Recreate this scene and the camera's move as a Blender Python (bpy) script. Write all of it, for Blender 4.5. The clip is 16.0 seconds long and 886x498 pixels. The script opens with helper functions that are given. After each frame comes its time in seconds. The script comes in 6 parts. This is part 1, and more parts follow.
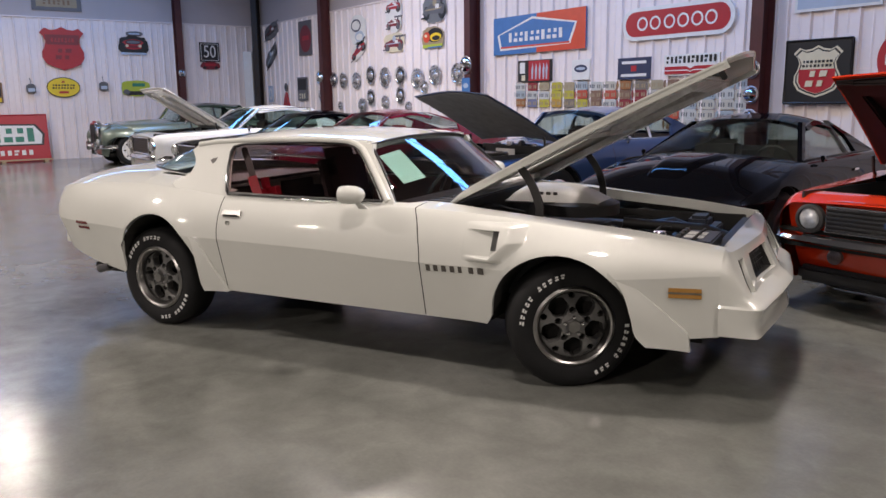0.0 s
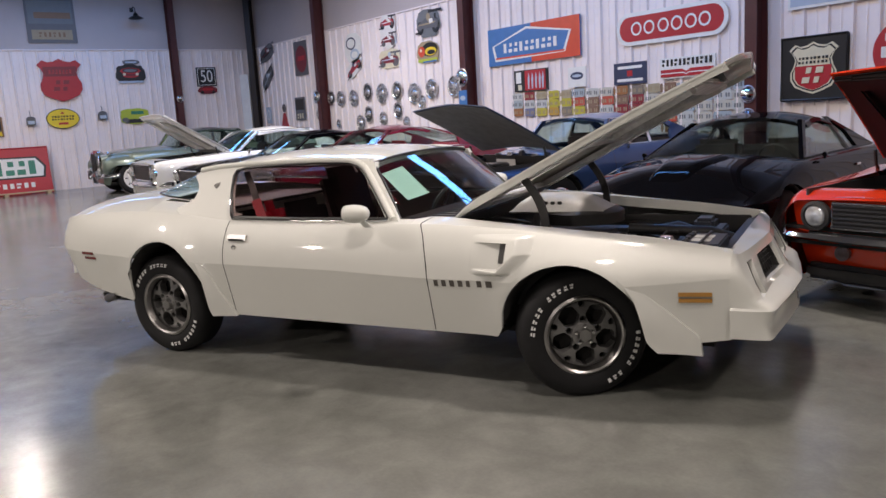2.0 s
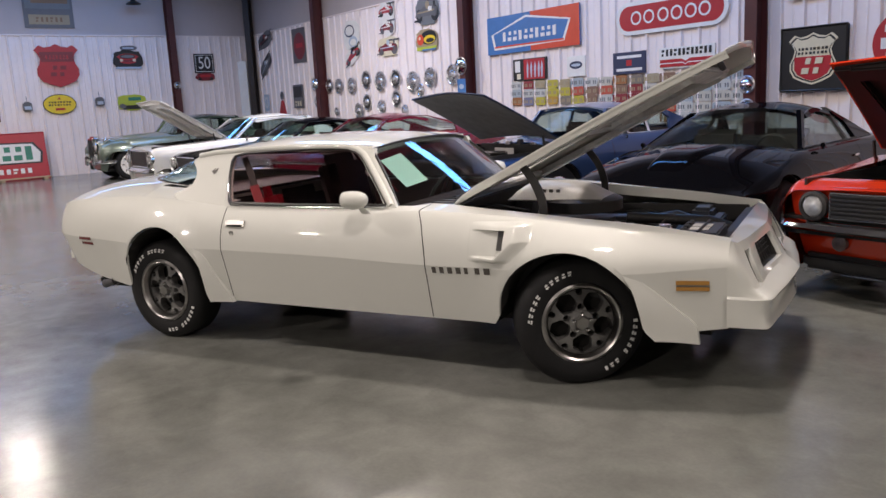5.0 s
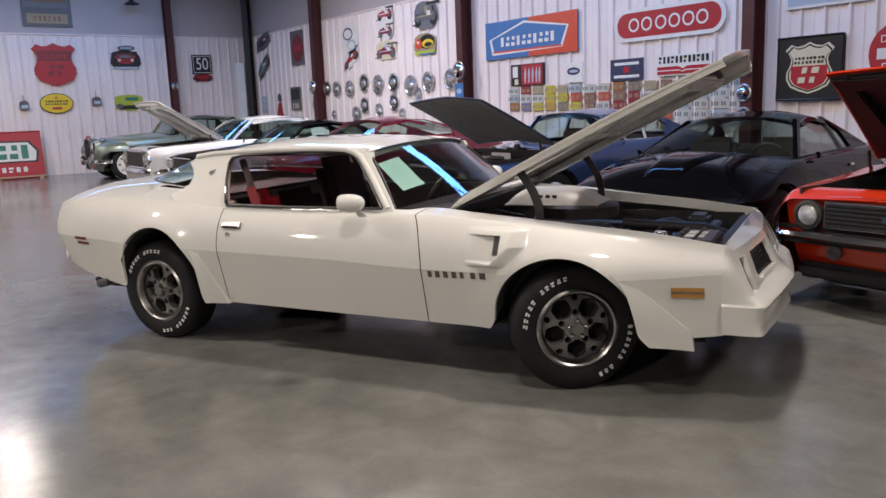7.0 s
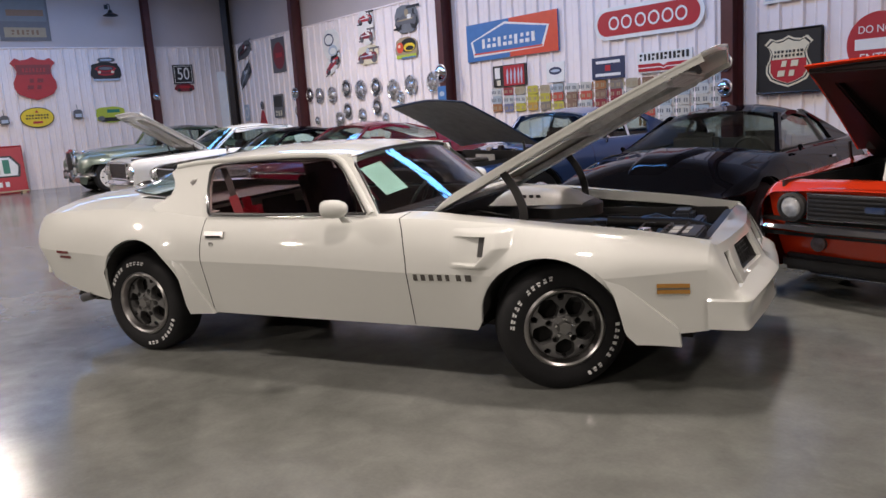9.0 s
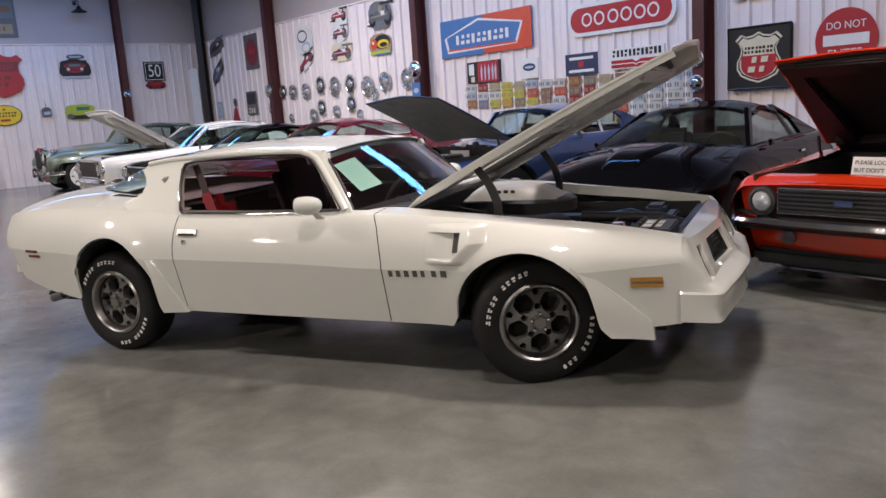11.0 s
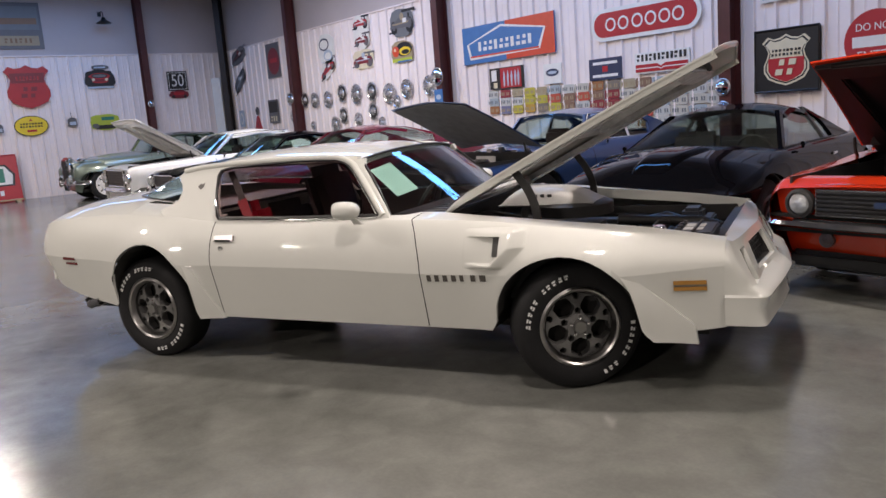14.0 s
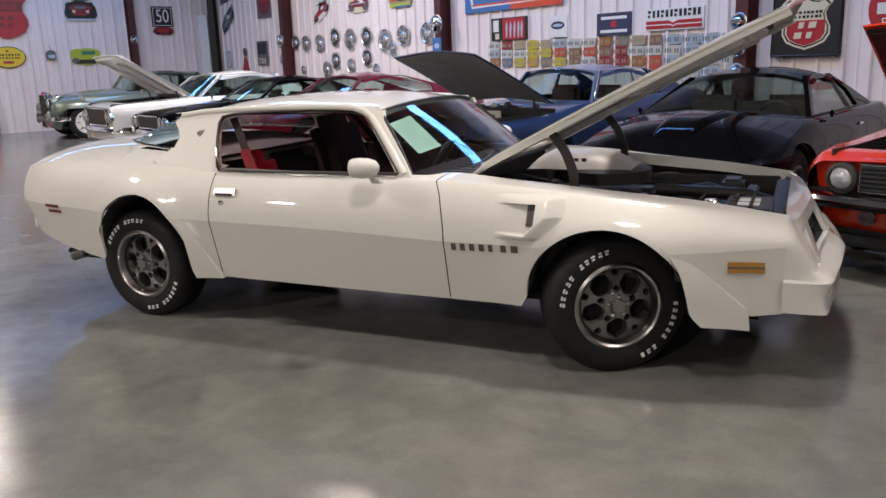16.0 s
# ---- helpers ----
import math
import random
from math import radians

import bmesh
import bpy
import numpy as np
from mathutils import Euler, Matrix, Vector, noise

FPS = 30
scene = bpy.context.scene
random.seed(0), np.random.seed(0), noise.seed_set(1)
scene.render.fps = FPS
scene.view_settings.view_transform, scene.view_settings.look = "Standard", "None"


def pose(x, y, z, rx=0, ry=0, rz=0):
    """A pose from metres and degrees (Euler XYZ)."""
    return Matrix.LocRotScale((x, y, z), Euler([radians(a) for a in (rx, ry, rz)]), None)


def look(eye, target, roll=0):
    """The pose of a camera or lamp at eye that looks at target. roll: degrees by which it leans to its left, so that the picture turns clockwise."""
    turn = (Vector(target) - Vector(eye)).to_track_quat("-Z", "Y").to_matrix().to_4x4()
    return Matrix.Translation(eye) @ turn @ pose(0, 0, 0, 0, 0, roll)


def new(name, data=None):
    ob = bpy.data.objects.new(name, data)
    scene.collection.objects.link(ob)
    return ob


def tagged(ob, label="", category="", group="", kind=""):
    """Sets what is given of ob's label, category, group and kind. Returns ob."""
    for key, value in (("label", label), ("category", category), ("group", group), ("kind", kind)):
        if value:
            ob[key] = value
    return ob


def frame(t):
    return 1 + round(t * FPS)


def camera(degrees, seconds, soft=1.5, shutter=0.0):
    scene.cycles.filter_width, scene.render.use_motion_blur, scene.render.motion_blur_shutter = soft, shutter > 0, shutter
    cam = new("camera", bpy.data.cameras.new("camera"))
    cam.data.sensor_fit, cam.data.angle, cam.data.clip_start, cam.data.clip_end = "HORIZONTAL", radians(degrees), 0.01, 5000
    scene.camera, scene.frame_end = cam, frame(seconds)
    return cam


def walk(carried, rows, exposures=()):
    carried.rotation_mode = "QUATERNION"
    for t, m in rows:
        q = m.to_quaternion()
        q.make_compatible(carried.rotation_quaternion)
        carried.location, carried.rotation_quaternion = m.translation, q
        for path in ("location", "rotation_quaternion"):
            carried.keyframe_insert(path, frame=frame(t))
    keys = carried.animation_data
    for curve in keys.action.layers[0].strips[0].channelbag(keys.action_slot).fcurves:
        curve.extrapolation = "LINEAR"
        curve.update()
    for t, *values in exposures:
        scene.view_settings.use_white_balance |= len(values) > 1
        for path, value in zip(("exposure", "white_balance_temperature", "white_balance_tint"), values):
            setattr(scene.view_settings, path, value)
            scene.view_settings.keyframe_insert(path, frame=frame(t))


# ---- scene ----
import functools

cam = camera(58.6, 16.0)
PATH = [
    (0, (-1.186, 0.627, 1.42), (-2.779, 1.779, 1.053), -0.7),
    (0.5, (-1.196, 0.624, 1.417), (-2.786, 1.785, 1.065), -1.3),
    (1, (-1.193, 0.618, 1.416), (-2.789, 1.769, 1.057), -1.4),
    (1.5, (-1.197, 0.629, 1.426), (-2.802, 1.772, 1.084), -3.3),
    (2, (-1.2, 0.618, 1.433), (-2.803, 1.767, 1.097), -3.4),
    (2.5, (-1.2, 0.615, 1.437), (-2.803, 1.76, 1.092), -3.9),
    (3, (-1.204, 0.621, 1.427), (-2.806, 1.765, 1.075), -4.0),
    (3.5, (-1.213, 0.63, 1.421), (-2.81, 1.78, 1.07), -3.6),
    (4, (-1.211, 0.622, 1.422), (-2.802, 1.779, 1.06), -3.3),
    (6.3, (-1.193, 0.61, 1.419), (-2.794, 1.754, 1.061), -2.6),
    (6.5, (-1.195, 0.615, 1.419), (-2.792, 1.765, 1.064), -2.8),
    (7, (-1.199, 0.607, 1.422), (-2.789, 1.768, 1.069), -2.2),
    (7.5, (-1.202, 0.608, 1.42), (-2.799, 1.765, 1.086), -2.6),
    (8, (-1.207, 0.618, 1.419), (-2.792, 1.788, 1.069), -3.0),
    (8.5, (-1.202, 0.627, 1.423), (-2.779, 1.806, 1.074), -3.0),
    (9, (-1.201, 0.632, 1.418), (-2.774, 1.817, 1.071), -3.8),
    (11.5, (-1.198, 0.636, 1.411), (-2.725, 1.878, 1.059), -4.0),
    (12, (-1.195, 0.634, 1.416), (-2.718, 1.886, 1.08), -4.1),
    (12.5, (-1.2, 0.631, 1.411), (-2.718, 1.89, 1.078), -3.9),
    (13, (-1.198, 0.628, 1.413), (-2.73, 1.871, 1.081), -4.3),
    (13.5, (-1.202, 0.62, 1.408), (-2.737, 1.859, 1.075), -3.4),
    (14, (-1.272, 0.558, 1.405), (-2.836, 1.757, 1.067), -4.5),
    (14.5, (-1.328, 0.516, 1.418), (-2.865, 1.75, 1.076), -2.3),
    (15, (-1.451, 0.571, 1.402), (-2.986, 1.803, 1.048), -0.5),
    (15.5, (-1.586, 0.646, 1.412), (-3.097, 1.889, 1.002), -1.4),
    (16, (-1.7, 0.617, 1.417), (-3.218, 1.835, 0.957), -2.0),
]
walk(cam, [(t, look(eye, target, roll)) for t, eye, target, roll in PATH])

# ---- light ----
world = bpy.data.worlds.new("world")
scene.world = world
world.use_nodes = True
world.node_tree.nodes["Background"].inputs[0].default_value = (0.85, 0.82, 0.8, 1)
world.node_tree.nodes["Background"].inputs[1].default_value = 0.10
scene.view_settings.exposure = 0.17


COOL, WARM = (0.13, 0.40, 1.0), (1.0, 0.875, 0.80)

# ---- materials ----


def material(name, color, rough=0.5, metal=0.0, coat=0.0, var=0.06, scale=6.0, bump=0.0, fine=60.0, spec=0.5, rvar=0.0, ior=1.5):
    """A surface with variation at two scales in colour and roughness, and fine relief."""
    m = bpy.data.materials.new(name)
    m.use_nodes = True
    nt = m.node_tree
    b = nt.nodes["Principled BSDF"]
    b.inputs["Roughness"].default_value = rough
    b.inputs["Metallic"].default_value = metal
    b.inputs["Coat Weight"].default_value = coat
    b.inputs["Coat Roughness"].default_value = 0.03
    b.inputs["Specular IOR Level"].default_value = spec
    b.inputs["IOR"].default_value = ior
    tc = nt.nodes.new("ShaderNodeTexCoord")
    n1 = nt.nodes.new("ShaderNodeTexNoise")
    n1.inputs["Scale"].default_value, n1.inputs["Detail"].default_value = scale, 5
    nt.links.new(tc.outputs["Object"], n1.inputs["Vector"])
    n2 = nt.nodes.new("ShaderNodeTexNoise")
    n2.inputs["Scale"].default_value, n2.inputs["Detail"].default_value = fine, 3
    nt.links.new(tc.outputs["Object"], n2.inputs["Vector"])
    add = nt.nodes.new("ShaderNodeMath")
    add.operation = "MULTIPLY_ADD"
    add.inputs[1].default_value = 0.35
    nt.links.new(n2.outputs["Fac"], add.inputs[0])
    nt.links.new(n1.outputs["Fac"], add.inputs[2])
    ramp = nt.nodes.new("ShaderNodeMapRange")
    ramp.inputs["From Min"].default_value, ramp.inputs["From Max"].default_value = 0.35, 1.0
    ramp.inputs["To Min"].default_value, ramp.inputs["To Max"].default_value = 1 - var, 1 + var
    nt.links.new(add.outputs[0], ramp.inputs["Value"])
    mul = nt.nodes.new("ShaderNodeVectorMath")
    mul.operation = "SCALE"
    mul.inputs[0].default_value = color
    nt.links.new(ramp.outputs[0], mul.inputs["Scale"])
    nt.links.new(mul.outputs[0], b.inputs["Base Color"])
    if rvar:
        rr = nt.nodes.new("ShaderNodeMapRange")
        rr.inputs["From Min"].default_value, rr.inputs["From Max"].default_value = 0.4, 0.95
        rr.inputs["To Min"].default_value, rr.inputs["To Max"].default_value = rough - rvar, rough + rvar
        nt.links.new(add.outputs[0], rr.inputs["Value"])
        nt.links.new(rr.outputs[0], b.inputs["Roughness"])
    if bump:
        bp = nt.nodes.new("ShaderNodeBump")
        bp.inputs["Strength"].default_value, bp.inputs["Distance"].default_value = bump, 0.01
        nt.links.new(add.outputs[0], bp.inputs["Height"])
        nt.links.new(bp.outputs[0], b.inputs["Normal"])
    return m


def paint(name, color, rough=0.3, coat=0.9, metal=0.0, ior=1.5):
    return material(name, color, rough, metal, coat, var=0.02, scale=3, fine=25, spec=0.35 if ior > 1.4 else 0.5, ior=ior)


def glass_material(name, tint, alpha, edge=0.85):
    """Car glass: a clear tinted sheet under a mirror-like skin."""
    m = bpy.data.materials.new(name)
    m.use_nodes = True
    nt = m.node_tree
    nt.nodes.remove(nt.nodes["Principled BSDF"])
    tr, gl, mix = nt.nodes.new("ShaderNodeBsdfTransparent"), nt.nodes.new("ShaderNodeBsdfGlossy"), nt.nodes.new("ShaderNodeMixShader")
    tr.inputs[0].default_value = (*tint, 1)
    gl.inputs["Roughness"].default_value = 0.015
    lw, pw, ad = nt.nodes.new("ShaderNodeLayerWeight"), nt.nodes.new("ShaderNodeMath"), nt.nodes.new("ShaderNodeMath")
    pw.operation, ad.operation = "POWER", "MULTIPLY_ADD"
    pw.inputs[1].default_value, ad.inputs[1].default_value, ad.inputs[2].default_value = 3.5, edge, alpha
    nt.links.new(lw.outputs["Facing"], pw.inputs[0])
    nt.links.new(pw.outputs[0], ad.inputs[0])
    nt.links.new(ad.outputs[0], mix.inputs[0])
    nt.links.new(tr.outputs[0], mix.inputs[1])
    nt.links.new(gl.outputs[0], mix.inputs[2])
    nt.links.new(mix.outputs[0], nt.nodes["Material Output"].inputs[0])
    return m


CREAM = paint("cream_white_paint", (0.74, 0.745, 0.70), 0.5, 1.0)
UNDER = material("hood_underside_paint", (0.70, 0.70, 0.70), 0.55, var=0.3, scale=11, bump=0.35, fine=40)
ORANGE = paint("orange_red_paint", (0.58, 0.036, 0.008), 0.25)
BLACKP = paint("black_paint", (0.003, 0.003, 0.004), 0.07, 0.0, ior=1.09)
BLACKG = paint("gloss_black_paint", (0.003, 0.003, 0.004), 0.03, 0.0, ior=1.19)
BLUEP = paint("metallic_blue_paint", (0.04, 0.072, 0.175), 0.3, metal=0.4)
REDP = paint("maroon_paint", (0.21, 0.009, 0.028), 0.25)
WHITEP = paint("white_paint", (0.82, 0.82, 0.80), 0.28)
GREENP = paint("sage_green_paint", (0.165, 0.205, 0.17), 0.3, metal=0.3)
DGREENP = paint("dark_green_paint", (0.035, 0.055, 0.042), 0.25)
CHROME = material("chrome", (0.82, 0.82, 0.83), 0.1, 1.0, var=0.05, scale=8, rvar=0.05)
HUBCAP = material("worn_hubcap_chrome", (0.66, 0.65, 0.65), 0.26, 0.9, var=0.15, scale=14, rvar=0.08)
STEEL = material("brushed_alloy", (0.42, 0.41, 0.40), 0.3, 1.0, var=0.12, scale=12)
DARKALLOY = material("dark_alloy", (0.085, 0.085, 0.09), 0.4, 0.7, var=0.15, scale=15)
SPOKE = material("grey_wheel_paint", (0.25, 0.247, 0.243), 0.3, 0.6, var=0.15, scale=15)
RUBBER = material("tyre_rubber", (0.012, 0.012, 0.013), 0.65, var=0.25, scale=12, bump=0.1, spec=0.3)
BLACK = material("black_trim", (0.028, 0.027, 0.027), 0.45, var=0.2, scale=10)
WELL = material("dark_underbody", (0.022, 0.021, 0.02), 0.9, var=0.3, scale=8)
GREYMETAL = material("grey_engine_metal", (0.13, 0.13, 0.14), 0.4, 0.6, var=0.35, scale=14, bump=0.2)
REDVINYL = material("red_vinyl", (0.46, 0.014, 0.035), 0.36, var=0.12, scale=14, bump=0.08)
BLACKVINYL = material("black_vinyl", (0.055, 0.034, 0.034), 0.5, var=0.15, scale=14, bump=0.08)
GLASS = glass_material("car_glass", (0.80, 0.86, 0.84), 0.05)
# Coupe's side glass; its dark tint stands in for the cabin's shade.
GLASSK = glass_material("cabin_shade_glass", (0.66, 0.58, 0.58), 0.015, 0.35)
GLASSR = glass_material("rear_glass", (0.78, 0.86, 0.88), 0.02, 0.5)
GLASSB = glass_material("clear_old_glass", (0.80, 0.85, 0.83), 0.006, 0.06)
GLASSC = glass_material("pale_green_glass", (0.84, 0.9, 0.87), 0.05, 0.6)
INK = material("faded_print", (0.30, 0.48, 0.43), 0.7)
# Cream of the scoop with the engine bay's shade mixed into the colour.
SCOOP = material("shaded_scoop_paint", (0.42, 0.415, 0.40), 0.4, var=0.15, scale=9)
LENS = material("headlight_glass", (0.72, 0.74, 0.76), 0.12, 0.55, 0.6, var=0.25, scale=40)
DARKLENS = material("dark_red_lens", (0.13, 0.018, 0.02), 0.25, 0, 0.5, var=0.15, scale=30)
SMOKELENS = material("dull_lamp_glass", (0.16, 0.12, 0.12), 0.2, 0.2, 0.5, var=0.3, scale=40)
AMBER = material("amber_lens", (0.40, 0.20, 0.04), 0.25, 0, 0.6, var=0.12, scale=30)
REDLENS = material("red_lens", (0.12, 0.01, 0.01), 0.25, 0, 0.5)
LETTER = material("white_lettering", (0.75, 0.75, 0.74), 0.6)
DECAL = material("charcoal_decal", (0.10, 0.09, 0.08), 0.5)
PAPER = material("pale_green_paper", (0.55, 0.80, 0.72), 0.75, var=0.05, scale=9)
PANELW = material("white_wall_sheet", (0.83, 0.755, 0.745), 0.42, var=0.08, scale=1.3, fine=9, spec=0.4, rvar=0.08)
VINYLW = material("white_insulation_facing", (0.47, 0.42, 0.42), 0.5, var=0.06, scale=0.8, bump=0.25, fine=5)
IRON = material("red_oxide_iron", (0.075, 0.018, 0.018), 0.45, var=0.2, scale=5, bump=0.05)
DARKIRON = material("dark_iron", (0.02, 0.014, 0.014), 0.5, var=0.2, scale=5)
ROOFING = material("unseen_roof_grey", (0.16, 0.16, 0.17), 0.6, var=0.1, scale=0.8, bump=0.25, fine=5)
# Underside of the orange hood: an even, near-black red.
UNDERRED = material("near_black_red_underside", (0.008, 0.002, 0.002), 0.6, var=0.2, scale=6)
SATIN = material("satin_silver", (0.80, 0.79, 0.77), 0.28, 0.1, var=0.08, scale=20)
BATTERY = material("blue_grey_plastic", (0.045, 0.05, 0.065), 0.4, var=0.15, scale=15)
CARD = material("white_card", (0.75, 0.73, 0.72), 0.7)
WHITEPIPE = material("white_pvc", (0.72, 0.73, 0.73), 0.4)


def concrete():
    """Polished grey concrete: cloudy mottling, fine aggregate, faint scuffs and a sealed sheen."""
    m = bpy.data.materials.new("polished_concrete")
    m.use_nodes = True
    nt = m.node_tree
    b = nt.nodes["Principled BSDF"]
    tc = nt.nodes.new("ShaderNodeTexCoord")

    def noise_node(scale, detail, rough=0.5, dist=0.0):
        n = nt.nodes.new("ShaderNodeTexNoise")
        n.inputs["Scale"].default_value, n.inputs["Detail"].default_value = scale, detail
        n.inputs["Roughness"].default_value, n.inputs["Distortion"].default_value = rough, dist
        nt.links.new(tc.outputs["Object"], n.inputs["Vector"])
        return n

    big, mid, fine = noise_node(0.55, 4, 0.5, 0.4), noise_node(2.6, 5, 0.55, 0.25), noise_node(55, 3)
    ramp = nt.nodes.new("ShaderNodeValToRGB")
    ramp.color_ramp.elements[0].position, ramp.color_ramp.elements[1].position = 0.3, 0.72
    ramp.color_ramp.elements[0].color = (0.114, 0.116, 0.105, 1)
    ramp.color_ramp.elements[1].color = (0.230, 0.234, 0.216, 1)
    mixv = nt.nodes.new("ShaderNodeMath")
    mixv.operation = "MULTIPLY_ADD"
    mixv.inputs[1].default_value = 0.5
    nt.links.new(mid.outputs["Fac"], mixv.inputs[0])
    half = nt.nodes.new("ShaderNodeMath")
    half.operation = "MULTIPLY_ADD"
    half.inputs[1].default_value, half.inputs[2].default_value = 0.6, -0.05
    nt.links.new(big.outputs["Fac"], half.inputs[0])
    nt.links.new(half.outputs[0], mixv.inputs[2])
    nt.links.new(mixv.outputs[0], ramp.inputs[0])
    speck = nt.nodes.new("ShaderNodeMapRange")
    speck.inputs["From Min"].default_value, speck.inputs["From Max"].default_value = 0.3, 0.7
    speck.inputs["To Min"].default_value, speck.inputs["To Max"].default_value = 0.95, 1.04
    nt.links.new(fine.outputs["Fac"], speck.inputs["Value"])
    blotch, worn = noise_node(5.0, 5, 0.58, 0.6), nt.nodes.new("ShaderNodeMapRange")
    worn.inputs["From Min"].default_value, worn.inputs["From Max"].default_value = 0.32, 0.68
    worn.inputs["To Min"].default_value, worn.inputs["To Max"].default_value = 0.88, 1.11
    nt.links.new(blotch.outputs["Fac"], worn.inputs["Value"])
    both = nt.nodes.new("ShaderNodeMath")
    both.operation = "MULTIPLY"
    nt.links.new(speck.outputs[0], both.inputs[0])
    nt.links.new(worn.outputs[0], both.inputs[1])
    sc = nt.nodes.new("ShaderNodeVectorMath")
    sc.operation = "SCALE"
    nt.links.new(ramp.outputs[0], sc.inputs[0])
    nt.links.new(both.outputs[0], sc.inputs["Scale"])
    nt.links.new(sc.outputs[0], b.inputs["Base Color"])
    rr = nt.nodes.new("ShaderNodeMapRange")
    rr.inputs["From Min"].default_value, rr.inputs["From Max"].default_value = 0.3, 0.75
    rr.inputs["To Min"].default_value, rr.inputs["To Max"].default_value = 0.15, 0.25
    nt.links.new(mixv.outputs[0], rr.inputs["Value"])
    nt.links.new(rr.outputs[0], b.inputs["Roughness"])
    bp = nt.nodes.new("ShaderNodeBump")
    bp.inputs["Strength"].default_value, bp.inputs["Distance"].default_value = 0.035, 0.01
    nt.links.new(mid.outputs["Fac"], bp.inputs["Height"])
    nt.links.new(bp.outputs[0], b.inputs["Normal"])
    return m


FLOOR = concrete()

# ---- mesh helpers ----


def thing(name, label, category, m=None, group="", kind=""):
    e = new(name)
    e.empty_display_size = 0.1
    if m is not None:
        e.matrix_world = m
    return tagged(e, label, category, group, kind)


def part(name, bm, mat, parent=None, label="", smooth=0.0):
    """Links a bmesh as one mesh object under a thing. smooth: the angle in degrees under which edges shade smooth."""
    me = bpy.data.meshes.new(name)
    bmesh.ops.recalc_face_normals(bm, faces=bm.faces)
    if smooth:
        lim = radians(smooth)
        for f in bm.faces:
            f.smooth = True
        for e in bm.edges:
            e.smooth = not (len(e.link_faces) == 2 and e.calc_face_angle(0) > lim)
    bm.to_mesh(me)
    bm.free()
    me.materials.append(mat)
    o = new(name, me)
    o.parent = parent
    if label:
        o["label"] = label
    return o


def box(bm, x0, x1, y0, y1, z0, z1, bevel=0.0, m=None):
    r = bmesh.ops.create_cube(bm, size=1.0)
    vs = r["verts"]
    for v in vs:
        v.co = Vector((x0 + (v.co.x + 0.5) * (x1 - x0), y0 + (v.co.y + 0.5) * (y1 - y0), z0 + (v.co.z + 0.5) * (z1 - z0)))
    if bevel:
        es = list({e for v in vs for e in v.link_edges})
        r = bmesh.ops.bevel(bm, geom=es, offset=bevel, segments=2, affect="EDGES")
        vs = list({v for f in r["faces"] for v in f.verts} | {v for v in vs if v.is_valid})
    if m is not None:
        for v in vs:
            v.co = m @ v.co
    return bm


def boxed(*a, **k):
    return box(bmesh.new(), *a, **k)


def lathe(bm, prof, n=32, axis="y", m=None, closed=False):
    """Turns a profile of (radius, along) about an axis."""
    rings = []
    for i in range(n):
        a = 2 * math.pi * i / n
        c, s = math.cos(a), math.sin(a)
        ring = []
        for r, h in prof:
            p = {"y": (r * c, h, r * s), "z": (r * c, r * s, h), "x": (h, r * c, r * s)}[axis]
            v = Vector(p)
            ring.append(bm.verts.new(m @ v if m is not None else v))
        rings.append(ring)
    k = len(prof)
    for i in range(n):
        a, b = rings[i], rings[(i + 1) % n]
        for j in range(k if closed else k - 1):
            q = [a[j], b[j], b[(j + 1) % k], a[(j + 1) % k]]
            bm.faces.new(q)
    bmesh.ops.remove_doubles(bm, verts=[v for r in rings for v in r], dist=1e-5)
    return bm


def lathed(*a, **k):
    return lathe(bmesh.new(), *a, **k)


def tube(bm, pts, r, n=8):
    """A round bar along points."""
    rings = []
    pts = [Vector(p) for p in pts]
    for i, p in enumerate(pts):
        d = (pts[min(i + 1, len(pts) - 1)] - pts[max(i - 1, 0)]).normalized()
        u = d.cross(Vector((0, 0, 1)))
        if u.length < 1e-3:
            u = d.cross(Vector((1, 0, 0)))
        u.normalize()
        w = d.cross(u)
        rings.append([bm.verts.new(p + r * (math.cos(2 * math.pi * k / n) * u + math.sin(2 * math.pi * k / n) * w)) for k in range(n)])
    for a, b in zip(rings, rings[1:]):
        for k in range(n):
            bm.faces.new([a[k], a[(k + 1) % n], b[(k + 1) % n], b[k]])
    bm.faces.new(rings[0][::-1])
    bm.faces.new(rings[-1])
    return bm


def tubed(*a, **k):
    return tube(bmesh.new(), *a, **k)


def grid(bm, fn, nu, nv, skip=None, wrap=False):
    """A sheet of (nu + 1) x (nv + 1) points fn(u, v), u and v from 0 to 1."""
    vs = [[bm.verts.new(Vector(fn(i / nu, j / nv))) for j in range(nv + 1)] for i in range(nu + 1)]
    for i in range(nu):
        for j in range(nv):
            if skip and skip((i + 0.5) / nu, (j + 0.5) / nv):
                continue
            bm.faces.new([vs[i][j], vs[i + 1][j], vs[i + 1][j + 1], vs[i][j + 1]])
    return vs


def solid(bm, d):
    """Gives a sheet a thickness."""
    bmesh.ops.recalc_face_normals(bm, faces=bm.faces)
    bmesh.ops.solidify(bm, geom=bm.faces[:], thickness=d)
    return bm


def prism(bm, pts, fa, fb):
    """A slab between two mappings of one outline."""
    a, b = [bm.verts.new(Vector(fa(*p))) for p in pts], [bm.verts.new(Vector(fb(*p))) for p in pts]
    bm.faces.new(a)
    bm.faces.new(b[::-1])
    n = len(pts)
    for i in range(n):
        bm.faces.new([a[i], b[i], b[(i + 1) % n], a[(i + 1) % n]])
    return bm


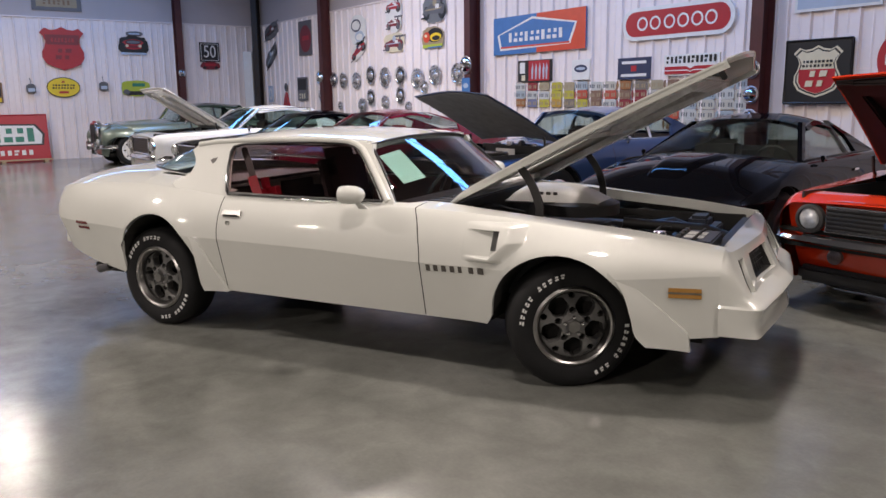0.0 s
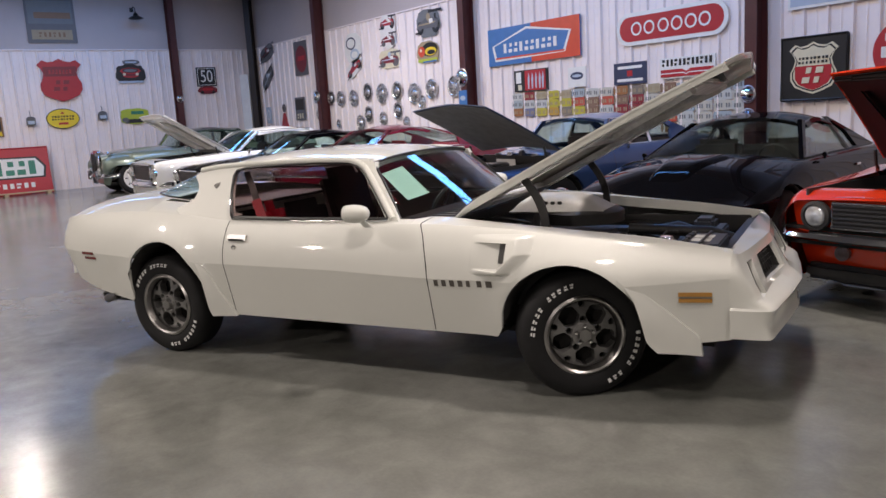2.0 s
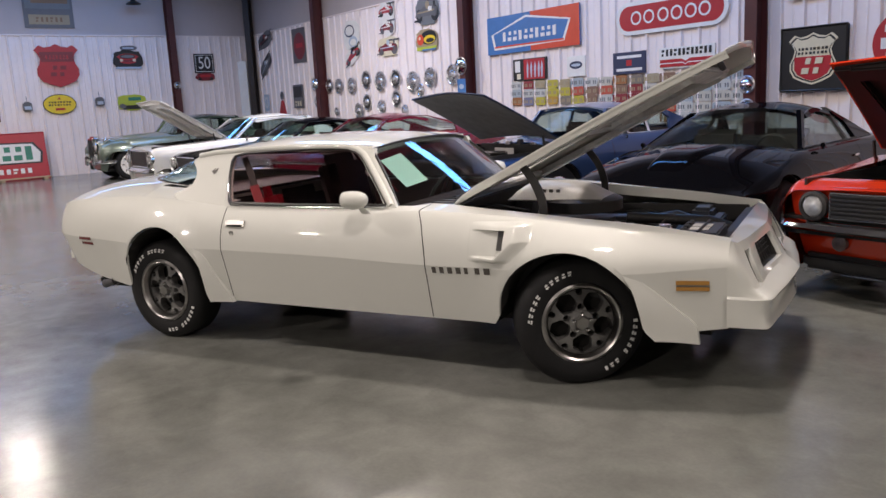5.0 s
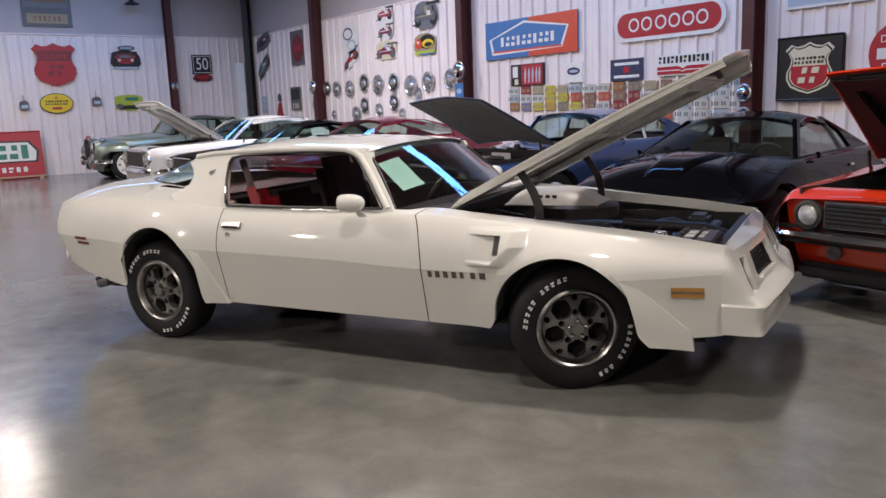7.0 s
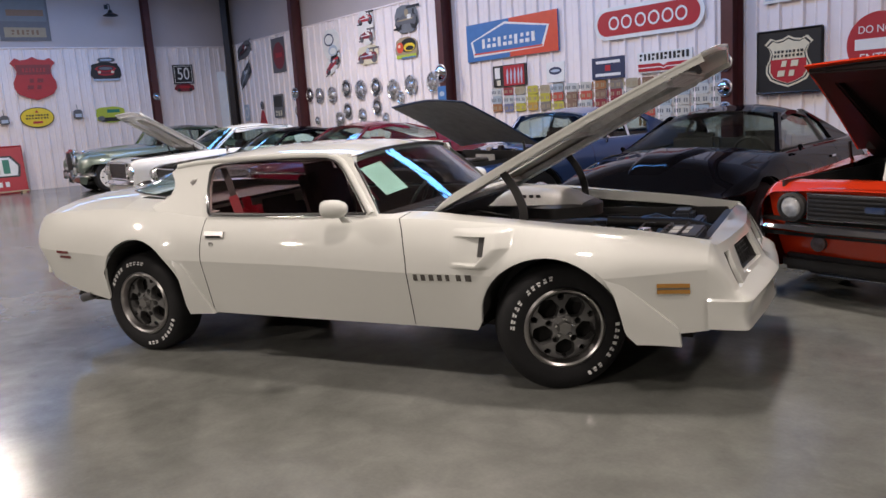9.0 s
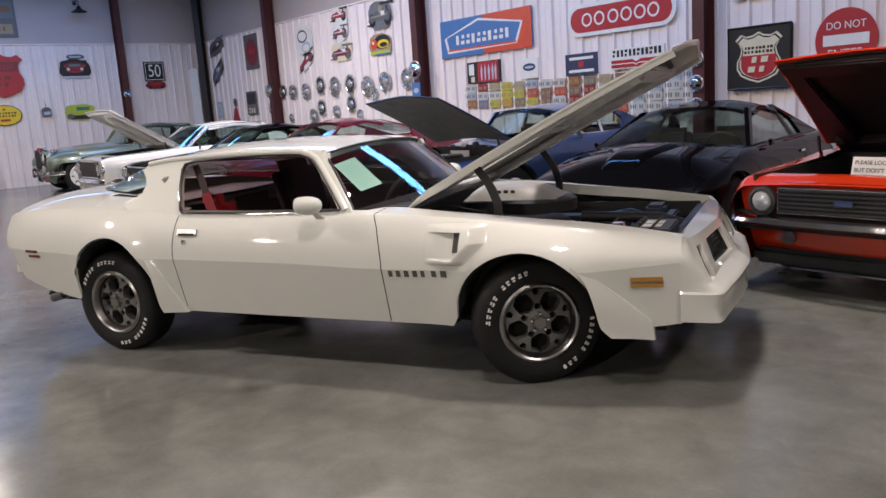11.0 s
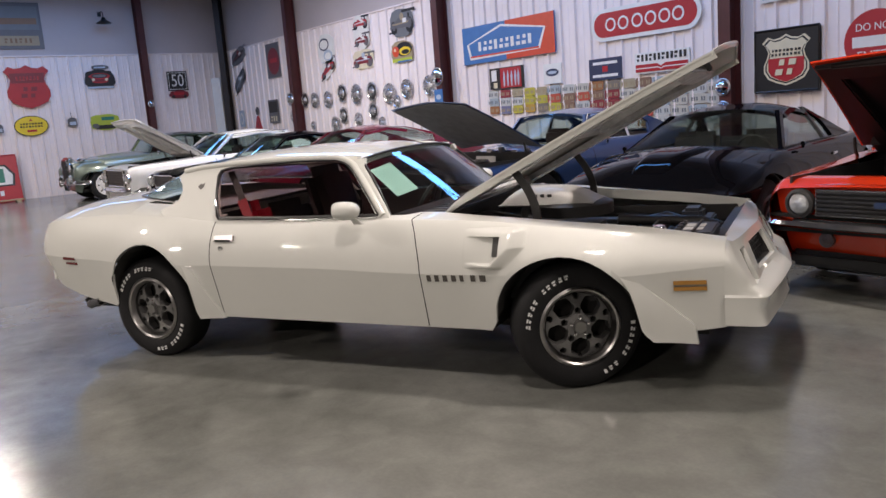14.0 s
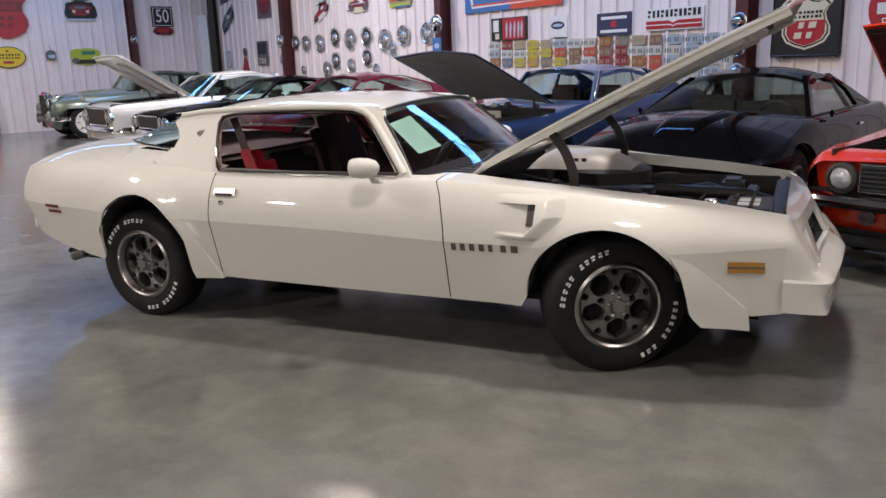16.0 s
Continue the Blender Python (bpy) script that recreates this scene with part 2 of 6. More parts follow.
def cv(*pts):
    """A smooth curve through (x, value) points."""
    xs, ys = np.array([p[0] for p in pts], float), np.array([p[1] for p in pts], float)
    h, d = np.diff(xs), np.diff(ys) / np.diff(xs)
    s = np.zeros(len(xs))
    s[0], s[-1] = d[0], d[-1]
    for i in range(1, len(xs) - 1):
        s[i] = 0 if d[i - 1] * d[i] <= 0 else 2 * d[i - 1] * d[i] / (d[i - 1] + d[i])

    def f(x):
        x = min(max(x, xs[0]), xs[-1])
        i = min(max(int(np.searchsorted(xs, x)) - 1, 0), len(h) - 1)
        t = (x - xs[i]) / h[i]
        return float((1 + 2 * t) * (1 - t) ** 2 * ys[i] + t * (1 - t) ** 2 * h[i] * s[i] + t * t * (3 - 2 * t) * ys[i + 1] + t * t * (t - 1) * h[i] * s[i + 1])

    return f


def mix(a, b, t):
    return a + (b - a) * t


# ---- the large structure ----
NORTH, WEST, SOUTH, EAST, EAVE, LINER = 10.78, -24.9, -32.0, 28.0, 6.4, 3.72
ROOM = boxed(WEST - 0.3, EAST + 0.3, SOUTH - 0.3, NORTH + 0.3, -0.2, 0.0)
tagged(part("floor", ROOM, FLOOR), "polished grey concrete floor with cloudy mottling and sheen", "floor", kind="structure")
# The ceiling stays out of view; its grey limits bounce and reflections.
tagged(part("ceiling", boxed(WEST - 0.3, EAST + 0.3, SOUTH - 0.3, NORTH + 0.3, EAVE, EAVE + 0.2), ROOFING), "plain grey roof underside, unseen, dims the bounced light", "ceiling", kind="structure")


def rib_sheet(w, h):
    """One steel wall sheet, three ribs wide, standing on z = 0, its face towards -y."""
    bm = bmesh.new()
    p = w / 3
    prof = []
    for k in range(3):
        x = -w / 2 + k * p
        prof += [(x, 0.0), (x + p * 0.36, 0.0), (x + p * 0.42, -0.010), (x + p * 0.48, 0.0), (x + p - 0.066, 0.0), (x + p - 0.048, -0.038), (x + p - 0.018, -0.038), (x + p, 0.0)]
    a = [bm.verts.new((x, y, 0)) for x, y in prof]
    b = [bm.verts.new((x, y, h)) for x, y in prof]
    for i in range(len(prof) - 1):
        if (Vector(prof[i]) - Vector(prof[i + 1])).length > 1e-6:
            bm.faces.new([a[i], a[i + 1], b[i + 1], b[i]])
    me = bpy.data.meshes.new("panel")
    bm.to_mesh(me)
    bm.free()
    me.materials.append(PANELW)
    return me


def wall(name, x0, x1, rz, at, label):
    """A wall whose inner face runs from x0 to x1 in its own frame, the room lying on its -y side."""
    w = part(name, boxed(x0, x1, 0.0, 0.2, 0, EAVE + 0.2), VINYLW)
    w.matrix_world = at @ pose(0, 0, 0, 0, 0, rz)
    tagged(w, label, "wall", kind="structure")
    return w


wall_north = wall("wall_north", WEST, EAST, 0, pose(0, NORTH, 0), "white ribbed steel wall covered in old signs, white insulation above")
wall_west = wall("wall_west", SOUTH, NORTH, 90, pose(WEST, 0, 0), "white ribbed steel end wall with round signs, white insulation above")
# South and east walls are unseen, set far off so reflections stay dark.
wall_south = wall("wall_south", -EAST, -WEST, 180, pose(0, SOUTH, 0), "plain white wall, unseen, closing the room")
wall_east = wall("wall_east", -NORTH, -SOUTH, -90, pose(EAST, 0, 0), "plain white wall, unseen, closing the room")


def column(name, x, y, rz, mat=IRON, h=EAVE, d=0.24):
    """A tapered rigid-frame column: web and two flanges."""
    c = thing(name, "dark red oxide steel frame column standing against the wall", "column", pose(x, y, 0, 0, 0, rz), "frame columns")
    part("web", boxed(-0.008, 0.008, -d, 0, 0, h), mat, c)
    part("flange", boxed(-0.09, 0.09, -d - 0.012, -d, 0, h), mat, c)
    part("flange", boxed(-0.09, 0.09, 0, 0.012, 0, h), mat, c)
    part("base_plate", boxed(-0.13, 0.13, -d - 0.05, 0.02, 0, 0.02, 0.004), mat, c)
    return c


for wl, a, bb in ((wall_north, WEST, EAST), (wall_west, SOUTH, NORTH)):
    n = int((bb - a) / 0.95)
    sheet_mesh = rib_sheet((bb - a) / n, LINER)
    for k in range(n):
        pn = new("panel", sheet_mesh)
        pn.parent = wl
        pn.matrix_basis = pose(mix(a, bb, (k + 0.5) / n), -0.003, 0)
    part("liner_trim", boxed(a, bb, -0.045, -0.002, LINER, LINER + 0.035, 0.004), PANELW, wl)
for x in (-20.15, -13.92, -7.57, -1.2, 5.1):
    column("steel_column", x, NORTH - 0.05, 0)
for y in (8.3, 2.0, -4.3):
    column("steel_column", WEST + 0.05, y, 90)
column("steel_column", WEST + 0.32, NORTH - 0.1, 45, DARKIRON)
pipe = part("downpipe", boxed(-0.14, 0.14, -0.07, 0.07, 0, 2.98, 0.012), WHITEPIPE)
pipe.matrix_world = pose(WEST + 0.25, NORTH - 0.42, 0, 0, 0, 45)
tagged(pipe, "white square boxed pipe beside the corner column", "pipe")

# ---- ceiling lamps ----
LAMPZ = 5.35


def high_bay(x, y, watts=300):
    h = thing("assumed_high_bay_lamp", "round high-bay lamp, unseen, placed to light the hall", "lamp", pose(x, y, LAMPZ), "high-bay lamps")
    part("reflector", lathed([(0.30, 0.0), (0.305, 0.005), (0.2, 0.2), (0.10, 0.26), (0.09, 0.36), (0.0, 0.37)], 24, "z"), STEEL, h, smooth=50)
    part("stem", tubed([(0, 0, 0.36), (0, 0, EAVE - LAMPZ)], 0.012, 6), STEEL, h)
    d = bpy.data.lights.new("assumed_high_bay_light", "AREA")
    d.shape, d.size, d.energy, d.color = "DISK", 0.55, watts, WARM
    o = new("assumed_high_bay_light", d)
    o.matrix_world = pose(x, y, LAMPZ - 0.01)


def strip_light(x, y, n=3, rz=0.0, watts=25):
    """A run of fluorescent fittings end to end."""
    for k in range(n):
        m = pose(x, y, LAMPZ, 0, 0, rz) @ pose((k - (n - 1) / 2) * 1.27, 0, 0)
        s = thing("strip_light", "white fluorescent strip fitting with cool tubes, switched on", "lamp", m, "fluorescent strips")
        part("tray", boxed(-0.61, 0.61, -0.35, 0.35, 0.0, 0.07, 0.012), WHITEPIPE, s)
        for g in (-0.55, 0.55):
            part("hanger", tubed([(g, 0, 0.06), (g, 0, EAVE - LAMPZ)], 0.006, 5), STEEL, s)
        d = bpy.data.lights.new("strip_light_tubes", "AREA")
        d.shape, d.size, d.size_y, d.energy, d.color = "RECTANGLE", 1.16, 0.62, watts, COOL
        o = new("strip_light_tubes", d)
        o.matrix_world = m @ pose(0, 0, -0.008)


# Unseen lamps: the first follows the hood's shadow, most others are added fill.
for x, y, w in ((-4.25, 4.42, 168), (-10.5, 6.0, 150), (-16.0, 6.6, 255), (-17.9, 2.3, 125), (-20.5, 0.8, 150), (-2.7, 1.2, 92), (-10.0, -2.6, 345), (2.2, 3.2, 180), (-8.0, -9.0, 520), (1.0, -8.5, 430)):
    high_bay(x, y, w)
strip_light(-8.0, 8.15, 5, watts=27)
strip_light(-14.9, 8.15, 4, watts=22)
strip_light(-22.6, 5.2, 5, 90, watts=19)

# ---- cars: shared builders ----


class Shell:
    """A car body's lower half: x forward from the front axle, y to the left, z up."""

    def __init__(s, W, zc, zs, inset, zb, tuck, zt, yin, arches, zin=None, flare=0.0, seams=(), round=2.4, texp=1.7, topexp=2.0, belly=0.4):
        s.belly = belly
        s.W, s.zc, s.zs, s.inset, s.zb, s.tuck, s.zt, s.yin, s.arches, s.zin, s.flare, s.seams, s.round, s.texp, s.topexp = W, zc, zs, inset, zb, tuck, zt, yin, arches, zin, flare, seams, round, texp, topexp

    def low(s, x):
        z = s.zb(x)
        for cx, cz, rx, rz in s.arches:
            u = (x - cx) / rx
            if abs(u) < 1:
                z = max(z, cz + rz * math.sqrt(1 - u * u))
        return z

    def y(s, x, z):
        zc, zs, zb = s.zc(x), s.zs(x), s.zb(x)
        w = s.W(x)
        if z <= zc:
            t = (zc - z) / max(zc - zb, 0.01)
            y = w - s.tuck(x) * t ** s.texp
        else:
            t = min((z - zc) / max(zs - zc, 0.01), 1)
            y = w - s.inset(x) * (s.belly * t ** 2 + (1 - s.belly) * (1 - math.sqrt(max(0, 1 - t ** s.round))))
        if s.flare:
            for cx, cz, rx, rz in s.arches:
                d = math.hypot((x - cx) / rx, (z - cz) / rz)
                y += s.flare * math.exp(-(((d - 1) / 0.22) ** 2))
        return y

    def stations(s, x0, x1, step=0.055):
        xs = set(np.linspace(x0, x1, max(2, int(abs(x1 - x0) / step) + 1)).tolist())
        for cx, cz, rx, rz in s.arches:
            for k in range(23):
                x = cx - rx * 0.9995 * math.cos(math.pi * k / 22)
                if x0 < x < x1:
                    xs.add(x)
            xs = {x for x in xs if not any(0 < abs(x - (cx + g * rx)) < 0.012 and abs(x - (cx + g * rx * 0.9995)) > 1e-6 for g in (-1, 1)) or x in (x0, x1)}
        return sorted(xs)

    def skin(s, x0, x1, sides=(1, -1), rows=13, top=7, flange=0.04):
        bm = bmesh.new()
        for sg in sides:
            cols = []
            for x in s.stations(x0, x1):
                z0, zs = s.low(x), s.zs(x)
                zc = s.zc(x)
                zz = []
                n1 = max(2, int(rows * 0.45))
                st = max(zc, z0 + 0.03)
                zz += [mix(z0, st, k / n1) for k in range(n1)]
                n2 = rows - n1
                zz += [mix(st, zs, math.sin(math.pi / 2 * k / n2)) for k in range(n2 + 1)]

                def sx(z):
                    return x + sum(f(z) * math.exp(-(((x - c) / 0.12) ** 2)) for c, f in s.seams)

                yy = [s.y(x, z) for z in zz]
                col = [(sx(z0), yy[0] - flange, z0 + 0.004)] + [(sx(z), y, z) for z, y in zip(zz, yy)]
                yi, y1 = s.yin(x), yy[-1]
                zi = s.zin(x) if s.zin else None
                for k in range(1, top + 1):
                    t = k / top
                    y = mix(y1, yi, t)
                    if zi is None:
                        z = zs + (s.zt(x) - zs) * (1 - (y / y1) ** s.topexp)
                    else:
                        z = mix(zs, zi, t ** 0.8)
                    col.append((sx(zs), y, z))
                cols.append([bm.verts.new((a, sg * b, c)) for a, b, c in col])
            for a, b in zip(cols, cols[1:]):
                for k in range(len(a) - 1):
                    q = [a[k], b[k], b[k + 1], a[k + 1]]
                    bm.faces.new(q if sg > 0 else q[::-1])
        bmesh.ops.remove_doubles(bm, verts=bm.verts[:], dist=0.0015)
        return bm


@functools.lru_cache(None)
def bar_mark(k, w, h, y0, y1):
    """Plain bars standing for one character, w x h."""
    a, b = w / 2, h / 2
    strokes = (((-a, a, b * 0.2, b), (-a, a * 0.5, -b, -b * 0.2)), ((-a * 0.8, a * 0.8, -b, b),), ((-a * 0.5, a, b * 0.2, b), (-a, a, -b, -b * 0.2)))[k % 3]
    bm = bmesh.new()
    for i, (xa, xb, za, zb) in enumerate(strokes):
        box(bm, xa, xb, y0 - 0.0001 * i, y1, za, zb)
    me = bpy.data.meshes.new("letter_bar")
    bm.to_mesh(me)
    bm.free()
    me.materials.append(LETTER)
    return me


def wheel(parent, x, y, z, r, rim, width, style, out=-1, steer=0.0, letters=0):
    """A wheel at a hub. out: the sign of y to which its face looks."""
    w = new("wheel")
    w.parent = parent
    w.matrix_basis = pose(x, y, z, 0, 0, steer + (0 if out < 0 else 180))
    h = width / 2
    part("tyre", lathed([(rim - 0.01, -h * 0.82), (rim + 0.012, -h * 0.9), (mix(rim, r, 0.45), -h), (mix(rim, r, 0.8), -h * 0.93), (r - 0.012, -h * 0.8), (r, -h * 0.66), (r, h * 0.66), (r - 0.012, h * 0.8), (mix(rim, r, 0.5), h), (rim - 0.01, h * 0.82)], 48, "y", closed=True), RUBBER, w, smooth=40)
    face = -h * 0.86
    if style == "honeycomb":
        part("rim_ring", lathed([(rim + 0.006, face - 0.006), (rim - 0.006, face - 0.014), (rim - 0.016, face - 0.008), (rim - 0.026, face + 0.018), (rim - 0.034, face + 0.05), (rim - 0.016, face + 0.05)], 48, "y", closed=True), STEEL, w, "bright trim ring", smooth=35)
        part("barrel", lathed([(rim - 0.03, face + 0.02), (rim - 0.04, face + 0.1), (0.02, face + 0.11)], 36, "y"), WELL, w, smooth=40)
        y0, y1 = face + 0.040, face + 0.012
        R = rim - 0.022
        # a dished plate with five large six-sided pockets, small ones between them
        bm = bmesh.new()
        f = 2 * math.pi / 5
        loops = [[(R * math.cos(2 * math.pi * k / 60), R * math.sin(2 * math.pi * k / 60)) for k in range(60)]]
        for k in range(5):
            for rad, off, size, n in ((0.114, 0.0, 0.056, 6), (0.076, 0.5, 0.020, 5), (0.150, 0.5, 0.019, 5)):
                a = f * (k + off) + letters
                c, q = Vector((rad * math.cos(a), rad * math.sin(a))), []
                for i in range(n):
                    p0, p1 = (c + size * Vector((math.cos(a + 2 * math.pi * (i + g) / n), math.sin(a + 2 * math.pi * (i + g) / n))) for g in (0, 1))
                    q += [tuple(p0.lerp(p1, 0.14)), tuple(p0.lerp(p1, 0.86))]
                loops.append(q)
        edges, inner = [], []
        for lp in loops:
            vs = [bm.verts.new((px, mix(y1, y0, (math.hypot(px, pz) / R) ** 1.5), pz)) for px, pz in lp]
            es = [bm.edges.new((vs[i], vs[(i + 1) % len(vs)])) for i in range(len(vs))]
            edges += es
            inner.append(vs)
        bmesh.ops.triangle_fill(bm, use_beauty=True, use_dissolve=False, edges=edges)
        for vs in inner[1:]:
            deep = [bm.verts.new(v.co * 0.97 + Vector((0, 0.05, 0))) for v in vs]
            for i in range(len(vs)):
                bm.faces.new([vs[i], vs[(i + 1) % len(vs)], deep[(i + 1) % len(vs)], deep[i]])
        part("spokes", bm, SPOKE, w, "dark grey honeycomb spokes")
        part("hub_plate", lathed([(0.0, y1 - 0.002), (0.060, y1), (0.066, y1 + 0.02), (0.06, y1 + 0.05)], 24, "y"), SPOKE, w, smooth=35)
        bm = bmesh.new()
        bmesh.ops.create_cone(bm, cap_ends=True, segments=6, radius1=0.04, radius2=0.032, depth=0.03, matrix=pose(0, y1 - 0.012, 0, 90, 0, 0))
        part("centre_cap", bm, STEEL, w, "polished hexagonal centre cap")
        for k in range(5):
            a = 2 * math.pi * k / 5 + 0.3
            part("lug_nut", lathed([(0.0, y1 - 0.018), (0.009, y1 - 0.016), (0.011, y1 + 0.01)], 8, "y", pose(0.045 * math.cos(a), 0, 0.045 * math.sin(a))), CHROME, w)
    else:
        part("rim", lathed([(rim + 0.006, face - 0.004), (rim - 0.015, face - 0.012), (rim - 0.035, face + 0.02), (rim * 0.62, face + 0.03), (rim * 0.55, face - 0.002), (rim * 0.3, face - 0.012), (rim * 0.22, face - 0.03), (0.0, face - 0.034)], 36, "y"), CHROME if style == "chrome" else SATIN if style == "satin" else DARKALLOY, w, smooth=30)
        for k in range(8):
            part("rim_slot", boxed(rim * 0.66, rim * 0.86, face + 0.01, face + 0.03, -0.012, 0.012, m=Matrix.Rotation(2 * math.pi * k / 8, 4, "Y")), BLACK, w)
    if letters:
        rm = mix(rim, r, 0.52)
        shapes = [bar_mark(k, 0.0185, 0.021, -0.003, 0.003) for k in range(3)]
        for a0, n, gap in ((math.pi * 0.66, 11, 5), (-math.pi * 0.31, 10, 6)):
            for k in range(n):
                if k == gap:
                    continue
                o = new("letter_bar", shapes[(k * k + n) % 3])
                o.parent = w
                o["label"] = "raised white lettering"
                o.matrix_basis = Matrix.Rotation(-(a0 + letters - k * 0.125), 4, "Y") @ pose(rm, -h + 0.001, 0) @ Matrix.Rotation(math.pi / 2, 4, "Y")
    return w


def saloon(name, label, at, P):
    """A parked car from its main sizes. The body, greenhouse, wheels, bumpers, lights and trim are parts of it."""
    car = thing(name, label, "car", at, "cars parked in a row along the wall")
    F, B, R, W = P["front"], P["base"], P["rear"], P["width"] / 2
    hood, belt, deck, roof, sill = P["hood"], P["belt"], P["deck"], P["roof"], P.get("sill", 0.2)
    r, xt, xn = P.get("tyre", 0.33), -B - R, F
    col = P["paint"]
    cowl, rf, rr, bl = P["cowl"], P["roof_front"], P["roof_rear"], P["back"]
    sl = P.get("slope", 0.0)
    nt, tt = P.get("nose_taper", 0.1), P.get("tail_taper", 0.1)
    wv = cv((xt, W - tt - 0.03), (xt + 0.15, W - tt * 0.7), (xt + 0.7, W - 0.02), (-B, W), (-B / 2, W), (0, W), (xn - 0.6, W - 0.03), (xn - 0.12, W - nt * 0.8), (xn, W - nt - 0.03))
    zs = cv((xt, deck - 0.10), (xt + 0.12, deck - 0.04), (-B - 0.1, P.get("hip", belt)), (-B * 0.55, belt), (cowl, belt - 0.01), (0, hood - 0.04 - sl * P.get("fender", 0.6)), (xn - 0.15, hood - 0.07 - sl), (xn, hood - 0.12 - sl))
    zt = cv((xt, deck - 0.06), (xt + 0.12, deck), (bl, deck + 0.02), (cowl, hood + 0.06), (0, hood + 0.02 - sl * 0.4 + P.get("crown", 0.0)), (xn - 0.15, hood - 0.05 - sl), (xn, hood - 0.10 - sl))
    zc = cv((xt, belt * 0.72), (-B, belt * 0.7), (0, belt * 0.68), (xn, hood * 0.72))
    open_hood = P.get("open", 0)
    hinge = P.get("hinge", cowl)

    def yin(x):
        if bl + 0.12 < x < cowl - 0.03:
            return W - 0.17
        if open_hood and hinge < x < xn - P.get("header", 0.12):
            return W - P.get("bay", 0.2)
        return 0.0

    ra = P.get("arch", r + 0.06)
    sh = Shell(wv, zc, zs, cv((xt, 0.1), (-B, 0.12), (0, 0.12), (xn, 0.1)), cv((xt, sill + 0.12), (xt + 0.3, sill), (0, sill), (xn - 0.2, sill), (xn, sill + 0.06)), cv((xt, 0.1), (0, 0.06), (xn, 0.08)), zt, yin,
               [(0, r - 0.02, ra, ra + 0.01), (-B, r - 0.02, ra, ra - P.get("skirt", 0.0))], flare=P.get("flare", 0.0))
    d0, d1 = cowl - 0.12, cowl - 0.12 - P.get("door", 1.15)
    part("rear_body", sh.skin(xt, d1 - 0.003, top=6), col, car, smooth=35)
    part("door", sh.skin(d1 + 0.003, d0 - 0.003, (1,), top=4), col, car, smooth=35)
    part("door", sh.skin(d1 + 0.003, d0 - 0.003, (-1,), top=4), col, car, smooth=35)
    part("front_clip", sh.skin(d0 + 0.003, xn, top=6), col, car, smooth=35)
    # closed ends and floor
    for nm, xe, dz in (("nose_panel", xn - 0.012, 1), ("tail_panel", xt + 0.012, -1)):
        w = sh.W(xe) - 0.02
        bm = bmesh.new()
        grid(bm, lambda u, v: (xe - dz * (0.05 * (2 * u - 1) ** 2 + (P.get("tuck", 0.0) if dz > 0 else 0.0) * (1 - v) ** 1.4), (2 * u - 1) * (w - 0.02 * (1 - v)), mix(sh.zb(xe) + 0.02, sh.zs(xe) + 0.03 * (1 - (2 * u - 1) ** 2), v)), 10, 4)
        part(nm, solid(bm, 0.02), col, car, smooth=35)
    part("underbody", boxed(xt + 0.15, xn - 0.15, -W + 0.28, W - 0.28, sill + 0.02, sill + 0.09, 0.02), WELL, car)
    for cx in (0, -B):
        for sg in (1, -1):
            bm = bmesh.new()
            grid(bm, lambda u, v: (cx + (ra + 0.01) * math.cos(math.pi * u), sg * mix(W - 0.06, W - 0.38, v), r - 0.02 + (ra + 0.01) * math.sin(math.pi * u)), 14, 2)
            part("wheel_well", solid(bm, 0.01), WELL, car)
            wheel(car, cx, sg * (W - 0.14), r, r, P.get("rim", 0.2), 0.2, P.get("wheel", "chrome"), sg, P.get("steer", 0) if cx == 0 else 0)
    # greenhouse
    yb, yr = W - 0.17, P.get("roof_half", W - 0.33)
    bm = bmesh.new()
    zr = cv((rr, roof - 0.06), (mix(rr, rf, 0.45), roof), (rf, roof - 0.05))
    grid(bm, lambda u, v: (mix(rf + 0.03 * (1 - (2 * v - 1) ** 2), rr, u), (2 * v - 1) * yr, zr(mix(rf, rr, u)) - 0.075 * abs(2 * v - 1) ** 2.6), 14, 16)
    part("roof", solid(bm, 0.035), P.get("roof_paint", col), car, smooth=40)
    zro = roof - 0.09
    ws = bmesh.new()
    grid(ws, lambda u, v: (mix(cowl + 0.14 * (1 - (2 * u - 1) ** 2) - 0.02, rf + 0.03 * (1 - (2 * u - 1) ** 2), v), (2 * u - 1) * mix(yb - 0.02, yr - 0.02, v), mix(belt + 0.0, zro + 0.045 * (1 - abs(2 * u - 1) ** 3), v)), 14, 6)
    part("windshield", solid(ws, 0.006), P.get("glass", GLASSC), car, smooth=60).visible_shadow = False
    bw = bmesh.new()
    grid(bw, lambda u, v: (mix(bl - 0.10 * (1 - (2 * u - 1) ** 2), rr - 0.0 * (1 - (2 * u - 1) ** 2), v), (2 * u - 1) * mix(yb - 0.04, yr - 0.02, v), mix(deck + 0.02, zr(rr) - 0.05 * abs(2 * u - 1) ** 3, v)), 12, 6)
    part("rear_window", solid(bw, 0.006), P.get("glass", GLASSC), car, smooth=60).visible_shadow = False
    cx0 = P.get("c_front", mix(bl, rr, 0.3) + 0.35)
    for sg in (1, -1):
        def onside(x, z, o=0.0):
            return (x, sg * (mix(yb, yr, (z - belt) / (zro - belt)) - o), z)
        pm = P.get("pillar_paint", col)
        rail = zro + 0.01
        part("a_pillar", prism(bmesh.new(), [(cowl - 0.04, belt - 0.02), (cowl - 0.10, belt - 0.02), (rf - 0.06, rail), (rf + 0.02, rail)], lambda x, z: onside(x, z, -0.012), lambda x, z: onside(x, z, 0.03)), pm, car)
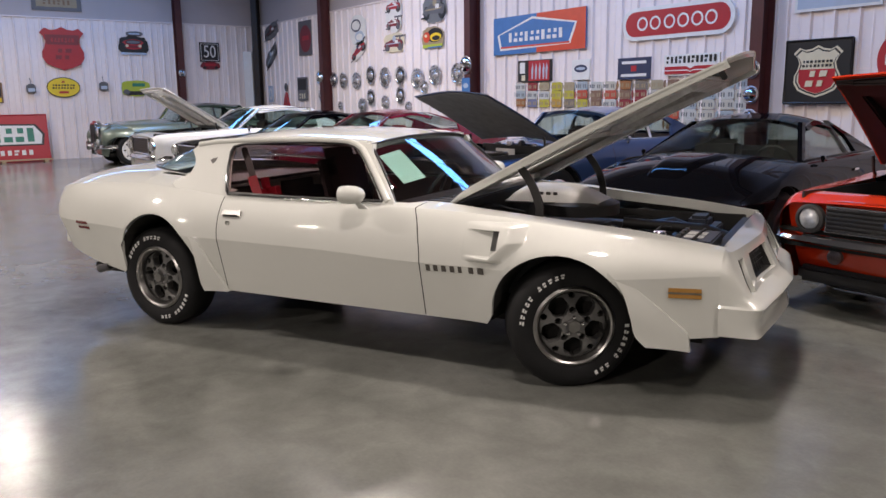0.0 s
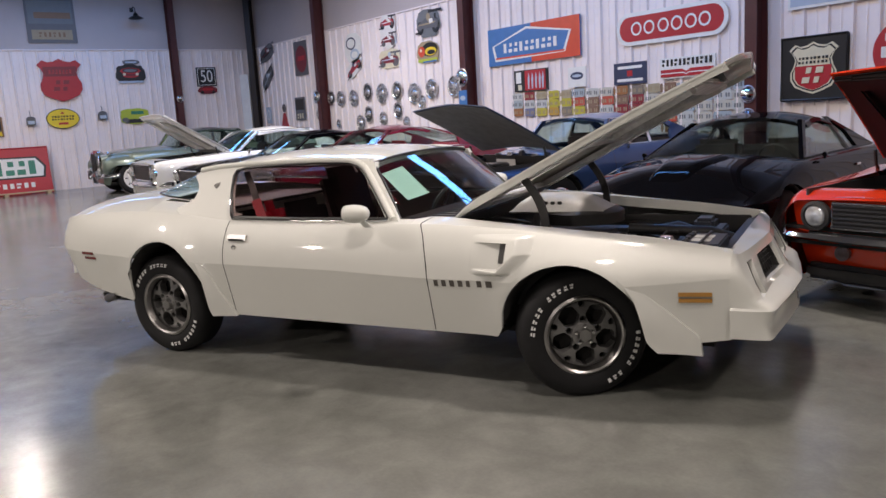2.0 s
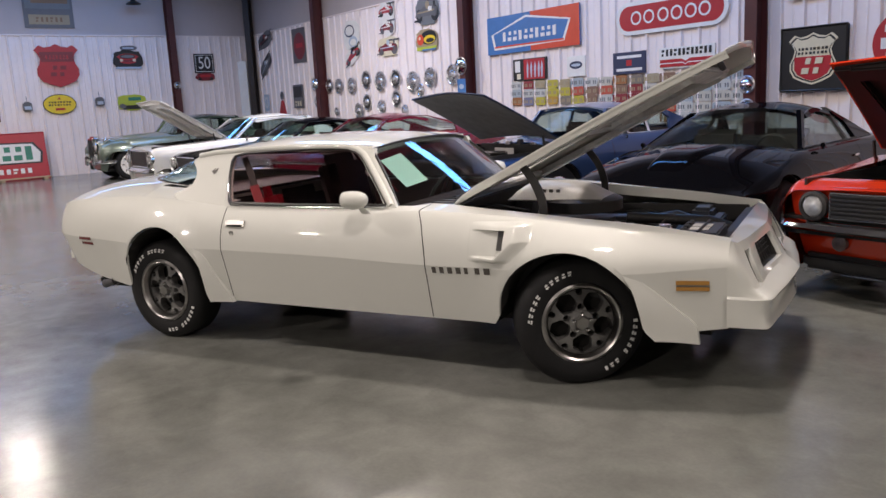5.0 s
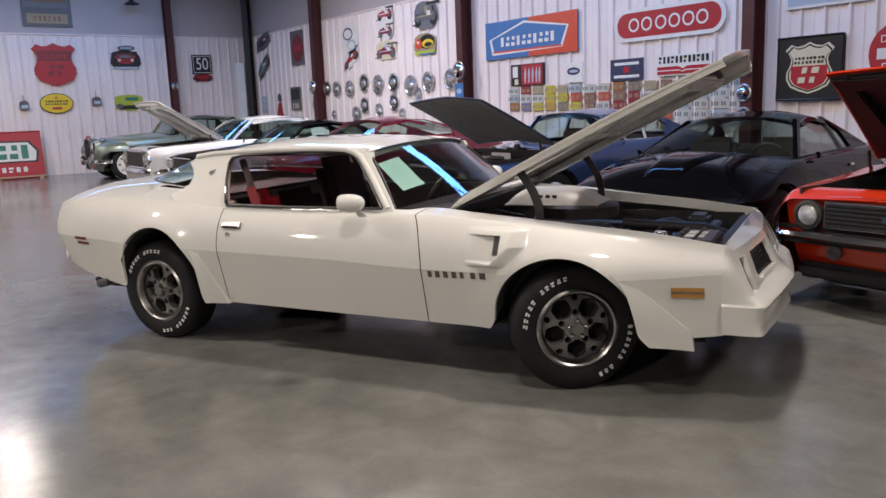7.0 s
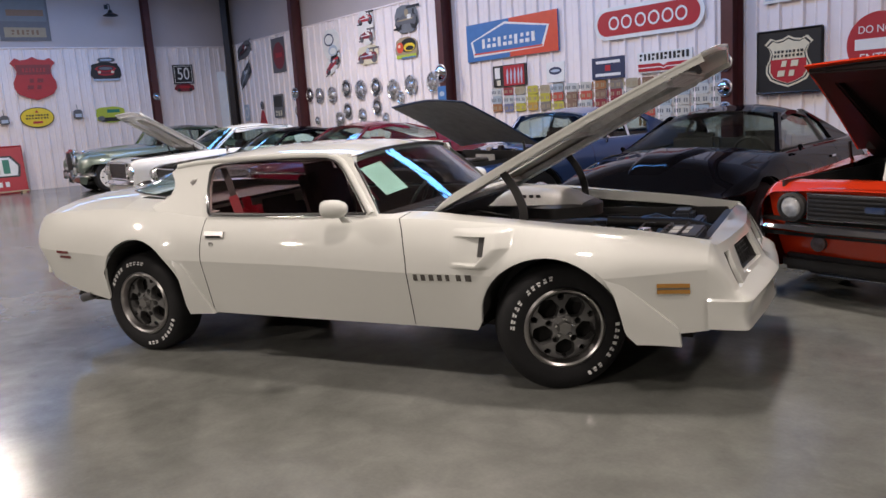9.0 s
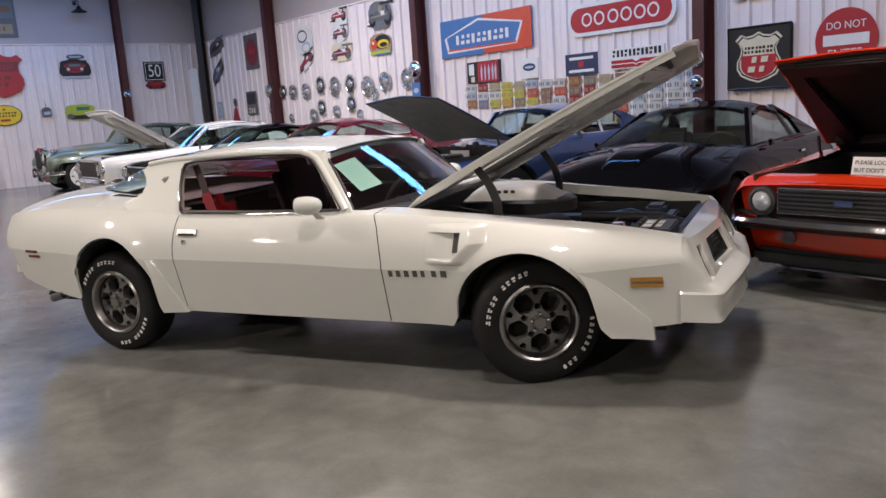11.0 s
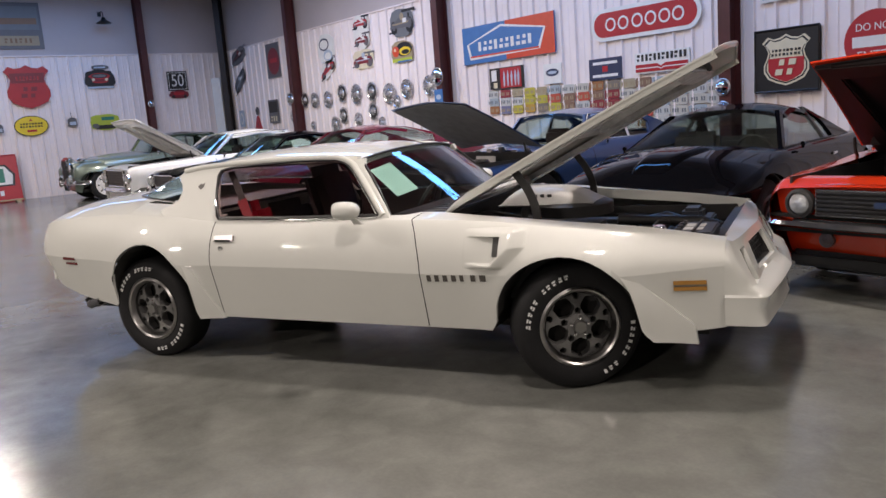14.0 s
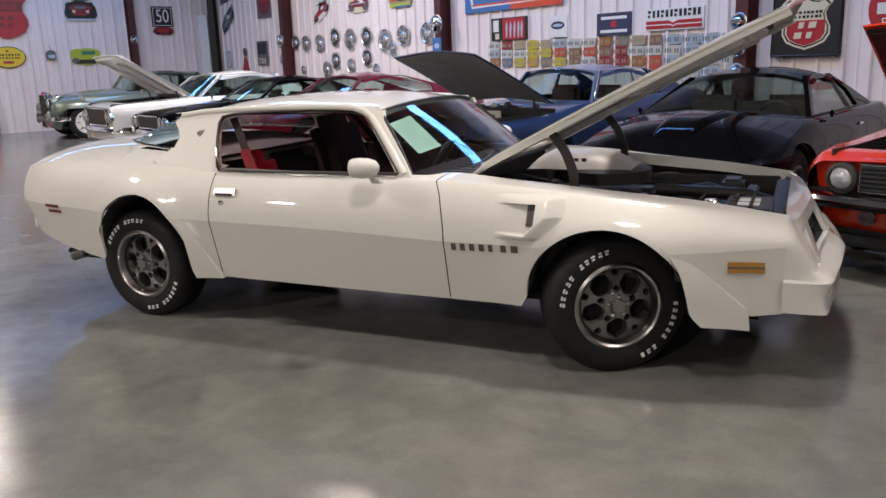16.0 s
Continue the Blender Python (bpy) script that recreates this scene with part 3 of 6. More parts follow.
        cp = [(cx0 - P.get("c_lean", 0.0), belt - 0.03), (cx0, mix(belt, rail, 0.5)), (max(cx0 - 0.02, rr + 0.02), rail), (rr - 0.03, rail), (mix(rr, bl, 0.5), mix(rail, deck, 0.5)), (bl + 0.02, deck - 0.02)]
        part("c_pillar", prism(bmesh.new(), cp, lambda x, z: onside(x, z, -0.012), lambda x, z: onside(x, z, 0.03)), pm, car)
        part("roof_rail", prism(bmesh.new(), [(mix(rf, rr, k / 6), min(rail - 0.025, zr(mix(rf, rr, k / 6)) - 0.11)) for k in range(7)] + [(mix(rr, rf, k / 6), zr(mix(rr, rf, k / 6)) - 0.07) for k in range(7)], lambda x, z: onside(x, z, -0.01), lambda x, z: onside(x, z, 0.03)), pm, car)
        bx = P.get("b_pillar")
        spans = [(cowl - 0.1, cx0)] if not bx else [(cowl - 0.1, bx + 0.02), (bx - 0.02, cx0)]
        if bx:
            part("b_pillar", prism(bmesh.new(), [(bx + 0.022, belt - 0.02), (bx - 0.022, belt - 0.02), (bx - 0.022, rail), (bx + 0.022, rail)], lambda x, z: onside(x, z, -0.008), lambda x, z: onside(x, z, 0.02)), CHROME if P.get("bright", 1) else BLACK, car)
        for a, b in spans:
            top_a = min(a, rf - 0.04) if a > rf else a
            top_b = max(b - 0.02, rr + 0.02) if b < rr else b
            part("side_window", prism(bmesh.new(), [(a, belt), (b - (P.get("c_lean", 0.0) if b == cx0 else 0), belt), (b, mix(belt, rail, 0.5)), (top_b, rail - 0.02), (top_a, rail - 0.02)], lambda x, z: onside(x, z, 0.012), lambda x, z: onside(x, z, 0.017)), P.get("glass", GLASSC), car).visible_shadow = False
        part("belt_moulding", tubed([(cowl - 0.1, sg * (yb + 0.012), belt + 0.004), (mix(cowl, cx0, 0.5), sg * (yb + 0.014), belt + 0.004), (cx0, sg * (yb + 0.012), belt + 0.004)], 0.009, 6), CHROME if P.get("bright", 1) else BLACK, car)
        if P.get("bright", 1):
            part("drip_rail", tubed([(cowl - 0.07, sg * (yb + 0.014), belt + 0.01), (rf - 0.01, sg * (yr + 0.016), rail + 0.0), (mix(rf, rr, 0.5), sg * (yr + 0.018), rail + 0.02), (rr, sg * (yr + 0.014), rail + 0.005)], 0.008, 6), CHROME, car)
        mi = new("door_mirror")
        mi.parent = car
        mi.matrix_basis = pose(P.get("mirror", cowl - 0.28), sg * (W - 0.05), belt + 0.02) @ Matrix.Scale(P.get("mirror_size", 0.62), 4)
        part("mirror_shell", lathed([(0.0, -0.09), (0.03, -0.08), (0.05, -0.03), (0.055, 0.03), (0.0, 0.032)], 14, "x"), P.get("mirror_paint", CHROME), mi, smooth=40)
        part("mirror_stem", boxed(-0.03, 0.03, -0.03, 0.03, -0.10, -0.03, 0.012), P.get("mirror_paint", CHROME), mi)
        part("door_handle", boxed(d1 + 0.12, d1 + 0.24, sg * (sh.y(d1 + 0.18, belt - 0.13) + 0.006) - 0.012, sg * (sh.y(d1 + 0.18, belt - 0.13) + 0.006) + 0.012, belt - 0.14, belt - 0.12, 0.005), CHROME, car)
    # inside
    part("dashboard", boxed(cowl - 0.42, cowl - 0.05, -yb + 0.04, yb - 0.04, belt - 0.22, belt - 0.03, 0.05), BLACKVINYL, car)
    trim = P.get("trim", BLACKVINYL)
    for sx, n in ((mix(cowl, rr, 0.62), 2), (bl + 0.35, 1)):
        for k in range(n):
            w = yb - 0.08 if n == 1 else 0.25
            c = 0 if n == 1 else (0.36 if k else -0.36)
            part("seat_back", boxed(sx - 0.12, sx, c - w, c + w, sill + 0.2, belt + (0.14 if n == 2 else 0.02), 0.05), trim, car)
            part("seat_cushion", boxed(sx, sx + 0.45, c - w, c + w, sill + 0.12, sill + 0.3, 0.05), trim, car)
    part("steering_wheel", lathed([(0.175, -0.012), (0.19, 0), (0.175, 0.012), (0.163, 0)], 24, "x", pose(cowl - 0.55, 0.36, belt - 0.06, 0, 25, 0), closed=True), BLACK, car, smooth=60)
    # nose and tail
    bz, bh = P.get("bumper", 0.46), P.get("bumper_h", 0.09)
    for nm, xe, dz in (("front_bumper", xn, 1), ("rear_bumper", xt, -1)):
        wb = W - 0.03
        bm = bmesh.new()
        cross = [(0.0, -bh / 2), (0.05, -bh / 2), (0.075, -bh * 0.2), (0.06, bh * 0.12), (0.03, bh / 2), (0.0, bh / 2)]
        rows = []
        for k in range(17):
            t = 2 * k / 16 - 1
            back = 0.10 * t * t + (0.22 if abs(t) > 0.99 else 0.05 if abs(t) > 0.86 else 0)
            rows.append([bm.verts.new((xe + dz * (0.03 - back + a), t * wb * (1.0 if abs(t) < 0.99 else 1.01), bz + b)) for a, b in cross])
        for a, b in zip(rows, rows[1:]):
            for k in range(len(cross)):
                bm.faces.new([a[k], b[k], b[(k + 1) % len(cross)], a[(k + 1) % len(cross)]])
        bm.faces.new(rows[0])
        bm.faces.new(rows[-1][::-1])
        part(nm, bm, P.get("bumper_mat", CHROME), car, smooth=40)
    gz0, gz1 = P.get("grille_z", (bz + 0.07, hood - 0.13))
    gw = P.get("grille_w", W - 0.38)
    gm = P.get("grille_mat", BLACK)
    part("grille_back", boxed(xn - 0.03, xn + 0.006, -gw, gw, gz0, gz1, 0.004), BLACK, car)
    nb = P.get("bars", 6)
    vert = P.get("vertical")
    for k in range(nb):
        t = (k + 0.5) / nb
        if vert:
            part("grille_bar", boxed(xn + 0.004, xn + 0.03, mix(-gw, gw, t) - 0.006, mix(-gw, gw, t) + 0.006, gz0, gz1), gm, car)
        else:
            part("grille_bar", boxed(xn + 0.004, xn + 0.018, -gw, gw, mix(gz0, gz1, t) - 0.005, mix(gz0, gz1, t) + 0.005), gm, car)
    part("grille_surround", tubed([(xn + 0.01, -gw, gz0), (xn + 0.01, gw, gz0), (xn + 0.01, gw, gz1), (xn + 0.01, -gw, gz1), (xn + 0.01, -gw, gz0)], P.get("surround", 0.012), 6), CHROME if P.get("bright", 1) else BLACK, car)
    hr = P.get("lamp_r", 0.085)
    for sg in (1, -1):
        for k in range(P.get("lamps", 1)):
            hl = new("headlight")
            hl.parent = car
            hl.matrix_basis = pose(xn - 0.02, sg * (gw + hr + 0.03 + k * (2 * hr + 0.02)), P.get("lamp_z", (gz0 + gz1) / 2))
            part("lens", lathed([(hr, 0.0), (hr, 0.035), (hr * 0.7, 0.055), (0.0, 0.062)], 20, "x"), LENS, hl, smooth=50)
            part("bezel", lathed([(hr + 0.016, 0.0), (hr + 0.018, 0.045), (hr - 0.004, 0.055), (hr - 0.006, 0.0)], 20, "x", closed=True), P.get("bezel", CHROME), hl, smooth=40)
        part("tail_light", boxed(xt - 0.012, xt + 0.03, sg * (W - 0.3) - 0.17, sg * (W - 0.3) + 0.17, bz + 0.1, bz + 0.24, 0.01), REDLENS, car)
        if P.get("low_lamps") and sg > 0:
            part("front_valance", boxed(xn - 0.3, xn - 0.13, -W + 0.24, W - 0.24, 0.19, 0.30, 0.03), BLACK, car, "black lower valance")
            part("valance_strip", boxed(xn - 0.24, xn - 0.11, -0.42, 0.42, 0.176, 0.188, 0.004), CHROME, car, "bright strip under the valance")
            part("grille_badge", boxed(xn + 0.016, xn + 0.03, -0.06, 0.06, (gz0 + gz1) / 2 - 0.02, (gz0 + gz1) / 2 + 0.02, 0.006), BLUEP, car, "small blue badge")
        if P.get("low_lamps"):
            part("parking_lamp", lathed([(0.05, 0), (0.05, 0.03), (0.0, 0.045)], 16, "x", pose(xn - 0.13, sg * 0.42, bz - 0.125)), SMOKELENS, car, smooth=50)
    # hood
    hw, x0, x1 = P.get("hood_half", W - 0.2), hinge + 0.05, xn - 0.06
    if open_hood:
        Lh, ht = x1 - x0, P.get("hood_taper", 0.06)
        hd = new("hood")
        hd.parent = car
        hd.matrix_basis = pose(x0, 0, hood + 0.06, 0, -open_hood, 0)
        bm = bmesh.new()
        grid(bm, lambda u, v: (Lh * u, (2 * v - 1) * (hw - ht * u), P.get("hood_crown", 0.03) * (1 - abs(2 * v - 1) ** 1.5) - 0.05 * u * u), 10, 8)
        part("hood_skin", solid(bm, 0.012), col, hd, smooth=40)
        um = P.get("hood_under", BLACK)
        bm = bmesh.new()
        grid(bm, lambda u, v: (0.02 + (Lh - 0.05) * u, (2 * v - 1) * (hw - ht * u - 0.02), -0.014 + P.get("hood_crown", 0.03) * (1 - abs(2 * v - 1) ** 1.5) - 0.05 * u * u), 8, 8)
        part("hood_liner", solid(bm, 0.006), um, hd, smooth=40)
        bm = bmesh.new()
        for a, b, c, d in () if P.get("flat_hood") else ((0.03, Lh - 0.04, -hw + ht - 0.03, -hw + ht + 0.11), (0.03, Lh - 0.04, hw - ht - 0.13, hw - ht + 0.01), (0.02, 0.16, -hw + 0.1, hw - 0.1), (Lh - 0.2, Lh - 0.05, -hw + ht + 0.08, hw - ht - 0.08), (0.1, Lh - 0.1, -0.07, 0.07)):
            box(bm, a, b, c * 0.94, d * 0.94, -0.085, -0.012, 0.012)
        if P.get("flat_hood"):
            bm.free()
        else:
            part("hood_frame", bm, um, hd)
        for sg in (1, -1):
            part("hood_hinge", tubed([(x0 + 0.1, sg * (hw - 0.06), hood - 0.1), (x0 + 0.22, sg * (hw - 0.06), hood + 0.02), (x0 + 0.24, sg * (hw - 0.06), hood + 0.13)], 0.014, 6), BLACK, car)
        part("engine_bay", boxed(x0 - 0.02, x1, -hw, hw, hood - 0.42, hood - 0.3), WELL, car)
        for sg in (1, -1):
            part("inner_fender", boxed(x0, x1, sg * (W - P.get("bay", 0.19)) - 0.008, sg * (W - P.get("bay", 0.19)) + 0.008, hood - 0.42, hood - 0.05), BLACK, car)
        part("firewall", boxed(x0 - 0.03, x0, -hw, hw, hood - 0.42, hood + 0.0), BLACK, car)
        part("engine_block", boxed(x0 + 0.1, x0 + 0.75, -0.24, 0.24, hood - 0.36, hood - 0.16, 0.03), GREYMETAL, car)
        part("air_cleaner", lathed([(0.0, 0.1), (0.17, 0.1), (0.19, 0.08), (0.19, 0.02), (0.0, 0.02)], 24, "z", pose(x0 + 0.42, 0, hood - 0.16)), CHROME, car, smooth=35)
        for sg in (1, -1):
            part("valve_cover", boxed(x0 + 0.15, x0 + 0.7, sg * 0.27 - 0.07, sg * 0.27 + 0.07, hood - 0.22, hood - 0.12, 0.02), CHROME, car)
        part("radiator", boxed(x1 - 0.13, x1 - 0.05, -0.42, 0.42, hood - 0.4, hood - 0.09, 0.01), BLACK, car)
        part("battery", boxed(x1 - 0.36, x1 - 0.18, hw - 0.3, hw - 0.06, hood - 0.3, hood - 0.1, 0.01), BLACK, car)
    elif P.get("scoop"):
        bm = bmesh.new()
        grid(bm, lambda u, v: (mix(cowl + 0.1, 0.45, u), (2 * v - 1) * mix(0.32, 0.17, u), zt(mix(cowl + 0.1, 0.45, u)) - 0.03 + (P["scoop"] + 0.012) * min(1, 5 * u + 0.2) * min(1, 6 * (1 - u) + 0.2) * (1 - abs(2 * v - 1) ** 7)), 14, 16)
        part("hood_bulge", bm, col, car, smooth=50)
    return car, sh

# ---- the white coupe in front ----
coupe = thing("white_coupe", "cream-white seventies sports coupe with its hood open and wide black tyres", "car", pose(-4.211, 4.072, 0, 0, 0, 26.565))
HS = Shell(
    W=cv((-3.905, 0.66), (-3.86, 0.735), (-3.75, 0.80), (-3.5, 0.86), (-3.1, 0.905), (-2.7, 0.925), (-2.2, 0.925), (-1.5, 0.93), (-0.8, 0.93), (-0.2, 0.925), (0.15, 0.905), (0.4, 0.855), (0.55, 0.82), (0.68, 0.795)),
    zc=cv((-3.98, 0.66), (-3.45, 0.65), (-2.2, 0.625), (-1.5, 0.62), (-0.8, 0.60), (0.2, 0.60), (0.68, 0.635)),
    zs=cv((-3.905, 0.83), (-3.85, 0.86), (-3.7, 0.885), (-3.4, 0.91), (-3.0, 0.925), (-2.6, 0.905), (-2.2, 0.875), (-1.6, 0.868), (-0.9, 0.872), (-0.5, 0.855), (-0.1, 0.818), (0.28, 0.785), (0.5, 0.762), (0.68, 0.738)),
    inset=cv((-3.98, 0.08), (-3.0, 0.135), (-2.2, 0.105), (-0.9, 0.1), (0, 0.13), (0.68, 0.11)),
    zb=cv((-3.905, 0.475), (-3.80, 0.445), (-3.62, 0.405), (-3.35, 0.355), (-3.05, 0.325), (-2.2, 0.295), (0.3, 0.295), (0.5, 0.31), (0.68, 0.338)),
    tuck=cv((-3.98, 0.08), (-2.2, 0.08), (-0.6, 0.085), (0, 0.085), (0.4, 0.08), (0.68, 0.05)),
    zt=cv((-3.905, 0.87), (-3.83, 0.94), (-3.7, 0.98), (-3.35, 1.01), (-3.0, 1.015), (-2.7, 1.01)),
    yin=lambda x: 0.0 if x < -2.95 else 0.62 if x < -2.5 else 0.70 if x < -2.2 else 0.795 if x < -0.86 else 0.675,
    arches=[(-0.055, 0.33, 0.365, 0.362), (-2.73, 0.33, 0.355, 0.42)],
    zin=None, flare=0.016, round=2.2, texp=1.0, topexp=3.0, belly=0.72,
    seams=((-0.845, cv((0.3, 0.03), (0.4, 0.033), (0.615, 0.038), (0.79, 0.008), (0.9, -0.045))),))
HZIN = cv((-2.95, 0.975), (-2.6, 0.95), (-2.2, 0.90), (-1.6, 0.882), (-0.9, 0.89), (-0.52, 0.862), (-0.08, 0.825), (0.28, 0.797), (0.68, 0.745))
HS.zin = lambda x: HZIN(x) if x > -2.95 else None
part("rear_body", HS.skin(-3.9, -2.203, top=8, rows=22, flange=0.015), CREAM, coupe, smooth=13)
part("door", HS.skin(-2.197, -0.848, (1,), top=4, rows=22), CREAM, coupe, smooth=13)
part("door", HS.skin(-2.197, -0.848, (-1,), top=4, rows=22), CREAM, coupe, smooth=13)
part("front_fender", HS.skin(-0.842, 0.668, (1,), top=5, rows=22, flange=0.02), CREAM, coupe, smooth=13)
part("front_fender", HS.skin(-0.842, 0.668, (-1,), top=5, rows=22, flange=0.02), CREAM, coupe, smooth=13)
for sg in (1, -1):
    # inner edge of the hood opening, and the dark gaps behind the panel seams
    bm = bmesh.new()
    grid(bm, lambda u, v: (mix(-0.84, 0.66, u), sg * (0.676 - 0.002 * v), HZIN(mix(-0.84, 0.66, u)) - 0.06 * v), 20, 2)
    part("fender_inner_edge", solid(bm, 0.004), CREAM, coupe, smooth=40)
    for xs in (-2.2, -0.845):
        bm = bmesh.new()
        dx = HS.seams[0][1] if xs > -1 else (lambda z: 0.0)
        grid(bm, lambda u, v: (xs + dx(mix(0.3, 0.868, u)) + (v - 0.5) * 0.05, sg * (HS.y(xs, mix(0.3, 0.868, u)) - 0.012), mix(0.3, 0.868, u)), 14, 1)
        part("seam_seal", solid(bm, 0.004), WELL, coupe)

# nose: slanted face with two grille openings and two headlight recesses over a body-coloured bumper
NC = 64
NW = 0.735
NY = [mix(-NW, NW, i / NC) for i in range(NC + 1)]
NXT = cv((0, 0.770), (0.1, 0.766), (0.62, 0.737), (0.82, 0.722), (0.95, 0.708), (1, 0.698))
NXF = cv((0, 0.858), (0.1, 0.850), (0.62, 0.806), (0.82, 0.802), (0.95, 0.797), (1, 0.785))
NXL = cv((0, 0.922), (0.1, 0.918), (0.5, 0.895), (0.82, 0.868), (0.95, 0.858), (1, 0.848))


def nose_rows(y):
    """The nose's section at y, from the hood opening over the slanted face and the bumper's shelf to the chin."""
    a = abs(y) / NW
    xt, xf, xl = NXT(a), NXF(a), NXL(a)
    shelf = mix(0.545, 0.528, a)
    key = [(0.655, 0.745), (xt - 0.055, 0.737), (xt - 0.012, 0.722)]
    key += [(mix(xt, xf, k / 8), mix(0.705, shelf, k / 8)) for k in range(1, 9)]
    key += [(mix(xf, xl, 0.5), mix(shelf, 0.487, 0.42)), (xl - 0.006, 0.494), (xl, 0.483), (xl - 0.012, 0.462), (xl - 0.026, 0.42), (xl - 0.022, 0.37), (xl - 0.012, 0.345), (xl - 0.2, 0.338)]
    return [(x, y * (1 - 0.10 * min(1, max(0, (z - 0.60) / 0.13))), z) for x, z in key]


bm = bmesh.new()
cols = [[], [], [], [], []]
for j, e in enumerate(nose_rows(-NW)):
    z = 0.738 - 0.004 * j if j < 3 else e[2]
    out = 0.011 if 0.34 < z < 0.492 else 0.0
    p = Vector(((0.630, -0.668, 0.743), (0.640, -0.678, 0.742), (0.655, -0.688, 0.737))[j] if j < 3 else (0.664, -HS.y(0.664, z) - out, z)) if j < len(nose_rows(0)) - 1 else Vector((0.64, -0.70, 0.338))
    e = Vector(e)
    c = Vector((max(e.x - 0.004, 0.664), min(p.y, e.y) + 0.003, (p.z + e.z) / 2))
    for k in range(5):
        t = k / 5
        cols[k].append(bm.verts.new(p * (1 - t) ** 2 + c * (2 * t * (1 - t)) + e * t * t))
corner = list(cols)
for y in NY:
    cols.append([bm.verts.new(p) for p in nose_rows(y)])
for col in corner[::-1]:
    cols.append([bm.verts.new((v.co.x, -v.co.y, v.co.z)) for v in col])
holes = []
for y0, y1, j0, j1 in ((0.06, 0.49, 3, 9), (0.575, 0.705, 3, 10)):
    for sg in (1, -1):
        ii = [i for i, y in enumerate(NY) if y0 <= sg * y <= y1]
        holes.append((min(ii) + 5, max(ii) + 5, j0, j1))
for i in range(len(cols) - 1):
    for j in range(len(cols[0]) - 1):
        if any(a <= i < b and c <= j < d for a, b, c, d in holes):
            continue
        bm.faces.new([cols[i][j], cols[i + 1][j], cols[i + 1][j + 1], cols[i][j + 1]])
deep = []
for a, b, c, d in holes:
    loop = [cols[i][c] for i in range(a, b)] + [cols[b][j] for j in range(c, d)] + [cols[i][d] for i in range(b, a, -1)] + [cols[a][j] for j in range(d, c, -1)]
    back = [bm.verts.new(v.co + Vector((-0.022, 0, -0.002))) for v in loop]
    deep.append([v.co + Vector((-0.002, 0, 0)) for v in back])
    for k in range(len(loop)):
        bm.faces.new([loop[k], loop[(k + 1) % len(loop)], back[(k + 1) % len(loop)], back[k]])
part("nose_and_front_bumper", bm, CREAM, coupe, smooth=34)
for ring in deep:
    bm = bmesh.new()
    fa, fb = [bm.verts.new(p) for p in ring], [bm.verts.new(p + Vector((-0.085, 0, -0.004))) for p in ring]
    for k in range(len(fa)):
        bm.faces.new([fa[k], fa[(k + 1) % len(fa)], fb[(k + 1) % len(fa)], fb[k]])
    part("pocket_lining", bm, BLACK, coupe, "black lining of the nose opening")
for sg in (1, -1):
    g = new("grille")
    g.parent = coupe

    def in_nose(y, k, back):
        p = nose_rows(sg * y)[k]
        return Vector((p[0] - back, p[1], p[2]))

    bm = bmesh.new()
    grid(bm, lambda u, v: in_nose(mix(0.03, 0.52, u), 2 + round(8 * v), 0.075), 6, 8)
    part("grille_mesh", solid(bm, 0.004), BLACK, g)
    for k in range(11):
        part("grille_bar", tubed([in_nose(mix(0.06, 0.49, k / 10), 3, 0.046), in_nose(mix(0.06, 0.49, k / 10), 6, 0.044), in_nose(mix(0.06, 0.49, k / 10), 9, 0.046)], 0.0025, 5), DARKALLOY, g)
    for k in range(4, 8):
        part("grille_bar", tubed([in_nose(mix(0.05, 0.50, q / 4), k, 0.046) for q in range(5)], 0.0025, 5), DARKALLOY, g)
    hl = new("headlight")
    hl.parent = coupe
    hl.matrix_basis = pose(0.642, sg * 0.645, 0.635, 0, 12, 0)
    part("lens", lathed([(0.074, 0.0), (0.074, 0.02), (0.055, 0.032), (0.0, 0.038)], 24, "x"), LENS, hl, smooth=50)
    part("bezel", lathed([(0.082, -0.02), (0.082, 0.02), (0.076, 0.026), (0.073, -0.02)], 24, "x", closed=True), CHROME, hl, smooth=40)
    part("recess_back", boxed(-0.03, -0.01, -0.065, 0.065, -0.08, 0.08), BLACK, hl)
    # side marker lamps
    mk = new("front_marker")
    mk.parent = coupe
    for z in (0.558, 0.529):
        bm = bmesh.new()
        grid(bm, lambda u, v: (mix(0.449, 0.592, u), sg * (HS.y(mix(0.449, 0.592, u), z) + 0.006), z + (v - 0.5) * 0.019), 6, 1)
        part("amber_lens", solid(bm, 0.008), AMBER, mk)
    bm = bmesh.new()
    grid(bm, lambda u, v: (mix(0.449, 0.592, u), sg * (HS.y(mix(0.449, 0.592, u), 0.543) + 0.002), 0.5435 + (v - 0.5) * 0.012), 6, 1)
    part("marker_bar", solid(bm, 0.006), STEEL, mk)
    rm = new("rear_marker")
    rm.parent = coupe
    for z, dx in ((0.645, 0.0), (0.612, 0.012)):
        bm = bmesh.new()
        grid(bm, lambda u, v: (mix(-3.53, -3.40, u) + dx, sg * (HS.y(mix(-3.53, -3.40, u), z) + 0.004), z + (v - 0.5) * 0.018), 5, 1)
        part("red_lens", solid(bm, 0.006), DARKLENS, rm)

# tail
bm = bmesh.new()
grid(bm, lambda u, v: (-3.875 - 0.03 * (1 - (2 * u - 1) ** 2) + 0.03 * (1 - v), (2 * u - 1) * mix(0.70, 0.66, v), mix(0.46, 0.85 + 0.02 * (1 - (2 * u - 1) ** 2), v)), 14, 8)
part("tail_panel", solid(bm, 0.02), CREAM, coupe, smooth=40)
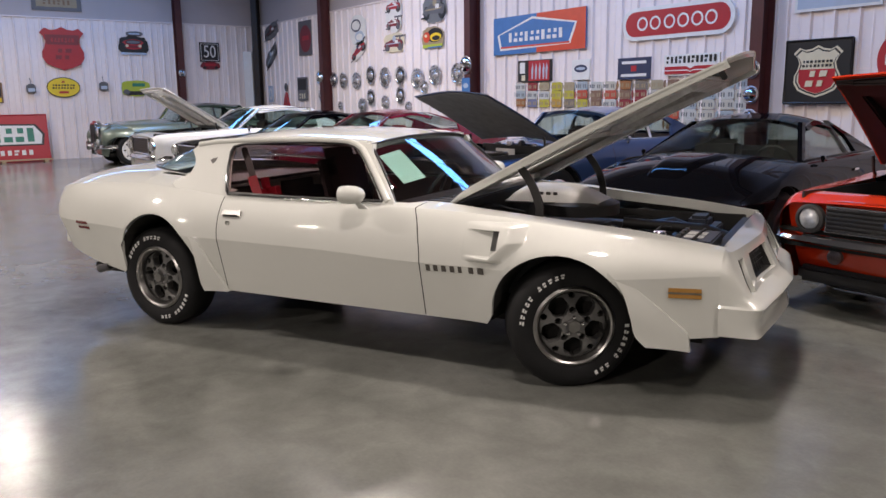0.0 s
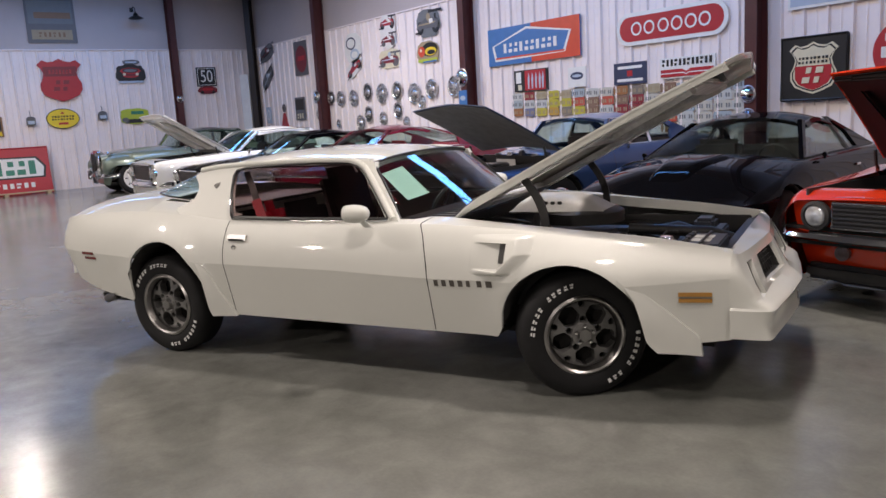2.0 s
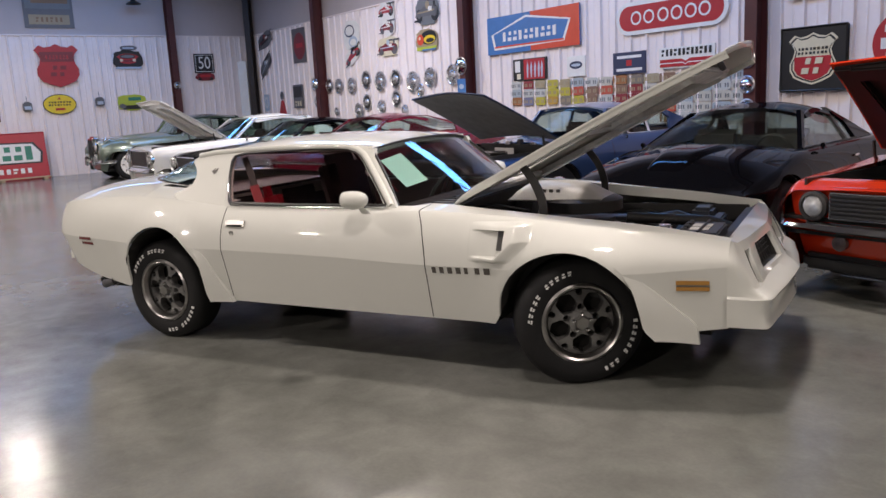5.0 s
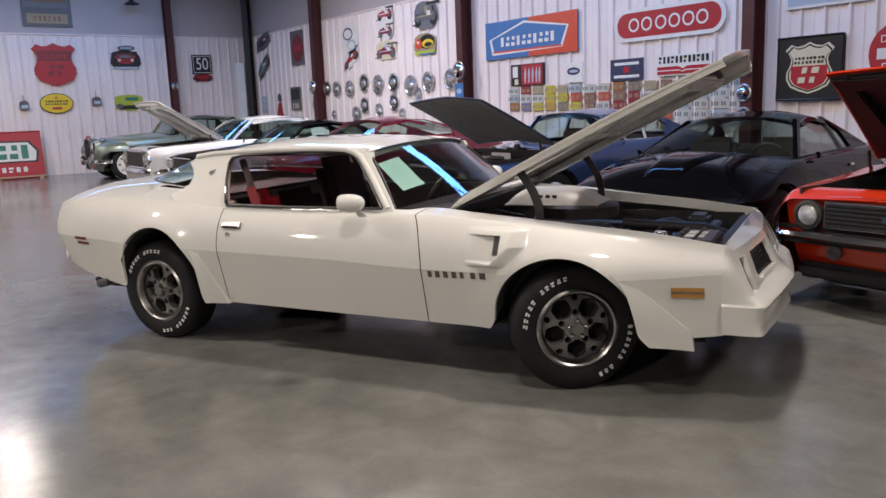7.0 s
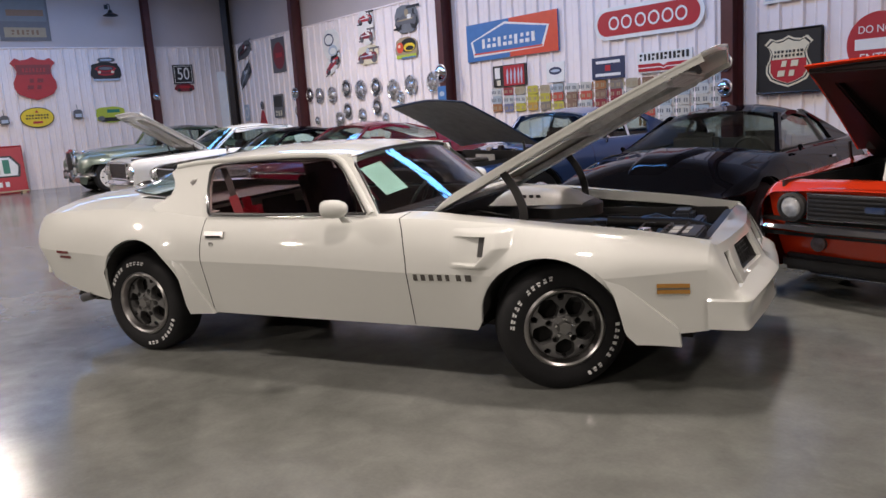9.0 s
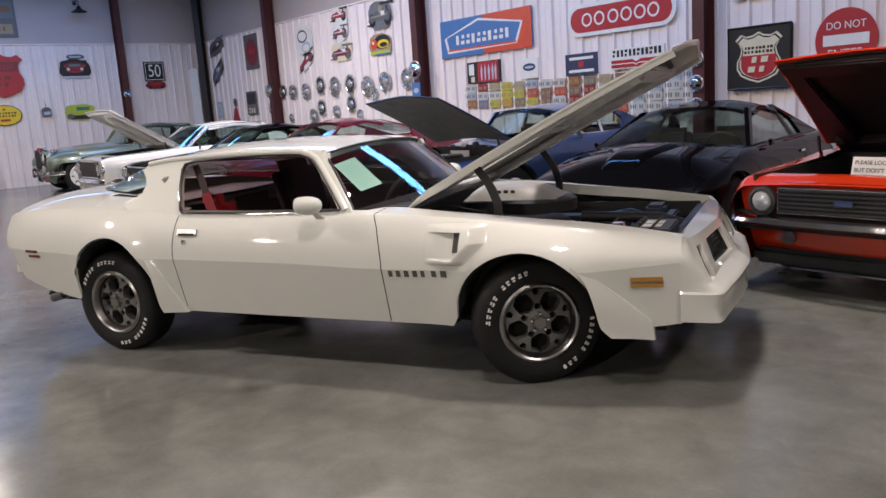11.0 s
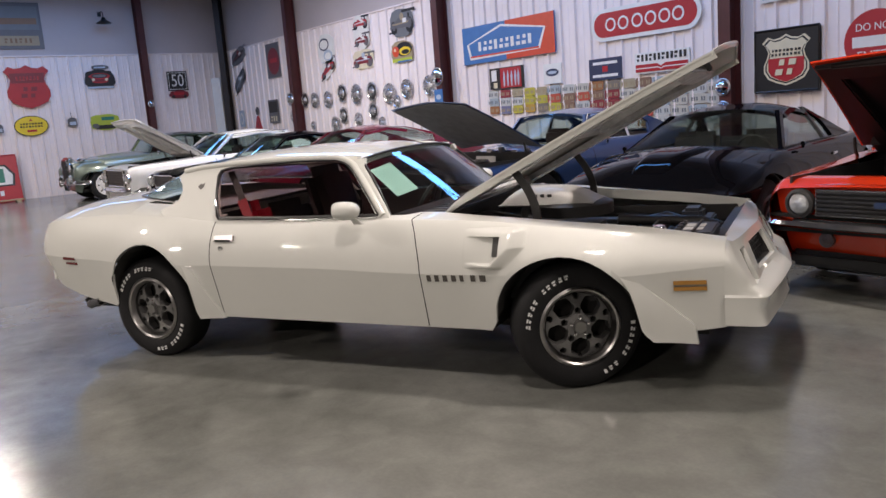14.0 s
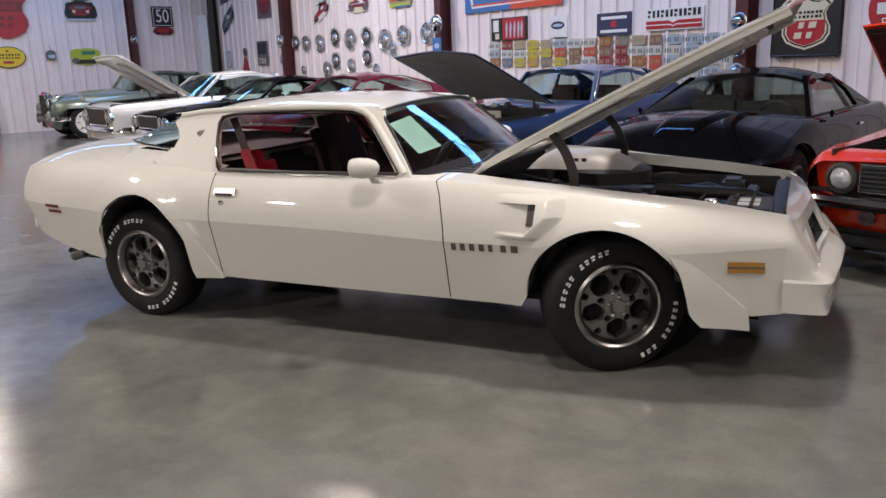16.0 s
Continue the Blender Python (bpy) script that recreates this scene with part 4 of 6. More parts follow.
for sg in (1, -1):
    part("tail_light", boxed(-3.92, -3.86, sg * 0.42 - 0.22, sg * 0.42 + 0.22, 0.66, 0.78, 0.01), REDLENS, coupe)
TB = [(x, HS.y(x, 0.51) + 0.003 + 0.01 * min(1, (-3.6 - x) / 0.2)) for x in (-3.60, -3.68, -3.76, -3.82, -3.87)] + [(-3.905, 0.66), (-3.93, 0.58), (-3.94, 0.40), (-3.945, 0.0)]
TB += [(x, -y) for x, y in TB[-2::-1]]
bm = bmesh.new()
rows = [[bm.verts.new((x, y * (1 - 0.02 * k), z)) for x, y in TB] for k, z in enumerate((0.56, 0.555, 0.54, 0.50, 0.465, 0.45))]
for v in rows[0]:
    v.co.x, v.co.y = v.co.x + 0.012, v.co.y * 0.985
for v in rows[4] + rows[5]:
    v.co.x += 0.012
for a, b in zip(rows, rows[1:]):
    for k in range(len(TB) - 1):
        bm.faces.new([a[k], a[k + 1], b[k + 1], b[k]])
part("rear_bumper", bm, CREAM, coupe, "body-coloured wraparound rear bumper", smooth=50)
for k in range(2):
    for sg in (1, -1):
        part("exhaust_tip", lathed([(0.024, 0.0), (0.03, -0.16), (0.026, -0.165), (0.02, -0.02)], 14, "x", pose(-3.30 - 0.02 * k, sg * (0.80 - 0.07 * k), 0.345 - 0.006 * k, 0, -14, sg * 16), closed=True), GREYMETAL, coupe, "polished exhaust tip", smooth=40)
        if k == 0:
            part("tailpipe", tubed([(-2.95, sg * 0.66, 0.36), (-3.15, sg * 0.74, 0.37), (-3.32, sg * 0.78, 0.36)], 0.022, 8), GREYMETAL, coupe)

# wheel-opening air deflectors
for sg in (1, -1):
    for nm, ae, fe in (("front_deflector", ((0.195, 0.632), (0.262, 0.525), (0.292, 0.42), (0.308, 0.335), (0.355, 0.272)), ((0.217, 0.640), (0.375, 0.497), (0.465, 0.41), (0.535, 0.335), (0.545, 0.252))),
                       ("rear_deflector", ((-2.438, 0.66), (-2.385, 0.555), (-2.362, 0.45), (-2.356, 0.347), (-2.34, 0.29)), ((-2.42, 0.66), (-2.335, 0.56), (-2.27, 0.43), (-2.207, 0.326), (-2.19, 0.29)))):
        fa, fb = (cv(*[(k / 4, p[0]) for k, p in enumerate(ae)]), cv(*[(k / 4, p[1]) for k, p in enumerate(ae)])), (cv(*[(k / 4, p[0]) for k, p in enumerate(fe)]), cv(*[(k / 4, p[1]) for k, p in enumerate(fe)]))
        bm = bmesh.new()

        def flank(u, v, fa=fa, fb=fb):
            x, z = mix(fa[0](u), fb[0](u), v), mix(fa[1](u), fb[1](u), v)
            base = HS.y(x, z) + 0.25 * (HS.W(x) - HS.y(x, z))
            return (x, sg * (base - 0.004 + 0.010 * min(1, 3 * u) + 0.03 * min(1, u * 2.2) * (1 - v) ** 1.3), z)

        outer = grid(bm, flank, 16, 10)
        inner = grid(bm, lambda u, v: Vector(flank(u, v)) - Vector((0, sg * 0.03, 0)), 16, 10)
        for vs, ws in ((outer[0], inner[0]), (outer[-1], inner[-1]), ([r[0] for r in outer], [r[0] for r in inner]), ([r[-1] for r in outer], [r[-1] for r in inner])):
            for k in range(len(vs) - 1):
                bm.faces.new([vs[k], vs[k + 1], ws[k + 1], ws[k]])
        part(nm, bm, CREAM, coupe, smooth=40)

# air extractor behind the front wheel
for sg in (1, -1):
    ex = new("fender_vent")
    ex.parent = coupe

    def vent(x, z, o):
        return (x, sg * (HS.y(x, z) + o), z)

    def vent_height(x, z):
        """The scoop swells forward and sinks flush again; a pocket is pressed into its rear half."""
        t = min(1, max(0, (x + 0.58) / 0.20))
        swell = 0.046 * t * t * (3 - 2 * t)
        f = min(1, max(0, (-0.225 - x - 0.10 * max(0, (0.735 - z) / 0.1)) / 0.10))
        e = min(1, max(0, (z - 0.628) / 0.02)) * min(1, max(0, (0.826 - z) / 0.022))
        swell *= f * f * (3 - 2 * f) * e * (2 - e)
        front = -0.362 - 0.045 * max(0, (0.70 - z) / 0.05)
        d = min(z - 0.654, 0.788 - z, front - x)
        k = min(1, max(0, d / 0.007))
        return mix(swell, min(swell, 0.002), k) - 0.001

    bm = bmesh.new()
    grid(bm, lambda u, v: vent(mix(-0.585, -0.225, u), mix(0.622, 0.83, v), vent_height(mix(-0.585, -0.225, u), mix(0.622, 0.83, v))), 72, 52, skip=lambda u, v: mix(0.622, 0.83, v) < HS.low(mix(-0.585, -0.225, u)) + 0.006)
    part("vent_bulge", solid(bm, 0.003), CREAM, ex, smooth=50)
    # Grey plate and slats carry the shade inside the vent's recess.
    bm = bmesh.new()
    grid(bm, lambda u, v: vent(mix(-0.404, -0.366, u), mix(0.69, 0.784, v), 0.0035), 2, 6)
    part("vent_slot_shade", solid(bm, 0.002), SPOKE, ex)
    for k in range(7):
        x = mix(-0.403, -0.370, k / 6)
        part("vent_slat", prism(bmesh.new(), [(x, 0.692), (x + 0.003, 0.692), (x + 0.003, 0.782), (x, 0.782)], lambda a, q: vent(a, q, 0.004), lambda a, q: vent(a, q, 0.012)), SPOKE, ex)
    # name on the fender, as bars
    lt = new("fender_lettering")
    lt.parent = coupe
    x = -0.774
    for k, wd in enumerate((0.040, 0.042, 0.044, 0.044, 0.036, 0.0, 0.044, 0.056)):
        if wd:
            zq = 0.577 + 0.02 * (x + 0.774)
            a0, a1, z0, z1 = x, x + wd - 0.006, zq - 0.017, zq + 0.017
            mark = bmesh.new()
            aq = a1 - a0
            prism(mark, [(a0 + aq * 0.16, z0), (a1 - aq * 0.16, z0), (a1 - aq * 0.16, z1), (a0 + aq * 0.16, z1)], lambda a, b: vent(a, b, 0.0005), lambda a, b: vent(a, b, 0.0022))
            part("letter_bar", mark, DECAL, lt)
        x += wd + 0.004 if wd else 0.018

# greenhouse
YB, YR, ZB, ZT = 0.805, 0.612, 0.885, 1.195


def pane(x, z, o=0.0, sg=-1):
    return (x, sg * (YB - 0.62 * (z - ZB) - o), z)


HROOF = cv((-2.56, 1.195), (-2.3, 1.243), (-1.95, 1.265), (-1.6, 1.258), (-1.27, 1.222))
HRAIL = cv((-2.56, 1.165), (-2.3, 1.198), (-1.9, 1.208), (-1.5, 1.206), (-1.27, 1.176))
HYR = cv((-2.56, 0.60), (-2.2, 0.618), (-1.7, 0.62), (-1.27, 0.60))
bm = bmesh.new()


def roof_at(u, v):
    a = 2 * v - 1
    x = mix(-2.56 - 0.04 * (1 - a * a), -1.285 + 0.035 * (1 - a * a), u)
    return (x, a * HYR(x), HRAIL(x) + (HROOF(x) - HRAIL(x)) * (1 - abs(a) ** 2.6))


grid(bm, roof_at, 22, 20)
part("roof", solid(bm, 0.03), CREAM, coupe, smooth=45)
for sg in (1, -1):
    def po(x, z):
        return pane(x, z, -0.010, sg)

    def pi(x, z):
        return pane(x, z, 0.03, sg)

    cpil = [(-2.19, 0.872), (-2.205, 0.90), (-2.235, 0.96), (-2.262, 1.03), (-2.282, 1.10), (-2.287, 1.145), (-2.27, 1.166), (-2.22, 1.176), (-2.168, 1.182), (-2.168, 1.206), (-2.35, 1.198), (-2.56, 1.172), (-2.60, 1.135), (-2.555, 1.09), (-2.535, 1.05), (-2.55, 1.00), (-2.60, 0.972), (-2.68, 0.94), (-2.6, 0.885)]
    part("sail_panel", prism(bmesh.new(), cpil, po, pi), CREAM, coupe)
    part("roof_rail", prism(bmesh.new(), [(-2.168, 1.182), (-1.912, 1.193), (-1.661, 1.196), (-1.44, 1.192), (-1.39, 1.182), (-1.30, 1.185), (-1.30, 1.205), (-1.6, 1.216), (-1.9, 1.218), (-2.168, 1.206)], po, pi), CREAM, coupe)
    part("a_pillar", prism(bmesh.new(), [(-1.39, 1.186), (-1.365, 1.168), (-1.33, 1.14), (-1.293, 1.10), (-1.152, 0.95), (-1.096, 0.885), (-1.015, 0.876), (-1.075, 0.953), (-1.195, 1.083), (-1.248, 1.14), (-1.262, 1.19)], po, pi), CREAM, coupe)
    part("roof_gutter", tubed([pane(x, z, -0.004, sg) for x, z in ((-2.56, 1.168), (-2.42, 1.186), (-2.2, 1.198), (-1.95, 1.205), (-1.7, 1.208), (-1.52, 1.206), (-1.43, 1.200), (-1.37, 1.185), (-1.32, 1.160), (-1.26, 1.102), (-1.17, 1.008), (-1.06, 0.890))], 0.019, 12), CREAM, coupe, "smooth body-coloured roof gutter and pillar edge", smooth=60)
    part("window_weatherstrip", tubed([pane(-1.09, 0.893, -0.004, sg), pane(-1.152, 0.958, -0.004, sg), pane(-1.293, 1.108, -0.004, sg), pane(-1.362, 1.166, -0.004, sg), pane(-1.44, 1.19, -0.004, sg), pane(-1.7, 1.194, -0.004, sg), pane(-2.0, 1.186, -0.004, sg), pane(-2.2, 1.176, -0.004, sg), pane(-2.272, 1.16, -0.004, sg), pane(-2.284, 1.13, -0.004, sg), pane(-2.262, 1.03, -0.004, sg), pane(-2.22, 0.93, -0.004, sg), pane(-2.19, 0.893, -0.004, sg), pane(-1.7, 0.888, -0.008, sg), pane(-1.09, 0.893, -0.008, sg)], 0.009, 6), BLACK, coupe, smooth=60)
    part("window_reveal", tubed([pane(-2.25, 1.0, -0.016, sg), pane(-2.205, 0.905, -0.018, sg), pane(-2.175, 0.882, -0.02, sg), pane(-1.7, 0.878, -0.022, sg), pane(-1.09, 0.884, -0.022, sg)], 0.006, 6), CHROME, coupe, "thin bright window moulding", smooth=60)
    em = part("emblem", prism(bmesh.new(), [(-2.42, 1.077), (-2.395, 1.094), (-2.40, 1.077), (-2.385, 1.09), (-2.372, 1.096), (-2.376, 1.073), (-2.392, 1.058)], lambda x, z: pane(x, z, -0.010, sg), lambda x, z: pane(x, z, -0.014, sg)), DECAL, coupe, "small dark bird-shaped emblem")
    part("side_window", prism(bmesh.new(), [(-1.10, 0.88), (-1.152, 0.952), (-1.293, 1.102), (-1.37, 1.168), (-1.44, 1.188), (-1.7, 1.193), (-2.0, 1.186), (-2.2, 1.174), (-2.27, 1.16), (-2.284, 1.13), (-2.262, 1.03), (-2.22, 0.93), (-2.19, 0.88)], lambda x, z: pane(x, z, 0.004, sg), lambda x, z: pane(x, z, 0.008, sg)), GLASSK, coupe).visible_shadow = False
    # door furniture
    hd = new("door_handle")
    hd.parent = coupe
    yh = HS.y(-2.1, 0.785)
    bm = bmesh.new()
    grid(bm, lambda u, v: (mix(-2.165, -2.025, u), sg * (HS.y(mix(-2.165, -2.025, u), 0.785) + 0.008 + 0.012 * (1 - v)), 0.785 + (v - 0.5) * 0.034), 6, 2)
    part("handle_plate", solid(bm, 0.012), STEEL, hd, "chrome door handle plate")
    bm = bmesh.new()
    grid(bm, lambda u, v: (mix(-2.15, -2.04, u), sg * (HS.y(mix(-2.15, -2.04, u), 0.78) + 0.021), 0.7725 + (v - 0.5) * 0.011), 6, 1)
    part("handle_recess", solid(bm, 0.004), BLACK, hd)
    part("key_cylinder", lathed([(0.013, 0.0), (0.013, 0.008), (0.0, 0.009)], 12, "y", pose(-2.115, sg * (HS.y(-2.115, 0.728) + 0.004) - 0.004, 0.728)), STEEL, coupe)
    mi = new("door_mirror")
    mi.parent = coupe
    mi.matrix_basis = pose(-1.20, sg * 0.95, 0.94, 0, 0, sg * -6) @ Matrix.Diagonal((0.76, 0.82, 0.95, 1.0))
    prof = [(0.0, 0.105), (0.022, 0.10), (0.04, 0.08), (0.052, 0.04), (0.056, -0.02), (0.053, -0.075), (0.046, -0.09), (0.0, -0.088)]
    bm = lathed(prof, 22, "x")
    for v in bm.verts:
        v.co.y *= 1.2
        v.co.x *= 0.95
        v.co.z *= 0.98 if v.co.z < 0 else 0.9
    part("mirror_shell", bm, CREAM, mi, smooth=50)
    part("mirror_glass", lathed([(0.0, -0.0925), (0.042, -0.0915)], 20, "x"), CHROME, mi)
    bm = bmesh.new()
    grid(bm, lambda u, v: (0.03 + 0.03 * v + 0.035 * math.cos(2 * math.pi * u) * (0.55 + 0.6 * v), -sg * 0.06 * v + 0.02 * math.sin(2 * math.pi * u) * (0.7 + 0.5 * v), -0.03 - 0.055 * v), 14, 4)
    part("mirror_foot", bm, CREAM, mi, smooth=60)

ws = bmesh.new()


def shield(u, v):
    a = 2 * u - 1
    c = 1 - a * a
    b, t = Vector((-1.03 + 0.27 * c ** 0.9, a * 0.785, 0.878 + 0.03 * c)), Vector((-1.29 + 0.045 * c, a * 0.605, 1.178 + 0.038 * (1 - abs(a) ** 2.6)))
    p = b.lerp(t, v)
    return p + Vector((0.008, 0, 0.008)) * math.sin(math.pi * v)


grid(ws, shield, 24, 10)
edge = [shield(0, k / 8) for k in range(9)] + [shield(k / 20, 1) for k in range(1, 20)] + [shield(1, 1 - k / 8) for k in range(9)]
part("windshield_moulding", tubed([Vector(p) + Vector((0.006, 0, 0.004)) for p in edge], 0.008, 7), BLACK, coupe, "dark windshield gasket", smooth=60)
part("windshield", solid(ws, 0.006), GLASS, coupe, smooth=60).visible_shadow = False
rw = bmesh.new()


def rearglass(u, v):
    a = 2 * u - 1
    c = 1 - abs(a) ** 9
    b, t = Vector((-2.57 - 0.50 * c, a * 0.742, 0.985 + 0.03 * c)), Vector((-2.545 - 0.05 * c, a * 0.605, 1.16 + 0.035 * (1 - abs(a) ** 2.6)))
    return b.lerp(t, v) + Vector((-0.015, 0, 0.015)) * math.sin(math.pi * v) * c


grid(rw, rearglass, 28, 8)
part("rear_window", solid(rw, 0.006), GLASSR, coupe, smooth=60).visible_shadow = False
part("rear_window_moulding", tubed([Vector(rearglass(k / 28, 0)) + Vector((-0.003, 0, 0.006)) for k in range(29)], 0.008, 6), CHROME, coupe, smooth=60)

# wheel wells, underbody, wheels
for sg in (1, -1):
    for cx, cz, rx, rz in HS.arches:
        bm = bmesh.new()
        grid(bm, lambda u, v: (cx + (rx + 0.012) * math.cos(math.pi * u), sg * mix(0.78 + 0.125 * min(1.0, 2.2 * math.sin(math.pi * u)), 0.48, v), cz + (rz + 0.012) * math.sin(math.pi * u) - 0.02), 18, 3)
        grid(bm, lambda u, v: (cx + (rx + 0.012) * (2 * u - 1), sg * 0.48, mix(0.3, cz + rz, v)), 2, 2)
        part("wheel_well", bm, WELL, coupe)
    wheel(coupe, -0.06, sg * 0.706, 0.318, 0.322, 0.198, 0.225, "honeycomb", sg, 30, 0.98)
    wheel(coupe, -2.805, sg * 0.729, 0.318, 0.322, 0.198, 0.235, "honeycomb", sg, 0, 0.6)
part("underbody", boxed(-3.7, 0.6, -0.62, 0.62, 0.25, 0.33, 0.03), WELL, coupe)
for sg in (1, -1):
    part("sill", boxed(-2.3, -0.45, sg * 0.66 - 0.12, sg * 0.66 + 0.12, 0.285, 0.34, 0.02), WELL, coupe)
part("front_valance", boxed(0.35, 0.74, -0.56, 0.56, 0.34, 0.40, 0.03), WELL, coupe)

# engine bay
part("engine_bay_floor", boxed(-0.8, 0.64, -0.60, 0.60, 0.40, 0.44), WELL, coupe)
part("firewall", boxed(-0.86, -0.80, -0.70, 0.70, 0.40, 0.86, 0.01), BLACK, coupe)
part("cowl_panel", boxed(-1.0, -0.79, -0.66, 0.66, 0.845, 0.868, 0.008), BLACK, coupe, "black cowl grille panel")
for k in range(14):
    part("cowl_slat", boxed(-0.97, -0.83, mix(-0.6, 0.6, k / 13) - 0.012, mix(-0.6, 0.6, k / 13) + 0.012, 0.868, 0.873), GREYMETAL, coupe)
for sg in (1, -1):
    part("inner_fender", boxed(-0.8, 0.60, sg * 0.663 - 0.008, sg * 0.663 + 0.008, 0.42, 0.72, 0.005), BLACK, coupe)
    bm = bmesh.new()
    grid(bm, lambda u, v: (-0.05 + 0.36 * math.cos(math.pi * u), sg * mix(0.66, 0.40, v), 0.42 + 0.24 * math.sin(math.pi * u) - 0.02 * v), 14, 3)
    part("wheelhouse", solid(bm, 0.008), BLACK, coupe, smooth=50)
    arm = bmesh.new()
    hx, hz = cv((0, -0.27), (0.3, -0.275), (0.6, -0.31), (1, -0.385)), cv((0, 0.74), (0.3, 0.86), (0.6, 0.97), (1, 1.08))
    grid(arm, lambda u, v: (hx(u) + (v - 0.5) * 0.042, sg * 0.585, hz(u) + (v - 0.5) * 0.015), 12, 2)
    part("hood_hinge", solid(arm, 0.012), BLACK, coupe, "black curved hood hinge arm", smooth=40)
    part("valve_cover", boxed(-0.62, -0.02, sg * 0.26 - 0.08, sg * 0.26 + 0.08, 0.60, 0.70, 0.025), GREYMETAL, coupe)
    part("exhaust_manifold", tubed([(-0.6, sg * 0.38, 0.56), (-0.3, sg * 0.41, 0.58), (0.0, sg * 0.38, 0.56)], 0.03, 8), GREYMETAL, coupe, smooth=60)
part("engine_block", boxed(-0.66, 0.06, -0.30, 0.30, 0.44, 0.62, 0.03), BLACK, coupe)
part("intake", boxed(-0.5, -0.05, -0.14, 0.14, 0.62, 0.72, 0.03), GREYMETAL, coupe)
part("air_cleaner", lathed([(0.0, 0.09), (0.20, 0.085), (0.235, 0.07), (0.235, 0.01), (0.18, 0.0), (0.0, 0.0)], 32, "z", pose(-0.25, 0, 0.765)), BLACK, coupe, smooth=40)
bm = bmesh.new()
grid(bm, lambda u, v: (mix(-0.50, 0.04, u), (2 * v - 1) * mix(0.21, 0.15, u ** 2), 0.80 + 0.085 * min(1, 5.5 * u) ** 0.5 * (1 - max(0, (u - 0.55) / 0.45) ** 2.2) * (1 - abs(2 * v - 1) ** 4)), 18, 14)
bmesh.ops.translate(bm, verts=bm.verts, vec=(-0.13, 0, 0.05))
part("shaker_scoop", solid(bm, 0.012), SCOOP, coupe, "cream air scoop over the engine, greyed for shade", smooth=45)
for k in range(3):
    part("scoop_lettering", boxed(-0.42 + 0.042 * k, -0.395 + 0.042 * k, -0.204, -0.198, 0.892, 0.91, 0.002), DECAL, coupe)
part("radiator", boxed(0.44, 0.50, -0.45, 0.45, 0.46, 0.70, 0.01), BLACK, coupe)
part("radiator_shroud", boxed(0.585, 0.655, -0.60, 0.60, 0.695, 0.712, 0.006), BLACK, coupe, "black radiator top panel")
part("core_support", boxed(0.61, 0.648, -0.64, 0.64, 0.46, 0.715, 0.01), BLACK, coupe)
part("fan_shroud", lathed([(0.19, -0.06), (0.17, 0.06)], 24, "x", pose(0.36, 0, 0.50)), BLACK, coupe, smooth=50)
part("air_duct", tubed([(0.60, 0.10, 0.66), (0.45, 0.12, 0.70), (0.20, 0.10, 0.71), (0.0, 0.06, 0.72)], 0.03, 12), BLACK, coupe, "corrugated black air duct", smooth=60)
part("coolant_bottle", boxed(0.05, 0.24, -0.63, -0.50, 0.55, 0.735, 0.03), BLACK, coupe)
part("relay_box", boxed(-0.30, -0.16, -0.65, -0.56, 0.66, 0.765, 0.012), BLACK, coupe)
part("spark_lead", tubed([(-0.1, -0.30, 0.70), (-0.15, -0.40, 0.745), (-0.3, -0.36, 0.75), (-0.45, -0.2, 0.72)], 0.006, 6), GREYMETAL, coupe, smooth=60)
part("throttle_cable", tubed([(-0.78, -0.45, 0.83), (-0.62, -0.40, 0.85), (-0.48, -0.28, 0.80)], 0.007, 6), BLACK, coupe, smooth=60)
part("radiator_hose", tubed([(0.42, 0.25, 0.66), (0.25, 0.22, 0.72), (0.08, 0.08, 0.70)], 0.024, 8), BLACK, coupe, smooth=60)
part("heater_hose", tubed([(-0.78, -0.3, 0.72), (-0.5, -0.46, 0.73), (-0.1, -0.44, 0.71), (0.15, -0.34, 0.66)], 0.013, 7), BLACK, coupe, smooth=60)
part("wiring_loom", tubed([(-0.78, -0.52, 0.78), (-0.4, -0.58, 0.76), (0.0, -0.60, 0.745), (0.4, -0.56, 0.72)], 0.009, 6), BLACK, coupe, smooth=60)
bat = new("battery")
bat.parent = coupe
part("battery_case", boxed(0.40, 0.60, -0.64, -0.30, 0.50, 0.76, 0.008), BATTERY, bat)
part("battery_label", boxed(0.455, 0.545, -0.455, -0.375, 0.7602, 0.763), LETTER, bat, "white battery label")
part("battery_label", boxed(0.455, 0.545, -0.555, -0.485, 0.7602, 0.763), LETTER, bat, "white battery label")
for y in (-0.59, -0.37):
    part("terminal", lathed([(0.0, 0.02), (0.01, 0.018), (0.012, 0.0)], 10, "z", pose(0.44, y, 0.76)), GREYMETAL, bat)
for k in range(3):
    part("vent_cap", boxed(0.42, 0.445, -0.60 + 0.085 * k, -0.54 + 0.085 * k, 0.7605, 0.772, 0.003), BLACK, bat)
part("battery_clamp", boxed(0.505, 0.52, -0.65, -0.29, 0.7632, 0.772, 0.003), BLACK, bat, "black hold-down bar")
part("battery_cable", tubed([(0.36, -0.37, 0.775), (0.30, -0.34, 0.77), (0.25, -0.5, 0.72), (0.1, -0.4, 0.66)], 0.006, 6), BLACK, coupe, smooth=60)
part("filler_cap", lathed([(0.0, 0.03), (0.028, 0.028), (0.036, 0.018), (0.036, 0.0)], 18, "z", pose(0.35, -0.60, 0.762)), CHROME, coupe, "bright round filler cap", smooth=40)
part("washer_bottle", boxed(0.30, 0.42, 0.40, 0.58, 0.56, 0.73, 0.02), BATTERY, coupe)
